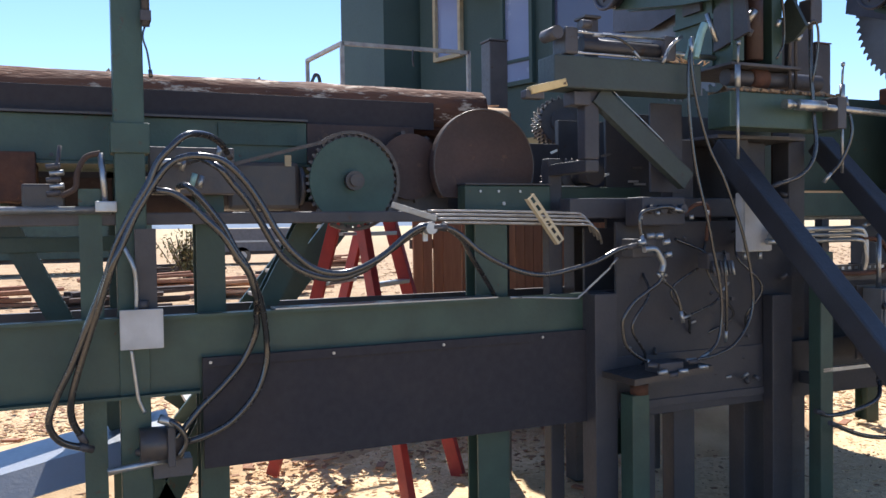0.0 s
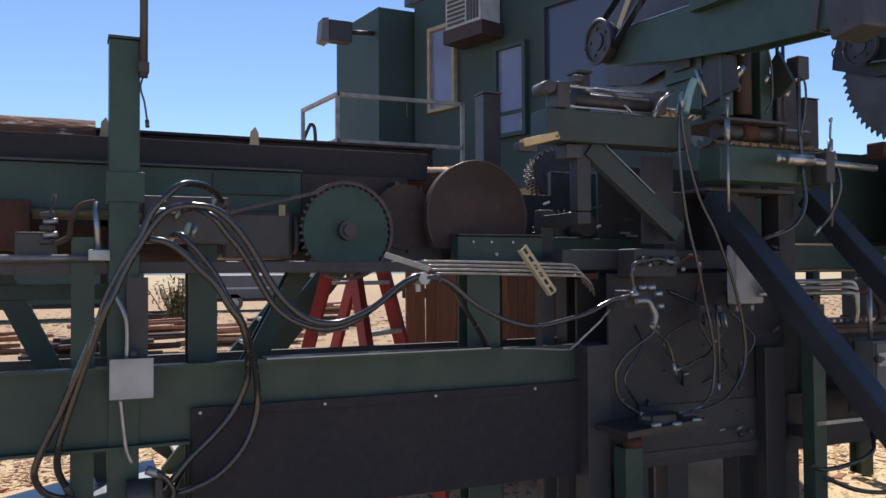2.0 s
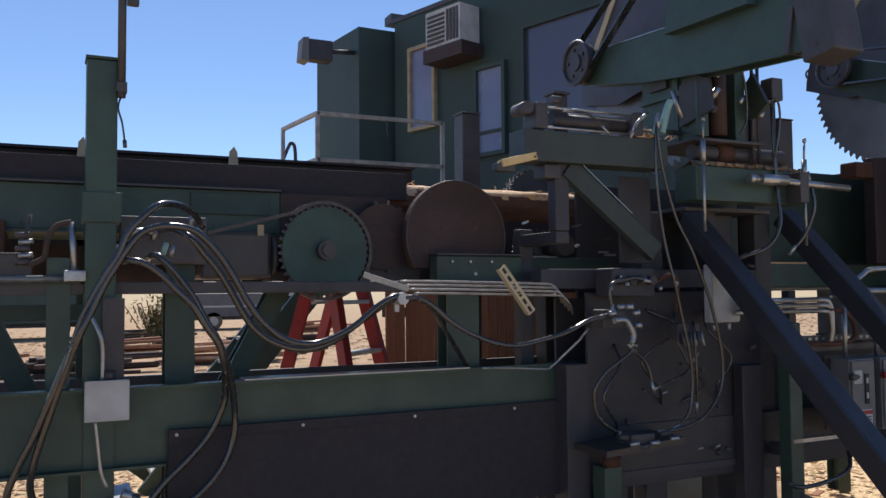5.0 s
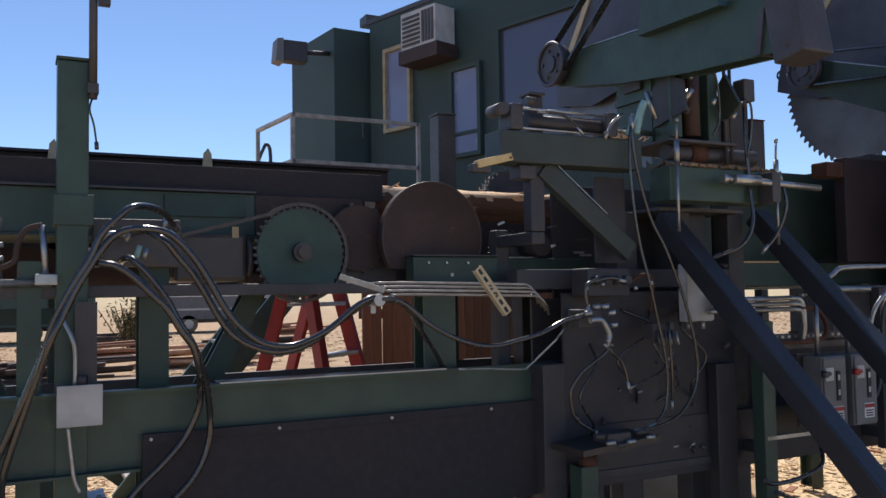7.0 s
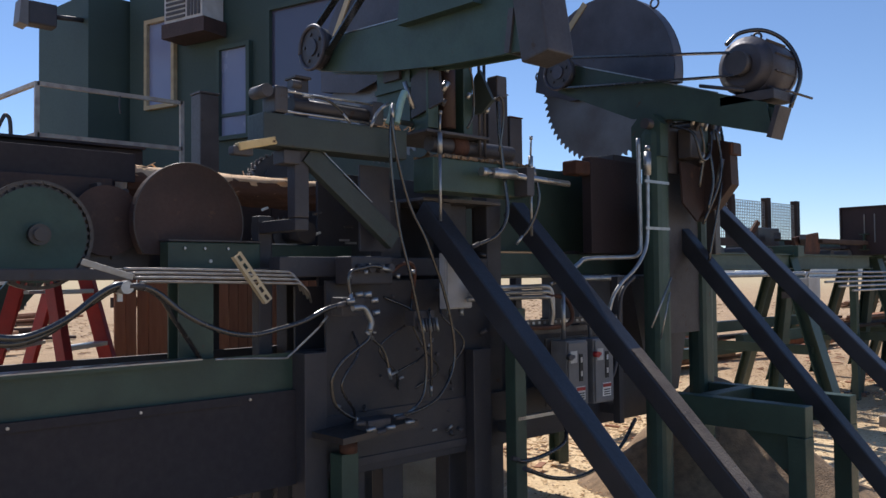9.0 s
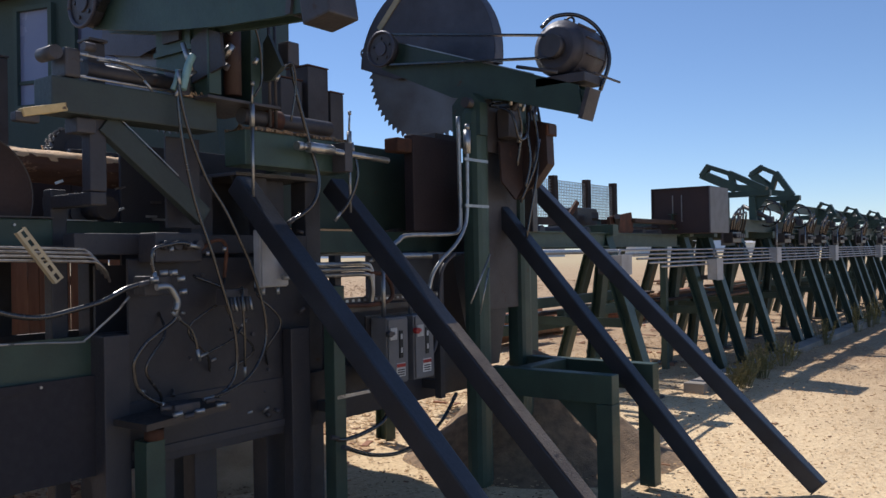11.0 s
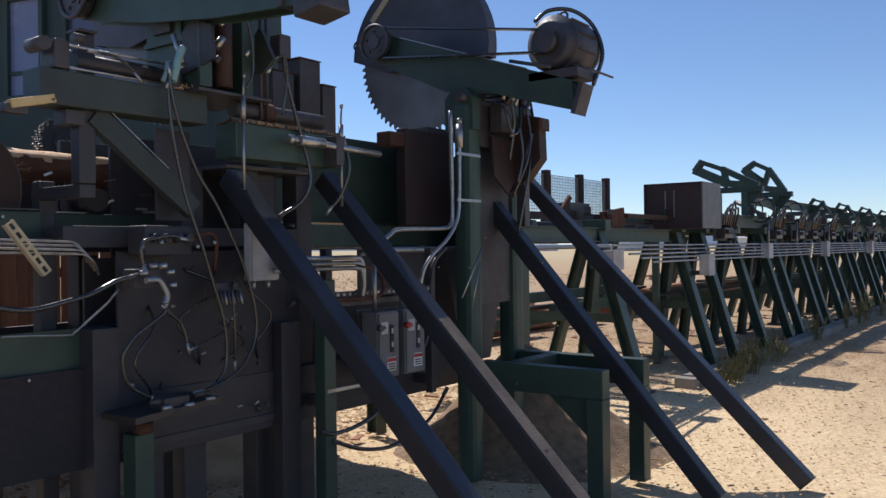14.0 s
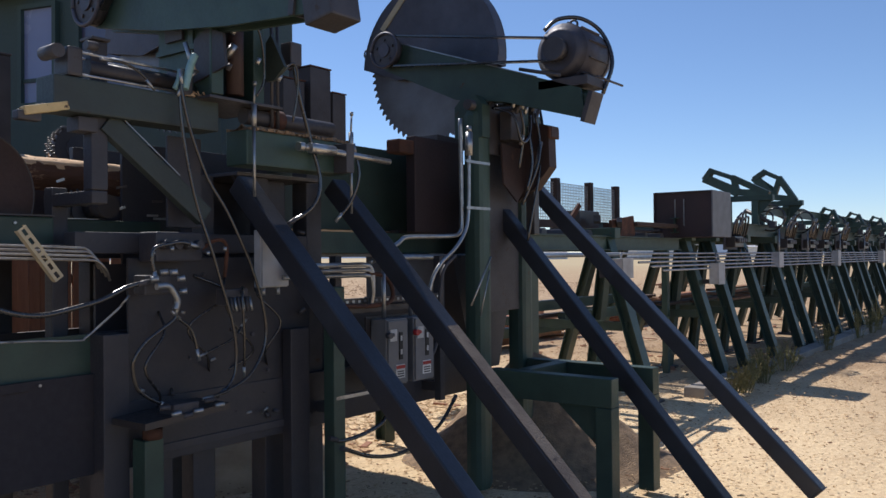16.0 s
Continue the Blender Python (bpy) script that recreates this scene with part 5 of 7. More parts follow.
    for x0, x1, y0, z1 in ((3.9, 4.08, 3.75, 2.8), (4.1, 4.22, 3.75, 2.66), (3.7, 3.88, 3.78, 2.7)):
        q = thing("dark_machine_box", "dark rusty brown steel box on the deck", "box", (x0, y0, 2.3), "deck boxes")
        part("case", box(B(), (x0, y0, 2.28), (x1, y0 + 0.2, z1), 0.006), STEEL, q)
        part("lid", box(B(), (x0 - 0.004, y0 - 0.004, z1 + 0.002), (x1 + 0.004, y0 + 0.204, z1 + 0.01)), RUST, q)
    part("box_shelf", box(B(), (3.66, 3.7, 2.25), (4.26, 3.98, 2.275), 0.004), STEEL, th)
    part("shelf_post", box(B(), (3.75, 3.66, 1.25), (3.85, 3.76, 2.248)), RUST, th)
    return cr, hb


CARRIAGE, BENDS = make_station_a()


# ---- left-hand electrics ----
def make_left_fittings():
    jb = thing("junction_box", "pale grey square junction box bolted to the beam", "electrical box", (0.23, 3.45, 1.12))
    part("case", box(B(), (0.14, 3.44, 1.138), (0.29, 3.5, 1.283), 0.006), WHITEBOX, jb)
    part("lid", box(B(), (0.135, 3.428, 1.133), (0.295, 3.439, 1.288), 0.004), WHITEBOX, jb)
    part("top_hub", cyl(B(), (0.225, 3.47, 1.283), (0.225, 3.47, 1.32), 0.02, 12), STEEL, jb)
    part("conduit", tube(B(), [(0.175, 3.46, 1.138), (0.19, 3.46, 1.0), (0.2, 3.46, 0.93), (0.22, 3.46, 0.88)], 0.008, 8), GALV, jb)
    part("conduit", tube(B(), [(0.2, 3.47, 1.28), (0.2, 3.47, 1.4), (0.19, 3.47, 1.46), (0.16, 3.5, 1.53)], 0.009, 8), GALV, jb)
    part("backing_strip", box(B(), (0.2, 3.5, 1.28), (0.28, 3.53, 1.6)), STEEL, jb)
    ms = thing("antenna_mast", "slim black mast with a dangling cable and lamp bracket", "mast", (0.262, 3.6, 2.3))
    part("tube", cyl(B(), (0.262, 3.52, 2.4), (0.262, 3.52, 3.25), 0.016, 12), STEEL, ms)
    part("clamp", box(B(), (0.242, 3.5, 2.42), (0.282, 3.56, 2.46)), STEEL, ms)
    part("cable", tube(B(), [(0.265, 3.53, 2.42), (0.25, 3.52, 2.36), (0.265, 3.52, 2.3), (0.275, 3.52, 2.23)], 0.004, 6), RUBBER, ms)
    part("plug", cyl(B(), (0.275, 3.52, 2.23), (0.277, 3.52, 2.2), 0.008, 8), RUBBER, ms)
    part("bracket", box(B(), (0.28, 3.5, 2.78), (0.325, 3.54, 2.815), 0.003), STEEL, ms)
    cv = thing("control_valve", "hydraulic control valve with bent tan pipe", "valve", (0.0, 3.6, 1.75))
    part("riser", cyl(B(), (0.1, 3.55, 1.69), (0.085, 3.55, 1.9), 0.012, 10), GALV, cv)
    part("riser_base", box(B(), (0.06, 3.52, 1.667), (0.14, 3.58, 1.71), 0.005), GALV, cv)
    part("bent_pipe", tube(B(), [(0.085, 3.55, 1.9), (0.03, 3.55, 1.88), (-0.0, 3.55, 1.82), (-0.01, 3.55, 1.76), (-0.06, 3.55, 1.73)], 0.011, 8), OLDWOOD, cv)
    part("valve_block", box(B(), (-0.2, 3.6, 1.68), (-0.05, 3.7, 1.78), 0.01), GREASE, cv)
    for i in range(5):
        part("spool", cyl(B(), (-0.11 + 0.012 * (i % 2), 3.58, 1.74 + 0.026 * i), (-0.06 + 0.012 * (i % 2), 3.57, 1.745 + 0.026 * i), 0.011, 8), GALV if i % 2 else STEEL, cv)
    part("stem", cyl(B(), (-0.08, 3.6, 1.78), (-0.06, 3.6, 1.93), 0.008, 8), STEEL, cv)
    part("brown_box", box(B(), (-0.5, 3.9, 1.72), (-0.16, 4.2, 1.93), 0.006), RUST, cv)
    ft = thing("hose_fittings", "cluster of zinc-plated hydraulic fittings on the post", "fittings", (0.45, 3.7, 1.85))
    for i, (x, z) in enumerate(((0.3, 1.83), (0.33, 1.86), (0.4, 1.86), (0.44, 1.8), (0.47, 1.79), (0.55, 1.92), (0.58, 1.88))):
        part("fitting", cyl(B(), (x, 3.66, z - 0.02), (x + 0.015, 3.66, z + 0.03), 0.014, 8), GALV if i % 3 else TEAL, ft)
    part("elbow", tube(B(), [(0.3, 3.64, 1.78), (0.3, 3.62, 1.85), (0.34, 3.62, 1.875), (0.4, 3.63, 1.87)], 0.012, 8), GALV, ft)
    part("block", box(B(), (0.27, 3.655, 1.74), (0.62, 3.7, 1.94), 0.008), GREASE, ft)
    # dark blocks and plates added to keep bright background out of the gaps
    dk = thing("dark_undercarriage", "added dark blocks and plates filling gaps behind the feed drums", "machinery", (1.5, 4.2, 1.7))
    part("block", box(B(), (1.34, 3.92, 1.62), (1.74, 4.3, 1.78), 0.01), BLACKOIL, dk)
    part("block", box(B(), (0.96, 3.9, 1.64), (1.34, 4.1, 1.72), 0.01), BROWNSTEEL, dk)
    part("plate", box(B(), (1.96, 4.5, 1.6), (2.3, 4.53, 2.09), 0.004), BLACKOIL, dk)
    part("plate", box(B(), (2.44, 4.5, 1.6), (2.745, 4.53, 2.09), 0.004), BLACKOIL, dk)
    part("plate", box(B(), (2.301, 4.5, 1.6), (2.439, 4.53, 2.09), 0.004), BLACKOIL, dk)
    part("plate", box(B(), (0.95, 4.5, 1.62), (1.95, 4.53, 1.95), 0.004), BROWNSTEEL, dk)
    mt = thing("drive_gearbox", "dark gearbox and motor hung behind the legs", "gearbox", (0.75, 3.95, 1.75))
    part("case", box(B(), (0.62, 3.85, 1.68), (0.95, 4.2, 1.9), 0.02), GREASE, mt)
    part("end_cover", cyl(B(), (0.95, 3.9, 1.79), (0.97, 3.9, 1.79), 0.09, 20), STEEL, mt)
    part("pale_tag", box(B(), (0.88, 3.84, 1.88), (0.91, 3.85, 1.93)), FRAMEPALE, mt)
    part("bracket", box(B(), (0.6, 4.0, 1.9), (0.98, 4.1, 1.955)), STEEL, mt)
    pm = thing("hydraulic_pump", "grimy hydraulic pump low on the front leg", "pump", (0.25, 3.45, 0.7))
    part("body", cyl(B(), (0.2, 3.5, 0.74), (0.36, 3.5, 0.74), 0.07, 20), GREASE, pm)
    part("flange", box(B(), (0.3, 3.42, 0.66), (0.33, 3.54, 0.82), 0.006), STEEL, pm)
    part("port", cyl(B(), (0.27, 3.42, 0.86), (0.33, 3.42, 0.83), 0.018, 10), GALV, pm)
    part("hose_tail", tube(B(), [(0.27, 3.42, 0.86), (0.33, 3.41, 0.83), (0.37, 3.42, 0.76), (0.34, 3.43, 0.7)], 0.011, 8), RUBBER, pm)
    part("pipe", cyl(B(), (0.08, 3.47, 0.66), (0.3, 3.47, 0.68), 0.014, 10), GALV, pm)
    part("mount", box(B(), (0.251, 3.5, 0.6), (0.4, 3.6, 0.67)), STEEL, pm)
    sc = thing("sheet_chute", "bluish grey bent sheet metal chute lying by the legs", "chute", (-0.3, 4.1, 0.4))
    bm = B()
    prof = [(0.25, 0.62), (0.1, 0.6), (-0.2, 0.55), (-0.6, 0.47), (-1.0, 0.4)]
    prof = [(x + 0.12, z + 0.08) for x, z in prof]
    a = [[bm.verts.new((x, y, z + dz)) for x, z in prof] for y, dz in ((3.85, -0.12), (3.95, -0.02), (4.3, 0.0), (4.31, 0.012), (3.95, -0.008), (3.84, -0.115))]
    for r0, r1 in zip(a, a[1:] + a[:1]):
        for i in range(len(prof) - 1):
            bm.faces.new((r0[i], r0[i + 1], r1[i + 1], r1[i]))
    bmesh.ops.recalc_face_normals(bm, faces=bm.faces)
    part("sheet", bm, GALVSHEET, sc)
    part("support", box(B(), (-0.5, 4.0, 0), (-0.42, 4.08, 0.52)), STEEL, sc)


make_left_fittings()


# ---- between the stations ----
def make_middle():
    for i, x in enumerate((3.88, 4.13)):
        th = thing("disconnect_switch", "grey disconnect switch box with a lever and labels", "switch box", (x, 3.1, 0.83), "disconnect switches")
        part("case", box(B(), (x, 3.12, 0.84), (x + 0.19, 3.24, 1.23), 0.006), GREYBOX, th)
        part("door", box(B(), (x + 0.008, 3.108, 0.85), (x + 0.182, 3.119, 1.22), 0.004), GREYBOX, th)
        part("rating_label", box(B(), (x + 0.02, 3.104, 1.1), (x + 0.08, 3.1075, 1.17)), LABEL, th)
        part("warning_label", box(B(), (x + 0.07, 3.104, 0.88), (x + 0.15, 3.1075, 0.96)), LABEL, th)
        part("label_band", box(B(), (x + 0.07, 3.102, 0.935), (x + 0.15, 3.1035, 0.955)), ORANGE, th)
        for k in range(3):
            part("label_bar", box(B(), (x + 0.08, 3.102, 0.888 + 0.014 * k), (x + 0.14, 3.1035, 0.895 + 0.014 * k)), INK, th)
        part("lever_plate", box(B(), (x + 0.1, 3.102, 0.99), (x + 0.13, 3.1075, 1.15)), INK, th)
        part("lever_mark", box(B(), (x + 0.108, 3.099, 1.1), (x + 0.122, 3.1015, 1.13)), LABEL, th)
        part("lever_mark", box(B(), (x + 0.108, 3.099, 1.02), (x + 0.122, 3.1015, 1.05)), LABEL, th)
        hd = part("lever", cyl(B(), (x - 0.01, 3.08, 1.14), (x + 0.03, 3.09, 1.14), 0.012, 8), RED if i else STEEL, th)
        part("knob", cyl(B(), (x - 0.012, 3.07, 1.14), (x - 0.012, 3.1, 1.14), 0.018, 10), RED if i else STEEL, hd)
        part("riser", cyl(B(), (x + 0.05, 3.18, 1.23), (x + 0.05, 3.18, 1.52), 0.013, 10), GALV, th)
    fr = thing("switch_rack", "slotted steel rack that carries the switch boxes", "rack", (3.95, 3.27, 1.0))
    for z in (1.32, 1.27):
        part("strut", box(B(), (3.55, 3.25, z), (4.6, 3.28, z + 0.035)), GREASE, fr)
    bm = B()
    for i in range(20):
        box(bm, (3.58 + 0.05 * i, 3.245, 1.33), (3.6 + 0.05 * i, 3.2485, 1.345))
    part("slots", bm, GALV, fr, kind="stuff")
    part("back_plate", box(B(), (3.85, 3.25, 0.84), (4.4, 3.262, 1.24)), GREASE, fr)
    part("low_rail", box(B(), (3.55, 3.2, 0.8), (3.9, 3.23, 0.82)), GALV, fr)
    for x in (3.64, 4.62):
        part("upright", box(B(), (x, 3.29, 0.64), (x + 0.05, 3.34, 1.6)), STEEL, fr)
        part("tie", box(B(), (x, 3.341, 0.7), (x + 0.05, 3.45, 0.76)), STEEL, fr)
    cd = thing("conduit_run", "run of galvanised conduit bent along the frame", "conduit", (4.3, 3.2, 1.6))
    for i in range(3):
        z = 1.55 - 0.03 * i
        part("pipe", tube(B(), [(3.2, 3.2 + 0.02 * i, z), (3.6, 3.2 + 0.02 * i, z), (3.78, 3.2, z), (3.84, 3.2, z - 0.02), (3.86, 3.2, z - 0.1), (3.86, 3.22, 1.34 - 0.02 * i)], 0.014, 10), GALV, cd)
    part("pipe", tube(B(), [(3.78, 3.15, 1.56), (3.89, 3.1, 1.634), (3.98, 3.1, 1.68), (4.06, 3.1, 1.711), (4.37, 3.1, 1.72), (4.53, 3.1, 1.727), (4.59, 3.1, 1.75), (4.612, 3.1, 1.82), (4.612, 3.1, 2.18), (4.605, 3.1, 2.49)], 0.014, 10), GALV, cd)
    part("pipe", tube(B(), [(4.65, 3.06, 2.44), (4.644, 3.06, 2.18), (4.632, 3.06, 1.87), (4.59, 3.06, 1.75), (4.49, 3.06, 1.65), (4.37, 3.08, 1.56), (4.3, 3.1, 1.46), (4.27, 3.12, 1.3), (4.26, 3.14, 1.24)], 0.012, 10), GALV, cd)
    part("coupling", cyl(B(), (4.644, 3.06, 2.25), (4.648, 3.06, 2.4), 0.024, 12), GALV, cd)
    part("coupling_cap", cyl(B(), (4.648, 3.06, 2.405), (4.65, 3.06, 2.44), 0.017, 12), GALV, cd)
    for z in (2.2, 1.9):
        part("clip", box(B(), (4.59, 3.04, z), (4.86, 3.05, z + 0.018)), GALV, cd)
    part("flexible", tube(B(), [(4.62, 3.16, 1.6), (4.5, 3.16, 1.52), (4.46, 3.16, 1.4), (4.45, 3.17, 1.15), (4.4, 3.17, 1.0), (4.33, 3.17, 0.96)], 0.013, 10), STEEL, cd)
    part("flexible", tube(B(), [(3.8, 3.2, 1.5), (3.95, 3.19, 1.48), (4.02, 3.19, 1.4), (4.0, 3.19, 1.33), (3.86, 3.2, 1.31), (3.6, 3.2, 1.32)], 0.013, 10), RUST, cd)
    part("long_pipe", cyl(B(), (4.2, 3.45, 1.59), (8.4, 3.75, 1.6), 0.02, 10), GALV, cd)
    part("rod", cyl(B(), (4.57, 3.0, 1.28), (4.8, 3.0, 1.59), 0.006, 8), CHROME, cd)
    part("rod", cyl(B(), (4.7, 3.02, 1.2), (4.8, 3.01, 1.5), 0.005, 8), CHROME, cd)
    hy = thing("pivot_hydraulics", "hoses and bright fittings round the saw pivot", "hydraulics", (5.2, 3.0, 2.5))
    part("valve", box(B(), (5.1, 3.02, 2.4), (5.24, 3.12, 2.6), 0.008), GREASE, hy)
    part("mounting_plate", slab(B(), [(5.005, 2.3), (5.5, 2.3), (5.5, 2.72), (5.34, 2.78), (5.12, 2.73), (5.005, 2.66)], 1, 3.14, 3.16), GREASE, hy, "oily dark plate behind the valves")
    part("guide_post", box(B(), (5.43, 3.04, 1.75), (5.5, 3.11, 2.72), 0.006), GREASE, hy)
    part("bracket", box(B(), (5.27, 3.06, 2.46), (5.4, 3.13, 2.66), 0.01), GREEN, hy, "green painted bracket")
    part("solenoid", cyl(B(), (5.14, 3.0, 2.6), (5.14, 3.0, 2.72), 0.035, 16), STEEL, hy)
    part("solenoid", cyl(B(), (5.23, 3.02, 2.62), (5.23, 3.02, 2.76), 0.028, 16), GALV, hy)
    part("cover_sheet", slab(B(), [(5.1, 2.38), (5.4, 2.36), (5.4, 2.08), (5.3, 1.98), (5.12, 2.1)], 1, 3.1, 3.115), BROWNSTEEL, hy, "brown sheet below the valves")
    for i, (x, z) in enumerate(((5.02, 2.64), (5.07, 2.61), (5.1, 2.66), (5.18, 2.62), (5.28, 2.65), (5.33, 2.6), (5.12, 2.4))):
        part("fitting", cyl(B(), (x, 2.96, z - 0.04), (x + 0.02, 2.95, z + 0.03), 0.013, 8), CHROME if i % 3 == 0 else STEEL, hy)
    for pts in ([(5.03, 3.13, 2.62), (5.03, 2.96, 2.55), (5.08, 2.93, 2.38), (5.2, 2.94, 2.42), (5.26, 2.96, 2.58)], [(5.3, 2.95, 2.6), (5.33, 2.93, 2.4), (5.28, 2.93, 2.2), (5.2, 3.0, 1.95)], [(5.06, 3.13, 2.64), (5.09, 2.97, 2.62), (5.12, 2.94, 2.52), (5.14, 2.95, 2.4), (5.13, 2.98, 2.2)], [(5.48, 3.03, 2.74), (5.46, 2.98, 2.5), (5.42, 2.97, 2.3), (5.36, 2.98, 2.05), (5.3, 3.02, 1.7)], [(5.22, 2.96, 2.5), (5.24, 2.94, 2.25), (5.2, 2.96, 2.05)]):
        part("line", tube(B(), pts, 0.01, 8), RUBBER, hy)
    part("gas_spring", cyl(B(), (5.3, 2.95, 2.2), (5.35, 2.93, 2.4), 0.014, 10), CHROME, hy)
    bx = thing("discharge_hopper", "dim grey sheet hopper behind the switch boxes", "hopper", (4.5, 3.9, 0.9))
    part("case", slab(B(), [(4.68, 1.6), (5.04, 1.6), (5.04, 1.2), (4.96, 0.95), (4.76, 0.95), (4.68, 1.2)], 1, 3.66, 4.0), GREYBOX, bx)
    part("band", box(B(), (4.67, 3.65, 1.26), (5.045, 4.01, 1.31)), STEEL, bx)
    part("hanger", box(B(), (4.8, 3.8, 1.601), (4.87, 3.87, 1.789)), STEEL, bx)


make_middle()


# ---- under and behind the machine ----
def make_ladder():
    th = thing("step_ladder", "red fibreglass step ladder with aluminium treads", "ladder", (1.7, 5.2, 0))
    ft = ((1.708, 4.47, 0), (2.177, 4.806, 0))
    tp = ((1.57, 4.95, 1.86), (1.82, 5.2, 1.86))
    bk = ((1.104, 5.347, 0), (1.473, 5.875, 0))
    for a, b in zip(ft, tp):
        part("front_rail", beam(B(), a, b, 0.05, 0.085, 0.004), ORANGE, th)
    for a, b in zip(bk, tp):
        part("rear_rail", beam(B(), a, (b[0] - 0.06, b[1] + 0.06, b[2] - 0.04), 0.035, 0.08, 0.004), ORANGE, th)
    part("top_cap", beam(B(), (1.52, 4.93, 1.88), (1.84, 5.24, 1.88), 0.2, 0.04, 0.008), ORANGE, th)
    for i in range(1, 6):
        f = i / 6
        a, b = (Vector(ft[k]).lerp(Vector(tp[k]), f) for k in (0, 1))
        part("tread", beam(B(), a, b, 0.08, 0.025, 0.003), ALU, th)
        if i != 3:
            a, b = (Vector(bk[k]).lerp(Vector(tp[k]), f) for k in (0, 1))
            part("rear_bar", beam(B(), a, b, 0.03, 0.02), ALU, th)


make_ladder()


def make_board_wall():
    th = thing("board_screen", "screen of upright reddish-brown sawn boards on the ground", "boards", (3.7, 5.85, 0))
    for z in (0.12, 0.8, 1.42):
        part("rail", box(B(), (2.3, 5.88, z), (5.0, 5.93, z + 0.07)), OLDWOOD, th)
    part("bottom_strip", box(B(), (2.3, 5.79, 1.03), (5.0, 5.8, 1.045)), GALV, th)
    me = bpy.data.meshes.new("board")
    bm = box(B(), (-0.037, -0.012, 0), (0.037, 0.012, 1.76), 0.003)
    bm.to_mesh(me)
    bm.free()
    me.materials.append(LUMBER)
    random.seed(4)
    for i in range(34):
        piece("board", me, th, (2.34 + 0.079 * i, 5.85 + random.uniform(-0.008, 0.008), 0.0), (0, random.uniform(-0.006, 0.006), 0), (1, 1, random.uniform(0.97, 1.02)))


make_board_wall()


def make_stair():
    th = thing("steel_stair", "dark open steel stair up to the cabin landing", "stairs", (1.5, 7.0, 0))
    for y in (6.6, 7.4):
        part("stringer", beam(B(), (0.7, y, 0.1), (2.5, y, 2.3), 0.04, 0.2), GREEN, th)
    me = bpy.data.meshes.new("tread")
    bm = box(B(), (-0.13, -0.38, -0.015), (0.13, 0.38, 0.015))
    bm.to_mesh(me)
    bm.free()
    me.materials.append(RAILPALE)
    for i in range(11):
        piece("tread", me, th, (0.85 + 0.155 * i, 7.0, 0.27 + 0.19 * i))


make_stair()


def make_back_supports():
    th = thing("rear_frame", "dark steel rear frame of the infeed with cross members", "frame", (1, 5, 0))
    for x in (0.2, 2.42, 3.4, 5.7):
        part("post", hbar(B(), (x, 4.72, 0), (x, 4.72, 1.9), 0.12, 0.12, up=(0, 1, 0)), GREEN, th)
    part("top_rail", box(B(), (-4, 4.66, 1.86), (5.0, 4.76, 1.95)), STEEL, th)
    part("pale_sheet", box(B(), (0.98, 5.0, 1.62), (1.1, 5.01, 1.8)), WHITEBOX, th, "small white sheet")
    part("brown_drum", cyl(B(), (0.2, 4.6, 1.75), (0.9, 4.6, 1.75), 0.12, 20), BROWNSTEEL, th)
    part("brown_plate", box(B(), (-1.2, 4.56, 1.66), (0.16, 4.6, 1.86)), BROWNSTEEL, th)


make_back_supports()


def mound(name, label, cx, cy, rx, ry, h, material, seed):
    bm, n, k = B(), 34, 56
    rings = []
    for i in range(n):
        f = i / (n - 1)
        ring = []
        for j in range(k):
            a = 2 * math.pi * j / k
            wob = 1 + 0.18 * noise.noise((math.cos(a) * 1.3, math.sin(a) * 1.3, seed))
            x, y = cx + rx * f * wob * math.cos(a), cy + ry * f * wob * math.sin(a)
            z = h * (0.5 + 0.5 * math.cos(math.pi * f ** 0.85)) * (1 + 0.12 * noise.noise((x * 3, y * 3, seed))) + 0.012 * noise.noise((x * 14, y * 14, seed)) - 0.06 * f
            ring.append(bm.verts.new((x, y, z)))
        rings.append(ring)
    for a, b in zip(rings, rings[1:]):
        for j in range(k):
            bm.faces.new((a[j], b[j], b[(j + 1) % k], a[(j + 1) % k])).smooth = True
    tagged(part(name, bm, material), label, "pile", kind="stuff")


mound("sawdust_pile", "brown sawdust and chip heap under the saw", 6.1, 3.5, 1.3, 1.25, 0.78, PILE, 3)
mound("sawdust_pile", "pale sawdust drift beside the frame", 4.5, 5.2, 1.4, 1.0, 0.3, SAWDUST, 7)
mound("sawdust_pile", "pale sawdust drift beyond the legs", 0.2, 6.2, 2.4, 1.2, 0.22, SAWDUST, 9)


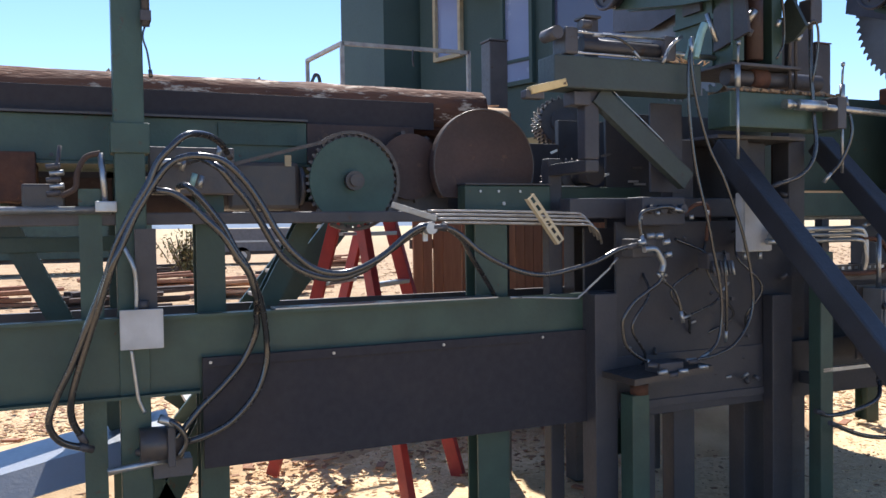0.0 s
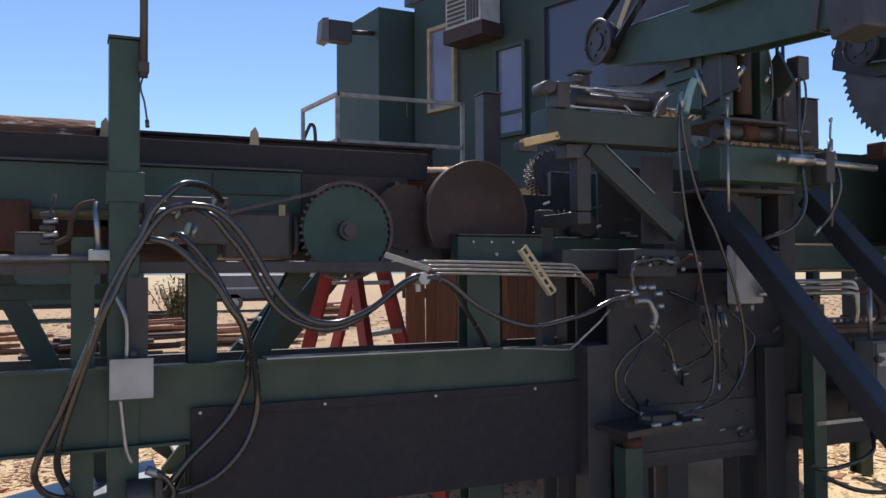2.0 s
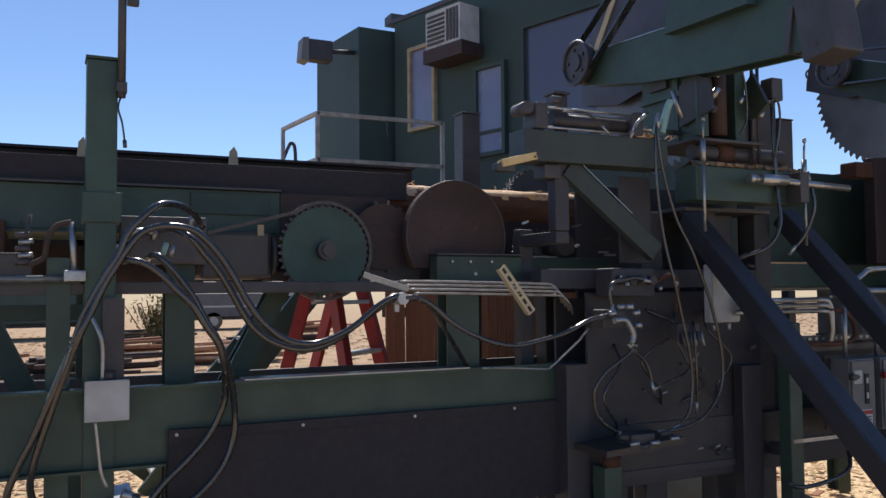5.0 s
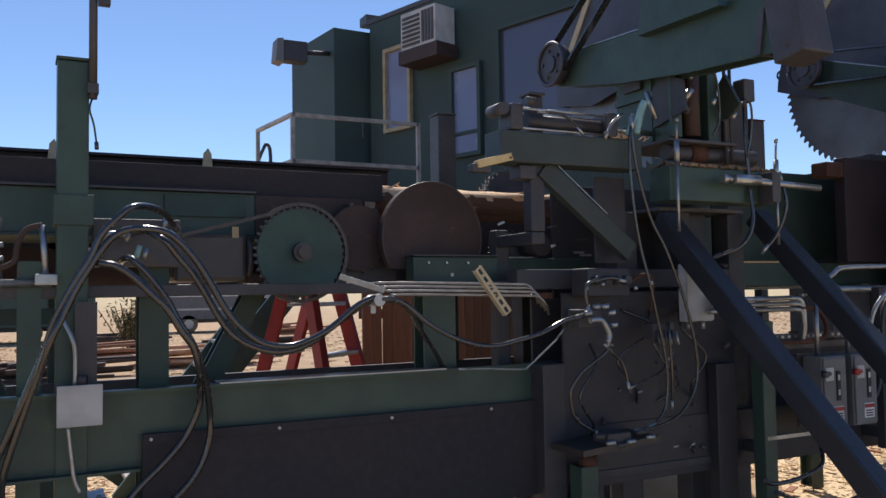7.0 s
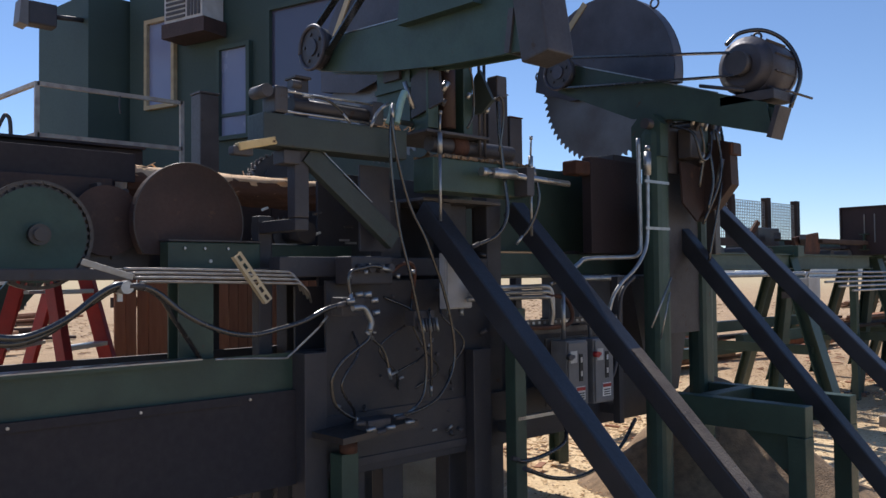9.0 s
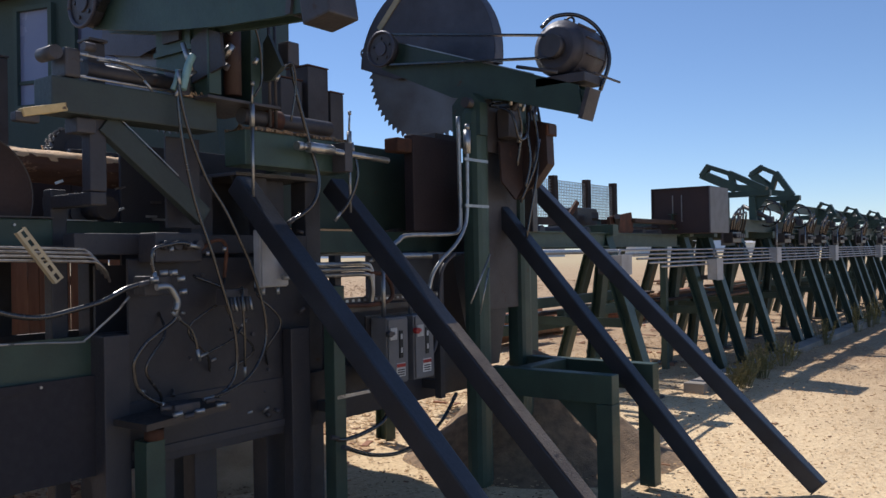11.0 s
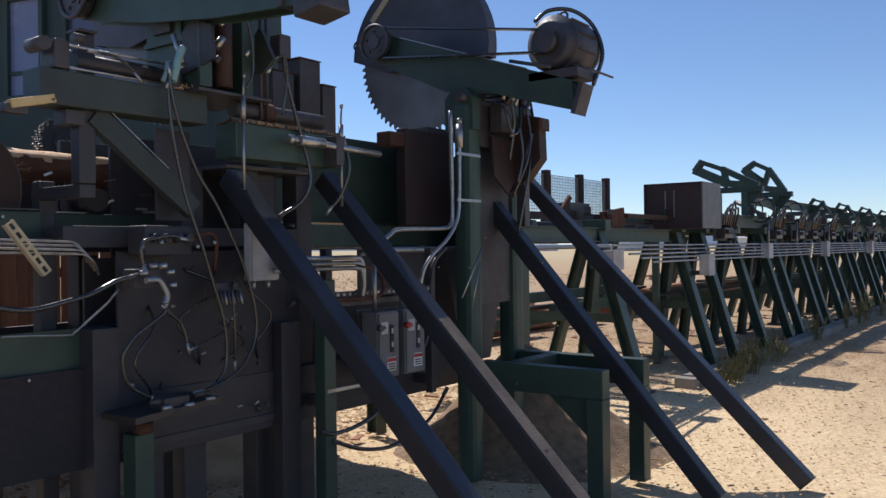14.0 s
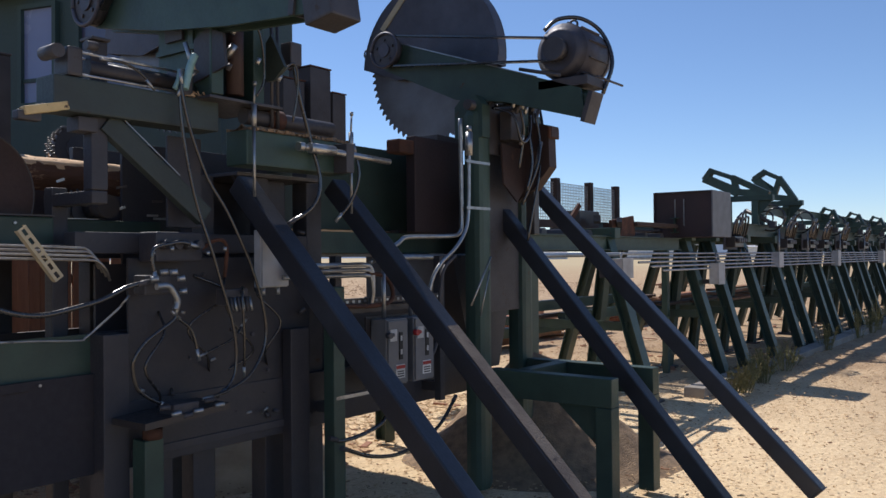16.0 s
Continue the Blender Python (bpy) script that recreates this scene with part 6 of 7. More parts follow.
def scatter(name, label, category, material, n, ylo, ymid, spread, xhi, big, seed):
    """Loose flat chips on the dirt, joined in one mesh."""
    rng = np.random.default_rng(seed)
    verts, faces = [], []
    while len(faces) < n * 5:
        x, y = rng.uniform(-2, xhi), rng.normal(ymid, spread)
        if y < ylo:
            continue
        s = rng.uniform(0.25, 1) * big * (1.8 if rng.random() < 0.04 else 1)
        a, w, h, lift = rng.uniform(0, math.pi), rng.uniform(0.25, 0.6), rng.uniform(0.1, 0.25) * s + 0.002, rng.uniform(-0.2, 0.3) * s
        u, v = Vector((math.cos(a), math.sin(a), 0)) * s, Vector((-math.sin(a), math.cos(a), 0)) * s * w
        k = len(verts)
        base = Vector((x, y, -0.005 + rng.uniform(0, 0.02)))
        for z in (0, h):
            for p, q in ((-1, -1), (1, -1), (1, 1), (-1, 1)):
                verts.append(tuple(base + u * p + v * q + Vector((0, 0, z + lift * (p + 1) / 2))))
        faces += [(k + 4, k + 5, k + 6, k + 7), (k, k + 1, k + 5, k + 4), (k + 1, k + 2, k + 6, k + 5), (k + 2, k + 3, k + 7, k + 6), (k + 3, k, k + 4, k + 7)]
    me = bpy.data.meshes.new(name)
    me.from_pydata(verts, [], faces)
    me.materials.append(material)
    tagged(new(name, me), label, category, kind="stuff")


def make_litter():
    scatter("board_litter", "broken reddish slab pieces lying under the trestles", "wood debris", LUMBER, 450, 4.2, 6.6, 1.6, 22, 0.08, 11)
    scatter("crumb_litter", "dark brown bark crumbs trodden into the dirt", "bark", CHIPS, 2500, 0.4, 2.6, 1.3, 16, 0.01, 12)
    scatter("wood_litter", "scattered pale wood chips and splinters on the dirt", "wood chips", SAWDUST, 22000, 0.6, 4.2, 2.3, 15, 0.013, 1)
    scatter("bark_litter", "scattered brown bark pieces on the dirt", "bark", CHIPS, 4000, 0.8, 5.0, 2.2, 18, 0.018, 2)
    scatter("yard_litter", "broken slabs and bark strewn over the yard", "wood debris", CHIPS, 2500, 13, 26, 6, 45, 0.07, 3)
    scatter("yard_litter", "pale broken boards strewn over the yard", "wood debris", SAWDUST, 2500, 14, 27, 5, 45, 0.08, 4)
    scatter("shaving_litter", "thick mat of pale shavings and splinters under the machine", "shavings", SAWDUST, 8000, 4.6, 6.6, 1.5, 8, 0.03, 5)
    scatter("shaving_litter", "brown bark shreds mixed into the shavings", "bark shreds", CHIPS, 4000, 4.6, 6.6, 1.5, 6, 0.03, 6)


make_litter()


# ---- along the outfeed ----
def make_control_box():
    th = thing("control_cabinet", "dark brown steel control cabinet with a grey end", "cabinet", (11.1, 4.0, 1.8))
    x0, x1, y0, y1, z0, z1 = 10.8, 11.5, 3.6, 4.4, 1.82, 2.42
    part("end_panel", box(B(), (x0, y0, z0), (x1, y0 + 0.02, z1), 0.004), GREYBOX, th, "grey end panel")
    part("far_panel", box(B(), (x0, y1 - 0.02, z0), (x1, y1, z1), 0.004), MAROON, th)
    part("top_panel", box(B(), (x0, y0 + 0.021, z1 - 0.02), (x1, y1 - 0.021, z1)), MAROON, th)
    part("floor_panel", box(B(), (x0, y0 + 0.021, z0), (x1, y1 - 0.021, z0 + 0.02)), MAROON, th)
    part("back_panel", box(B(), (x0 + 0.02, y0 + 0.021, z0 + 0.021), (x0 + 0.04, y1 - 0.021, z1 - 0.021)), MAROON, th)
    for y in (3.98, 4.1):
        part("bright_strip", box(B(), (x0 + 0.008, y, z0 + 0.15), (x0 + 0.019, y + 0.012, z1 - 0.1)), GALV, th)
    for y in (4.3,):
        part("leg", box(B(), (x0 + 0.2, y, 0.0), (x0 + 0.28, y + 0.08, z0)), GREEN, th)
    part("plank", box(B(), (9.5, 4.05, 1.94), (10.78, 4.2, 1.99), 0.006), OLDWOOD, th)


make_control_box()


def make_flipper(x, raised):
    th = thing("log_kicker", "green steel log kicker arm standing above the outfeed", "kicker", (x, 4.1, 2.0), "log kickers")
    low, tip, elbow, heel, base, top = {
        0: ((4.225, 2.41), (4.133, 2.54), (3.955, 2.48), (4.1, 2.3), (3.86, 2.28), 2.25),
        1: ((5.03, 2.91), (4.93, 3.04), (4.55, 2.89), (4.5, 2.65), (4.0, 2.6), 2.53),
        2: ((4.75, 3.03), (4.58, 3.14), (4.31, 3.0), (4.42, 2.66), (4.05, 2.6), 2.53)}[raised]
    low, tip, elbow, heel, base = (Vector((x, *q)) for q in (low, tip, elbow, heel, base))
    k = 0.55 if raised == 0 else 1
    for n, (a, b, w) in enumerate(((low, tip, 0.09), (tip, elbow, 0.075), (elbow, base, 0.1), (low, heel, 0.15), (heel, base, 0.11), (elbow, heel, 0.09))):
        d = (b - a).normalized() * 0.03
        part("bar", beam(B(), a - d, b + d, 0.15 - 0.008 * n, w * k, 0.003), GREEN, th)
    part("web_plate", slab(B(), [(low.y, low.z), (low.y * 0.7 + tip.y * 0.3, low.z * 0.7 + tip.z * 0.3), (elbow.y * 0.45 + heel.y * 0.55, elbow.z * 0.45 + heel.z * 0.55), (heel.y, heel.z)], 0, x - 0.012, x + 0.012), GREEN, th)
    part("post", box(B(), (x - 0.05, 4.14, 2.055), (x + 0.05, 4.25, top - 0.045), 0.004), GREEN, th)
    part("rear_post", box(B(), (x - 0.05, 4.6, 1.93), (x + 0.05, 4.7, top - 0.045), 0.004), GREEN, th)
    part("arm", box(B(), (x - 0.06, 3.9, top - 0.044), (x + 0.06, 4.75, top + 0.05), 0.004), GREEN, th)
    part("gusset", slab(B(), [(4.14, top - 0.045), (3.92, top - 0.045), (4.139, top - 0.3)], 0, x - 0.01, x + 0.01), GREEN, th)
    part("cylinder", cyl(B(), (x + 0.12, 3.95, 2.1), (x + 0.12, 4.4, 2.34), 0.035, 12), GREASE, th)
    part("clevis", box(B(), (x + 0.06, 3.9, 2.03), (x + 0.18, 4.0, 2.14)), STEEL, th)
    for k, r in enumerate((0.16, 0.22, 0.12)):
        part("hose_loop", tube(B(), [(x + 0.1 + 0.07 * k, 3.9 + 0.1 * k + r * math.cos(a * 0.42), 2.2 + r * math.sin(a * 0.42)) for a in range(0, 15)], 0.014, 6, 3), RUBBER, th)
    part("drop_pipe", cyl(B(), (x + 0.3, 3.9, 1.4), (x + 0.3, 3.9, 2.1), 0.012, 8), GALV, th)
    return th


make_flipper(14.6, 1)
make_flipper(16.5, 2)
K = make_flipper(19.2, 0)
for x in (21.8, 24.6, 27.6, 31, 35, 39.5):
    copy_thing(K, pose(x, 4.1, 2.0))


def make_valve_cluster(x):
    th = thing("valve_cluster", "dark hydraulic valve block with looping hoses under the outfeed beam", "hydraulic valve", (x, 4.0, 1.9), "valve blocks on the outfeed")
    part("block", box(B(), (x - 0.2, 3.9, 1.7), (x + 0.2, 4.03, 1.86), 0.01), GREASE, th)
    part("mount_plate", box(B(), (x - 0.3, 4.031, 1.66), (x + 0.3, 4.048, 1.96), 0.004), STEEL, th)
    for k in range(4):
        part("solenoid", cyl(B(), (x - 0.15 + 0.1 * k, 3.84, 1.8), (x - 0.15 + 0.1 * k, 3.899, 1.8), 0.035, 12), BLACKOIL, th)
        part("hose", tube(B(), [(x - 0.15 + 0.1 * k, 3.95, 1.861), (x - 0.2 + 0.12 * k, 3.9, 2.05 + 0.04 * (k % 2)), (x - 0.05 + 0.14 * k, 3.88, 2.16 + 0.05 * (k % 3)), (x + 0.2 + 0.12 * k, 3.95, 2.02), (x + 0.28 + 0.12 * k, 4.02, 1.86)], 0.016, 6, 4), RUBBER, th)
    part("drop_hose", tube(B(), [(x + 0.1, 3.93, 1.7), (x + 0.14, 3.86, 1.5), (x + 0.3, 3.84, 1.42), (x + 0.5, 3.9, 1.55), (x + 0.55, 4.0, 1.7)], 0.014, 6, 4), RUBBER, th)
    return th


V = make_valve_cluster(12.8)
for x in (15.6, 17.2, 18.3, 20.0, 22.4, 25.2, 28.4):
    copy_thing(V, pose(x, 4.0, 1.9))


def make_mesh_fence():
    th = thing("wire_mesh_guard", "wire mesh guard panels between rusty posts beside the line", "mesh guard", (11, 5.6, 1.9))
    xs = (9.2, 10.3, 11.29, 12.18)
    for x in xs:
        part("post", box(B(), (x - 0.05, 5.552, 1.66), (x + 0.05, 5.65, 2.66), 0.004), OLDWOOD, th)
    for a, b in zip(xs, xs[1:]):
        bm = B()
        n = int((b - a) / 0.045)
        for i in range(n + 1):
            x = a + (b - a) * i / n
            beam(bm, (x, 5.6, 2.08), (x, 5.6, 2.6), 0.008, 0.008)
        for i in range(14):
            z = 2.08 + 0.04 * i
            beam(bm, (a, 5.604, z), (b, 5.604, z), 0.008, 0.008)
        part("mesh", bm, GALV, th, "galvanised wire mesh", kind="stuff")


make_mesh_fence()


def make_small_boxes():
    for x, y, z, h in ((8.1, 3.6, 1.36, 0.2), (11.2, 3.68, 1.2, 0.28), (14.2, 3.72, 1.38, 0.24), (18.4, 3.72, 1.35, 0.3), (23.4, 3.72, 1.35, 0.3)):
        th = thing("small_junction_box", "small pale grey junction box on the pipe run", "electrical box", (x, y, z), "junction boxes along the pipes")
        part("case", box(B(), (x, y, z), (x + 0.24, y + 0.12, z + h), 0.006), WHITEBOX, th)
        part("lid", box(B(), (x - 0.006, y - 0.012, z - 0.005), (x + 0.246, y - 0.001, z + h + 0.005), 0.003), WHITEBOX, th)
        part("stub", cyl(B(), (x + 0.1, y + 0.06, z + h), (x + 0.1, y + 0.06, 1.62), 0.012, 8), GALV, th)
        part("hanger", box(B(), (x + 0.08, y + 0.121, z), (x + 0.14, y + 0.3, z + 0.06)), STEEL, th)


make_small_boxes()


def make_shroud():
    th = thing("end_machinery", "tangle of dark rusty brackets at the line's near end", "machinery", (8.3, 4.4, 1.9))
    random.seed(77)
    part("rusty_plate", slab(B(), [(8.9, 1.99), (9.5, 2.06), (9.55, 1.85), (9.4, 1.72), (9.0, 1.7)], 1, 4.1, 4.13), RUST, th)
    part("dark_box", box(B(), (8.9, 4.5, 1.82), (9.4, 4.9, 2.12), 0.01), GREASE, th)
    part("frame_bar", beam(B(), (6.3, 4.5, 1.92), (8.6, 4.5, 1.95), 0.08, 0.08), OLDWOOD, th)
    for i in range(16):
        a = Vector((random.uniform(8.3, 9.8), random.uniform(4.1, 4.9), random.uniform(1.83, 2.05)))
        part("bracket", beam(B(), a, a + Vector((random.uniform(-0.3, 0.3), random.uniform(-0.15, 0.15), random.uniform(-0.12, 0.2))), random.uniform(0.03, 0.08), random.uniform(0.03, 0.08)), random.choice((RUST, STEEL, GREEN)), th)
    part("leg", hbar(B(), (7.0, 4.05, 0), (7.0, 4.05, 1.65), 0.14, 0.14), GREEN, th)
    part("leg", hbar(B(), (7.9, 4.6, 0), (7.9, 4.6, 1.7), 0.1, 0.1), STEEL, th)
    part("log_piece", cyl(B(), (6.6, 5.0, 2.015), (7.3, 5.0, 2.015), 0.14, 20), BARK, th, "short log on the line")
    part("log_face", cyl(B(), (6.585, 5.0, 2.015), (6.599, 5.0, 2.015), 0.13, 20), LOGEND, th)


make_shroud()


def make_slabs():
    rng = np.random.default_rng(5)
    for i in range(22):
        x0 = float(rng.choice([8.8, 11.15, 12.1, 13.55, 15.05]))
        y, k = rng.uniform(4.3, 5.4), rng.uniform(-0.12, 0.12)
        z = 0.875 + 0.045 * (i // 8)
        th = thing("slab_board", "rough reddish slab board lying on the cross ties", "board", (x0 + 0.6, y, z), "slab boards on the ties")
        part("board", beam(B(), (x0 - 0.1, y, z), (x0 + rng.uniform(1.2, 2.1), y + k, z + 0.004), rng.uniform(0.1, 0.2), 0.035, 0.004), (LUMBER, CHIPS, OLDWOOD)[i % 3], th)


make_slabs()


def make_kerb():
    th = thing("kerb", "low worn concrete kerb under the trestles", "kerb", (26, 3.5, 0), kind="structure")
    me = bpy.data.meshes.new("kerb_block")
    bm = box(B(), (-0.99, -0.12, -0.05), (0.99, 0.12, 0.1), 0.012)
    bm.to_mesh(me)
    bm.free()
    me.materials.append(CONCRETE)
    random.seed(8)
    for i in range(18):
        piece("kerb_block", me, th, (10.4 + 2 * i, 3.36 + random.uniform(-0.015, 0.015), random.uniform(-0.03, 0.0)), (0, 0, random.uniform(-0.006, 0.006)))


make_kerb()


def make_weed(x, y, h, seed):
    th = thing("weed_clump", "dusty green weed clump growing against the kerb", "weed", (x, y, 0), "weeds along the kerb")
    random.seed(seed)
    stems, leaves = B(), B()
    for i in range(26):
        a, r = random.uniform(0, 6.28), random.uniform(0.02, 0.22)
        tip = Vector((x + r * 1.6 * math.cos(a), y + r * math.sin(a), h * random.uniform(0.45, 1)))
        base = Vector((x + r * 0.4 * math.cos(a), y + r * 0.4 * math.sin(a), -0.01))
        beam(stems, base, tip, 0.005, 0.005)
        for k in range(12):
            f = random.uniform(0.25, 1)
            c = base.lerp(tip, f)
            d = Vector((random.uniform(-1, 1), random.uniform(-1, 1), random.uniform(-0.2, 1))).normalized() * random.uniform(0.02, 0.05)
            s = d.cross(Vector((random.random(), random.random(), 1))).normalized() * 0.008
            v = [leaves.verts.new(q) for q in (c, c + d * 0.5 + s, c + d, c + d * 0.5 - s)]
            leaves.faces.new(v)
    part("woody_stem", stems, WEED, th, kind="stuff")
    part("foliage", leaves, WEED, th, kind="stuff")


for i, (x, y, h) in enumerate(((9.75, 3.05, 0.26), (10.0, 2.98, 0.34), (10.35, 3.1, 0.3), (10.9, 3.02, 0.42), (11.2, 3.2, 0.3), (11.75, 3.22, 0.36), (12.15, 3.1, 0.4), (15.2, 3.25, 0.45), (12.9, 3.2, 0.25), (17.6, 3.2, 0.6), (18.8, 3.2, 0.5), (19.6, 3.2, 0.7), (21, 3.15, 0.5), (23, 3.15, 0.6), (10.6, 3.25, 0.2), (26, 3.1, 0.7), (29, 3.1, 0.7))):
    make_weed(x, y, h, 300 + i)


# ---- far yard ----
def make_yard():
    random.seed(12)
    for i, (x, y, n, m) in enumerate(((-4, 27, 14, LUMBER), (0.5, 18, 12, OLDWOOD), (3.5, 20, 14, SLABPINK), (-2.5, 20, 12, LUMBER), (5.6, 24, 12, OLDWOOD), (1.2, 23, 12, LUMBER), (2.5, 30, 10, OLDWOOD), (9, 33, 12, LUMBER), (24, 17, 9, CHIPS), (15, 12, 7, CHIPS), (32, 24, 12, LUMBER), (40, 16, 8, CHIPS), (11.5, 8.2, 14, LUMBER), (14.5, 8.6, 12, SLABPINK), (18, 8.4, 10, LUMBER), (-9, 24, 10, CHIPS))):
        th = thing("lumber_heap", "heap of reddish boards and slabs in the yard", "wood pile", (x, y, 0), "wood heaps in the yard")
        for k in range(n):
            z = 0.05 + 0.09 * (k // 3)
            a = Vector((x + random.uniform(-1.4, -0.4), y + random.uniform(-0.5, 0.5), z))
            part("slab", beam(B(), a, a + Vector((random.uniform(1.2, 3.0), random.uniform(-0.4, 0.4), random.uniform(-0.03, 0.12))), random.uniform(0.15, 0.3), 0.07), m, th)
    for x, y, w, h, m, lab in ((-1.0, 34, 7.0, 1.7, GREEN, "green flat-sided trailer"), (8.0, 38, 5, 1.0, GREYBOX, "grey low-sided trailer"), (-12, 36, 6, 1.8, RUST, "brown box trailer")):
        th = thing("parked_trailer", lab + " parked across the yard", "trailer", (x, y, 0), "trailers in the yard")
        part("body", box(B(), (x - w / 2, y - 1.1, 0.55), (x + w / 2, y + 1.1, 0.55 + h), 0.02), m, th)
        part("rail", box(B(), (x - w / 2, y - 1.13, 0.95), (x + w / 2, y - 1.105, 1.03)), GALV, th)
        part("chassis", box(B(), (x - w / 2, y - 0.8, 0.4), (x + w / 2, y + 0.8, 0.545)), STEEL, th)
        for dx in (-w * 0.3, w * 0.2, w * 0.34):
            wh = part("wheel", cyl(B(), (x + dx, y - 1.1, 0.36), (x + dx, y - 0.85, 0.36), 0.38, 20), RUBBER, th)
            part("rim", cyl(B(), (x + dx, y - 1.115, 0.36), (x + dx, y - 1.101, 0.36), 0.2, 16), GALV, wh)
    for x, y, w, h in ((300, 130, 40, 9), (420, 120, 60, 8), (360, 210, 30, 7), (150, 320, 36, 8), (520, 200, 60, 10)):
        th = thing("distant_shed", "pale distant farm shed with a low roof", "shed", (x, y, 0), "sheds on the horizon")
        part("wall", box(B(), (x - w / 2, y - 6, 0), (x + w / 2, y + 6, h * 0.6)), SHEDWHITE, th)
        part("roof", slab(B(), [(x - w / 2 - 1, h * 0.6 + 0.05), (x + w / 2 + 1, h * 0.6 + 0.05), (x, h)], 1, y - 6.5, y + 6.5), WHITEBOX, th)
    make_bush(3.0, 26, 1.5, 5)
    make_bush(-6, 29, 1.2, 6)
    for i in range(6):
        make_bush(18 + 5 * i, 40 + 3 * (i % 2), 1.1, 20 + i)


def make_bush(x, y, h, seed):
    th = thing("sage_bush", "grey-green dry bush in the yard", "bush", (x, y, 0), "bushes in the yard")
    random.seed(seed)
    stems, leaves = B(), B()
    for i in range(40):
        a, r = random.uniform(0, 6.28), random.uniform(0, 0.7) * h
        tip = Vector((x + r * math.cos(a), y + r * math.sin(a), h * random.uniform(0.4, 1)))
        beam(stems, (x + 0.2 * r * math.cos(a), y + 0.2 * r * math.sin(a), 0), tip, 0.02, 0.02)
        for k in range(26):
            c = Vector((x, y, 0)).lerp(tip, random.uniform(0.3, 1)) + Vector([random.gauss(0, 0.08 * h) for _ in range(3)])
            d = Vector([random.uniform(-1, 1) for _ in range(3)]).normalized() * 0.09
            s = d.cross(Vector((0.3, 0.2, 1))).normalized() * 0.03
            leaves.faces.new([leaves.verts.new(q) for q in (c, c + d + s, c + d * 2, c + d - s)])
    part("woody_stem", stems, OLDWOOD, th, kind="stuff")
    part("foliage", leaves, WEED, th, kind="stuff")


make_yard()


# ---- chips thrown by the saw ----
def make_chips():
    me = bpy.data.meshes.new("flying_chip")
    bm = beam(B(), (-0.006, 0, 0), (0.006, 0.002, 0.002), 0.007, 0.003)
    bm.to_mesh(me)
    bm.free()
    me.materials.append(SAWDUST)
    first = tagged(new("flying_chip", me), "pale sawdust chip thrown off the saw blade", "wood chip", "flying sawdust chips")
    return [first] + [copy_thing(first, pose(5.3, 3.7, 1.83)) for _ in range(69)]


CHIP_SET = make_chips()


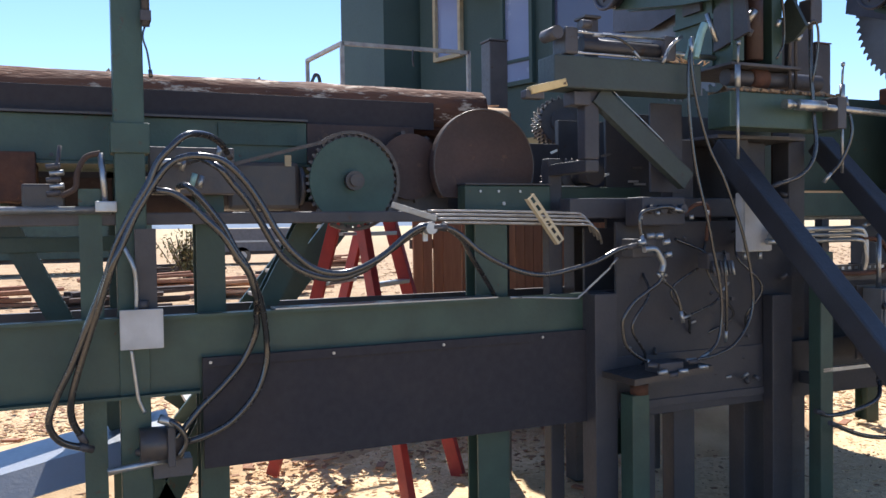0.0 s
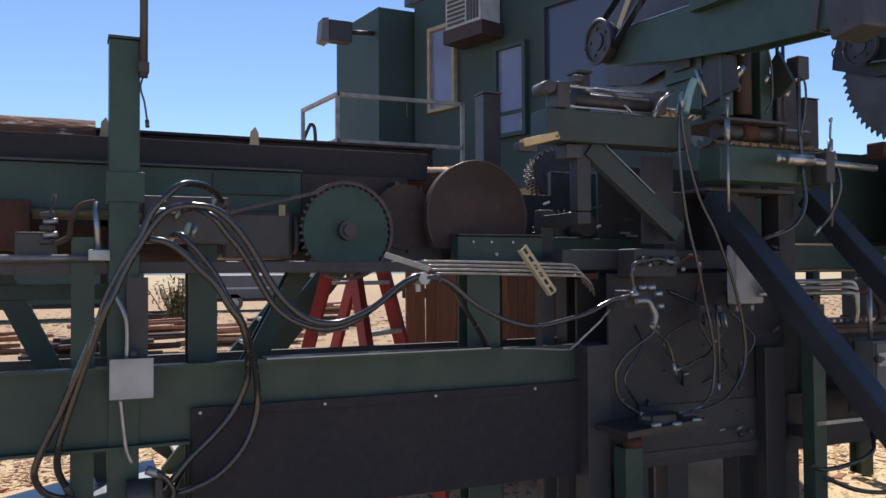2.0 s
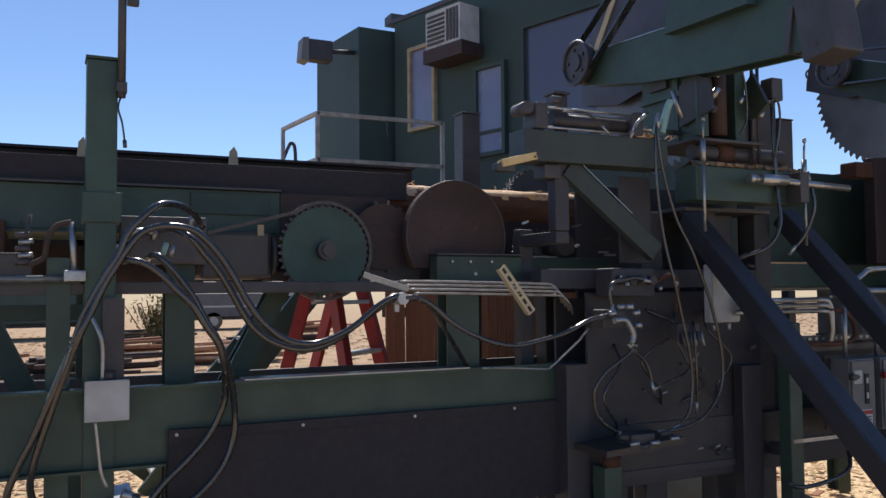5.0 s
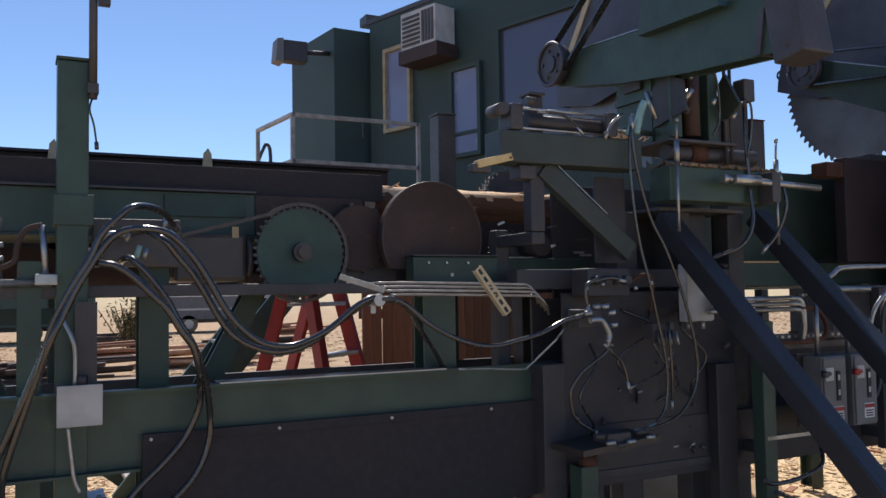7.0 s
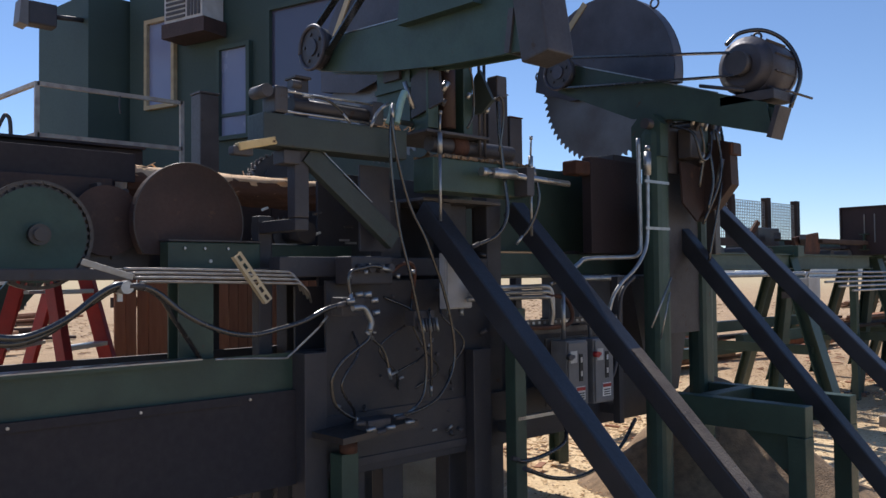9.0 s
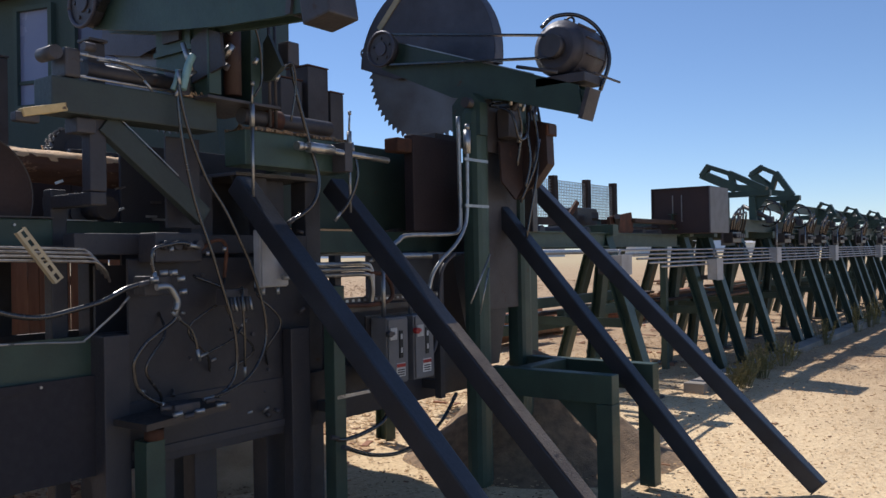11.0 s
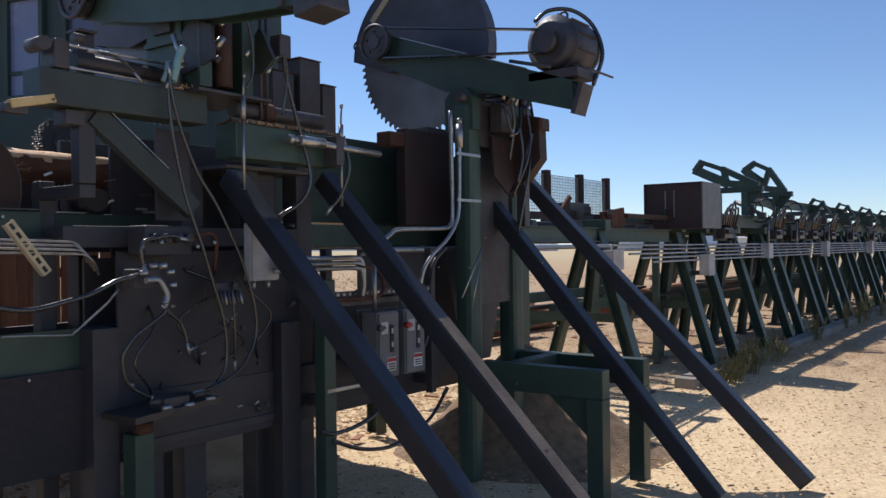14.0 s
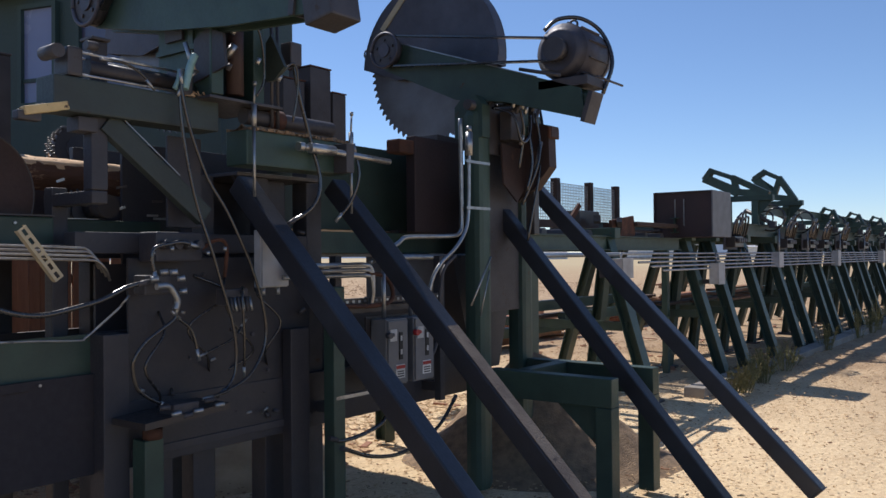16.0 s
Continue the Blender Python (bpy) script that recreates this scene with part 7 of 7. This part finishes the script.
def motions():
    def swing(base, rest, full):
        rows = ((0, 0), (10.6, 0), (11.6, 0), (12.3, 0.54), (12.4, 0.71), (12.5, 0.85), (12.6, 0.96), (12.7, 1), (12.8, 1), (12.9, 0.97), (13.0, 0.91), (13.1, 0.8), (13.2, 0.65), (13.3, 0.45), (13.5, 0.21), (13.65, 0.03), (13.8, 0), (16, 0))
        return [(t, pose(base, 3.1, 2.62, rest + f * (full - rest))) for t, f in rows]
    walk(SAW_B, swing(4.9, 0, -34.5))
    slide = ((0, 0.0), (8.6, 0.0), (8.8, -0.01), (9.0, -0.05), (9.25, -0.1), (9.5, -0.147), (9.75, -0.19), (10.0, -0.222), (10.3, -0.23), (16, -0.23))
    arm = swing(0, -9.5, -32)
    walk(SAW_A, [(t, pose(2.815 + d, 3.09, 2.5995, -9.5)) for t, d in slide[:-1]] + [(t, Matrix.Translation((2.585, -0.01, -0.0205)) @ m) for t, m in arm if t > 10.4])
    x, y, z = CARRIAGE.location
    walk(CARRIAGE, [(t, pose(x + d, y, z)) for t, d in slide])
    x, y, z = BENDS.location
    walk(BENDS, [(t, pose(x + 0.68 * d, y, z)) for t, d in slide])
    for reach, line, foot, head in SLUNG:
        lean = math.degrees(math.atan2(reach, head[2] - foot[2]))
        walk(line, [(t, pose(*foot) @ pose(0, 0, 0, 0, lean * d / -0.23) @ Matrix.Translation(Vector(head) - Vector(foot))) for t, d in slide])
    for blade, centre in BLADES:
        walk(blade, [(0.2 * i, pose(*centre, -80 * i)) for i in range(81)])
    x, y, z = LOG.location
    walk(LOG, [(t, pose(x + dx, y, z + dz)) for t, dx, dz in ((0, 0.34, 0.06), (0.1, 0.16, 0), (0.2, 0.14, 0), (3.3, 0.14, 0), (3.8, 0.28, 0), (4.8, 1.0, 0), (5.3, 1.11, 0), (6.0, 1.11, 0), (7.0, 1.13, 0), (9.0, 1.13, 0), (9.5, 1.13, -0.015), (10.2, 1.13, -0.015), (11.5, 1.18, -0.02), (12.5, 1.13, -0.035), (13.2, 1.19, -0.06), (16, 1.19, -0.065))])
    x, y, z = TAIL.location
    walk(TAIL, [(t, pose(x + dx, y, z)) for t, dx in ((0, 1.95), (0.1, 0.3), (0.2, 0.04), (0.3, 0.0), (3.0, 0.0), (3.2, -0.02), (4.5, -1.2), (5.3, -1.4), (16, -1.4))])

    rng = np.random.default_rng(33)
    for i, chip in enumerate(CHIP_SET):
        x, y, z = rng.uniform(5.28, 5.4), rng.uniform(3.6, 3.9), 1.82
        t0, air = 12.35 + 2.6 * i / 70 + rng.uniform(0, 0.1), rng.uniform(0.75, 1.05)
        ex, ey = rng.uniform(3.9, 5.3), rng.uniform(1.7, 2.95)
        peak = rng.uniform(0.3, 0.8)
        rows = [(0, pose(x, y, z))]
        for k in range(9):
            f = k / 8
            rows.append((t0 + air * f, pose(x + (ex - x) * f, y + (ey - y) * f, z * (1 - f) + 4 * peak * f * (1 - f) + 0.012 * f, 70 * k, 40 * k, 30 * k)))
        rows.append((16, pose(ex, ey, 0.012, 560, 320, 240)))
        walk(chip, rows)


motions()
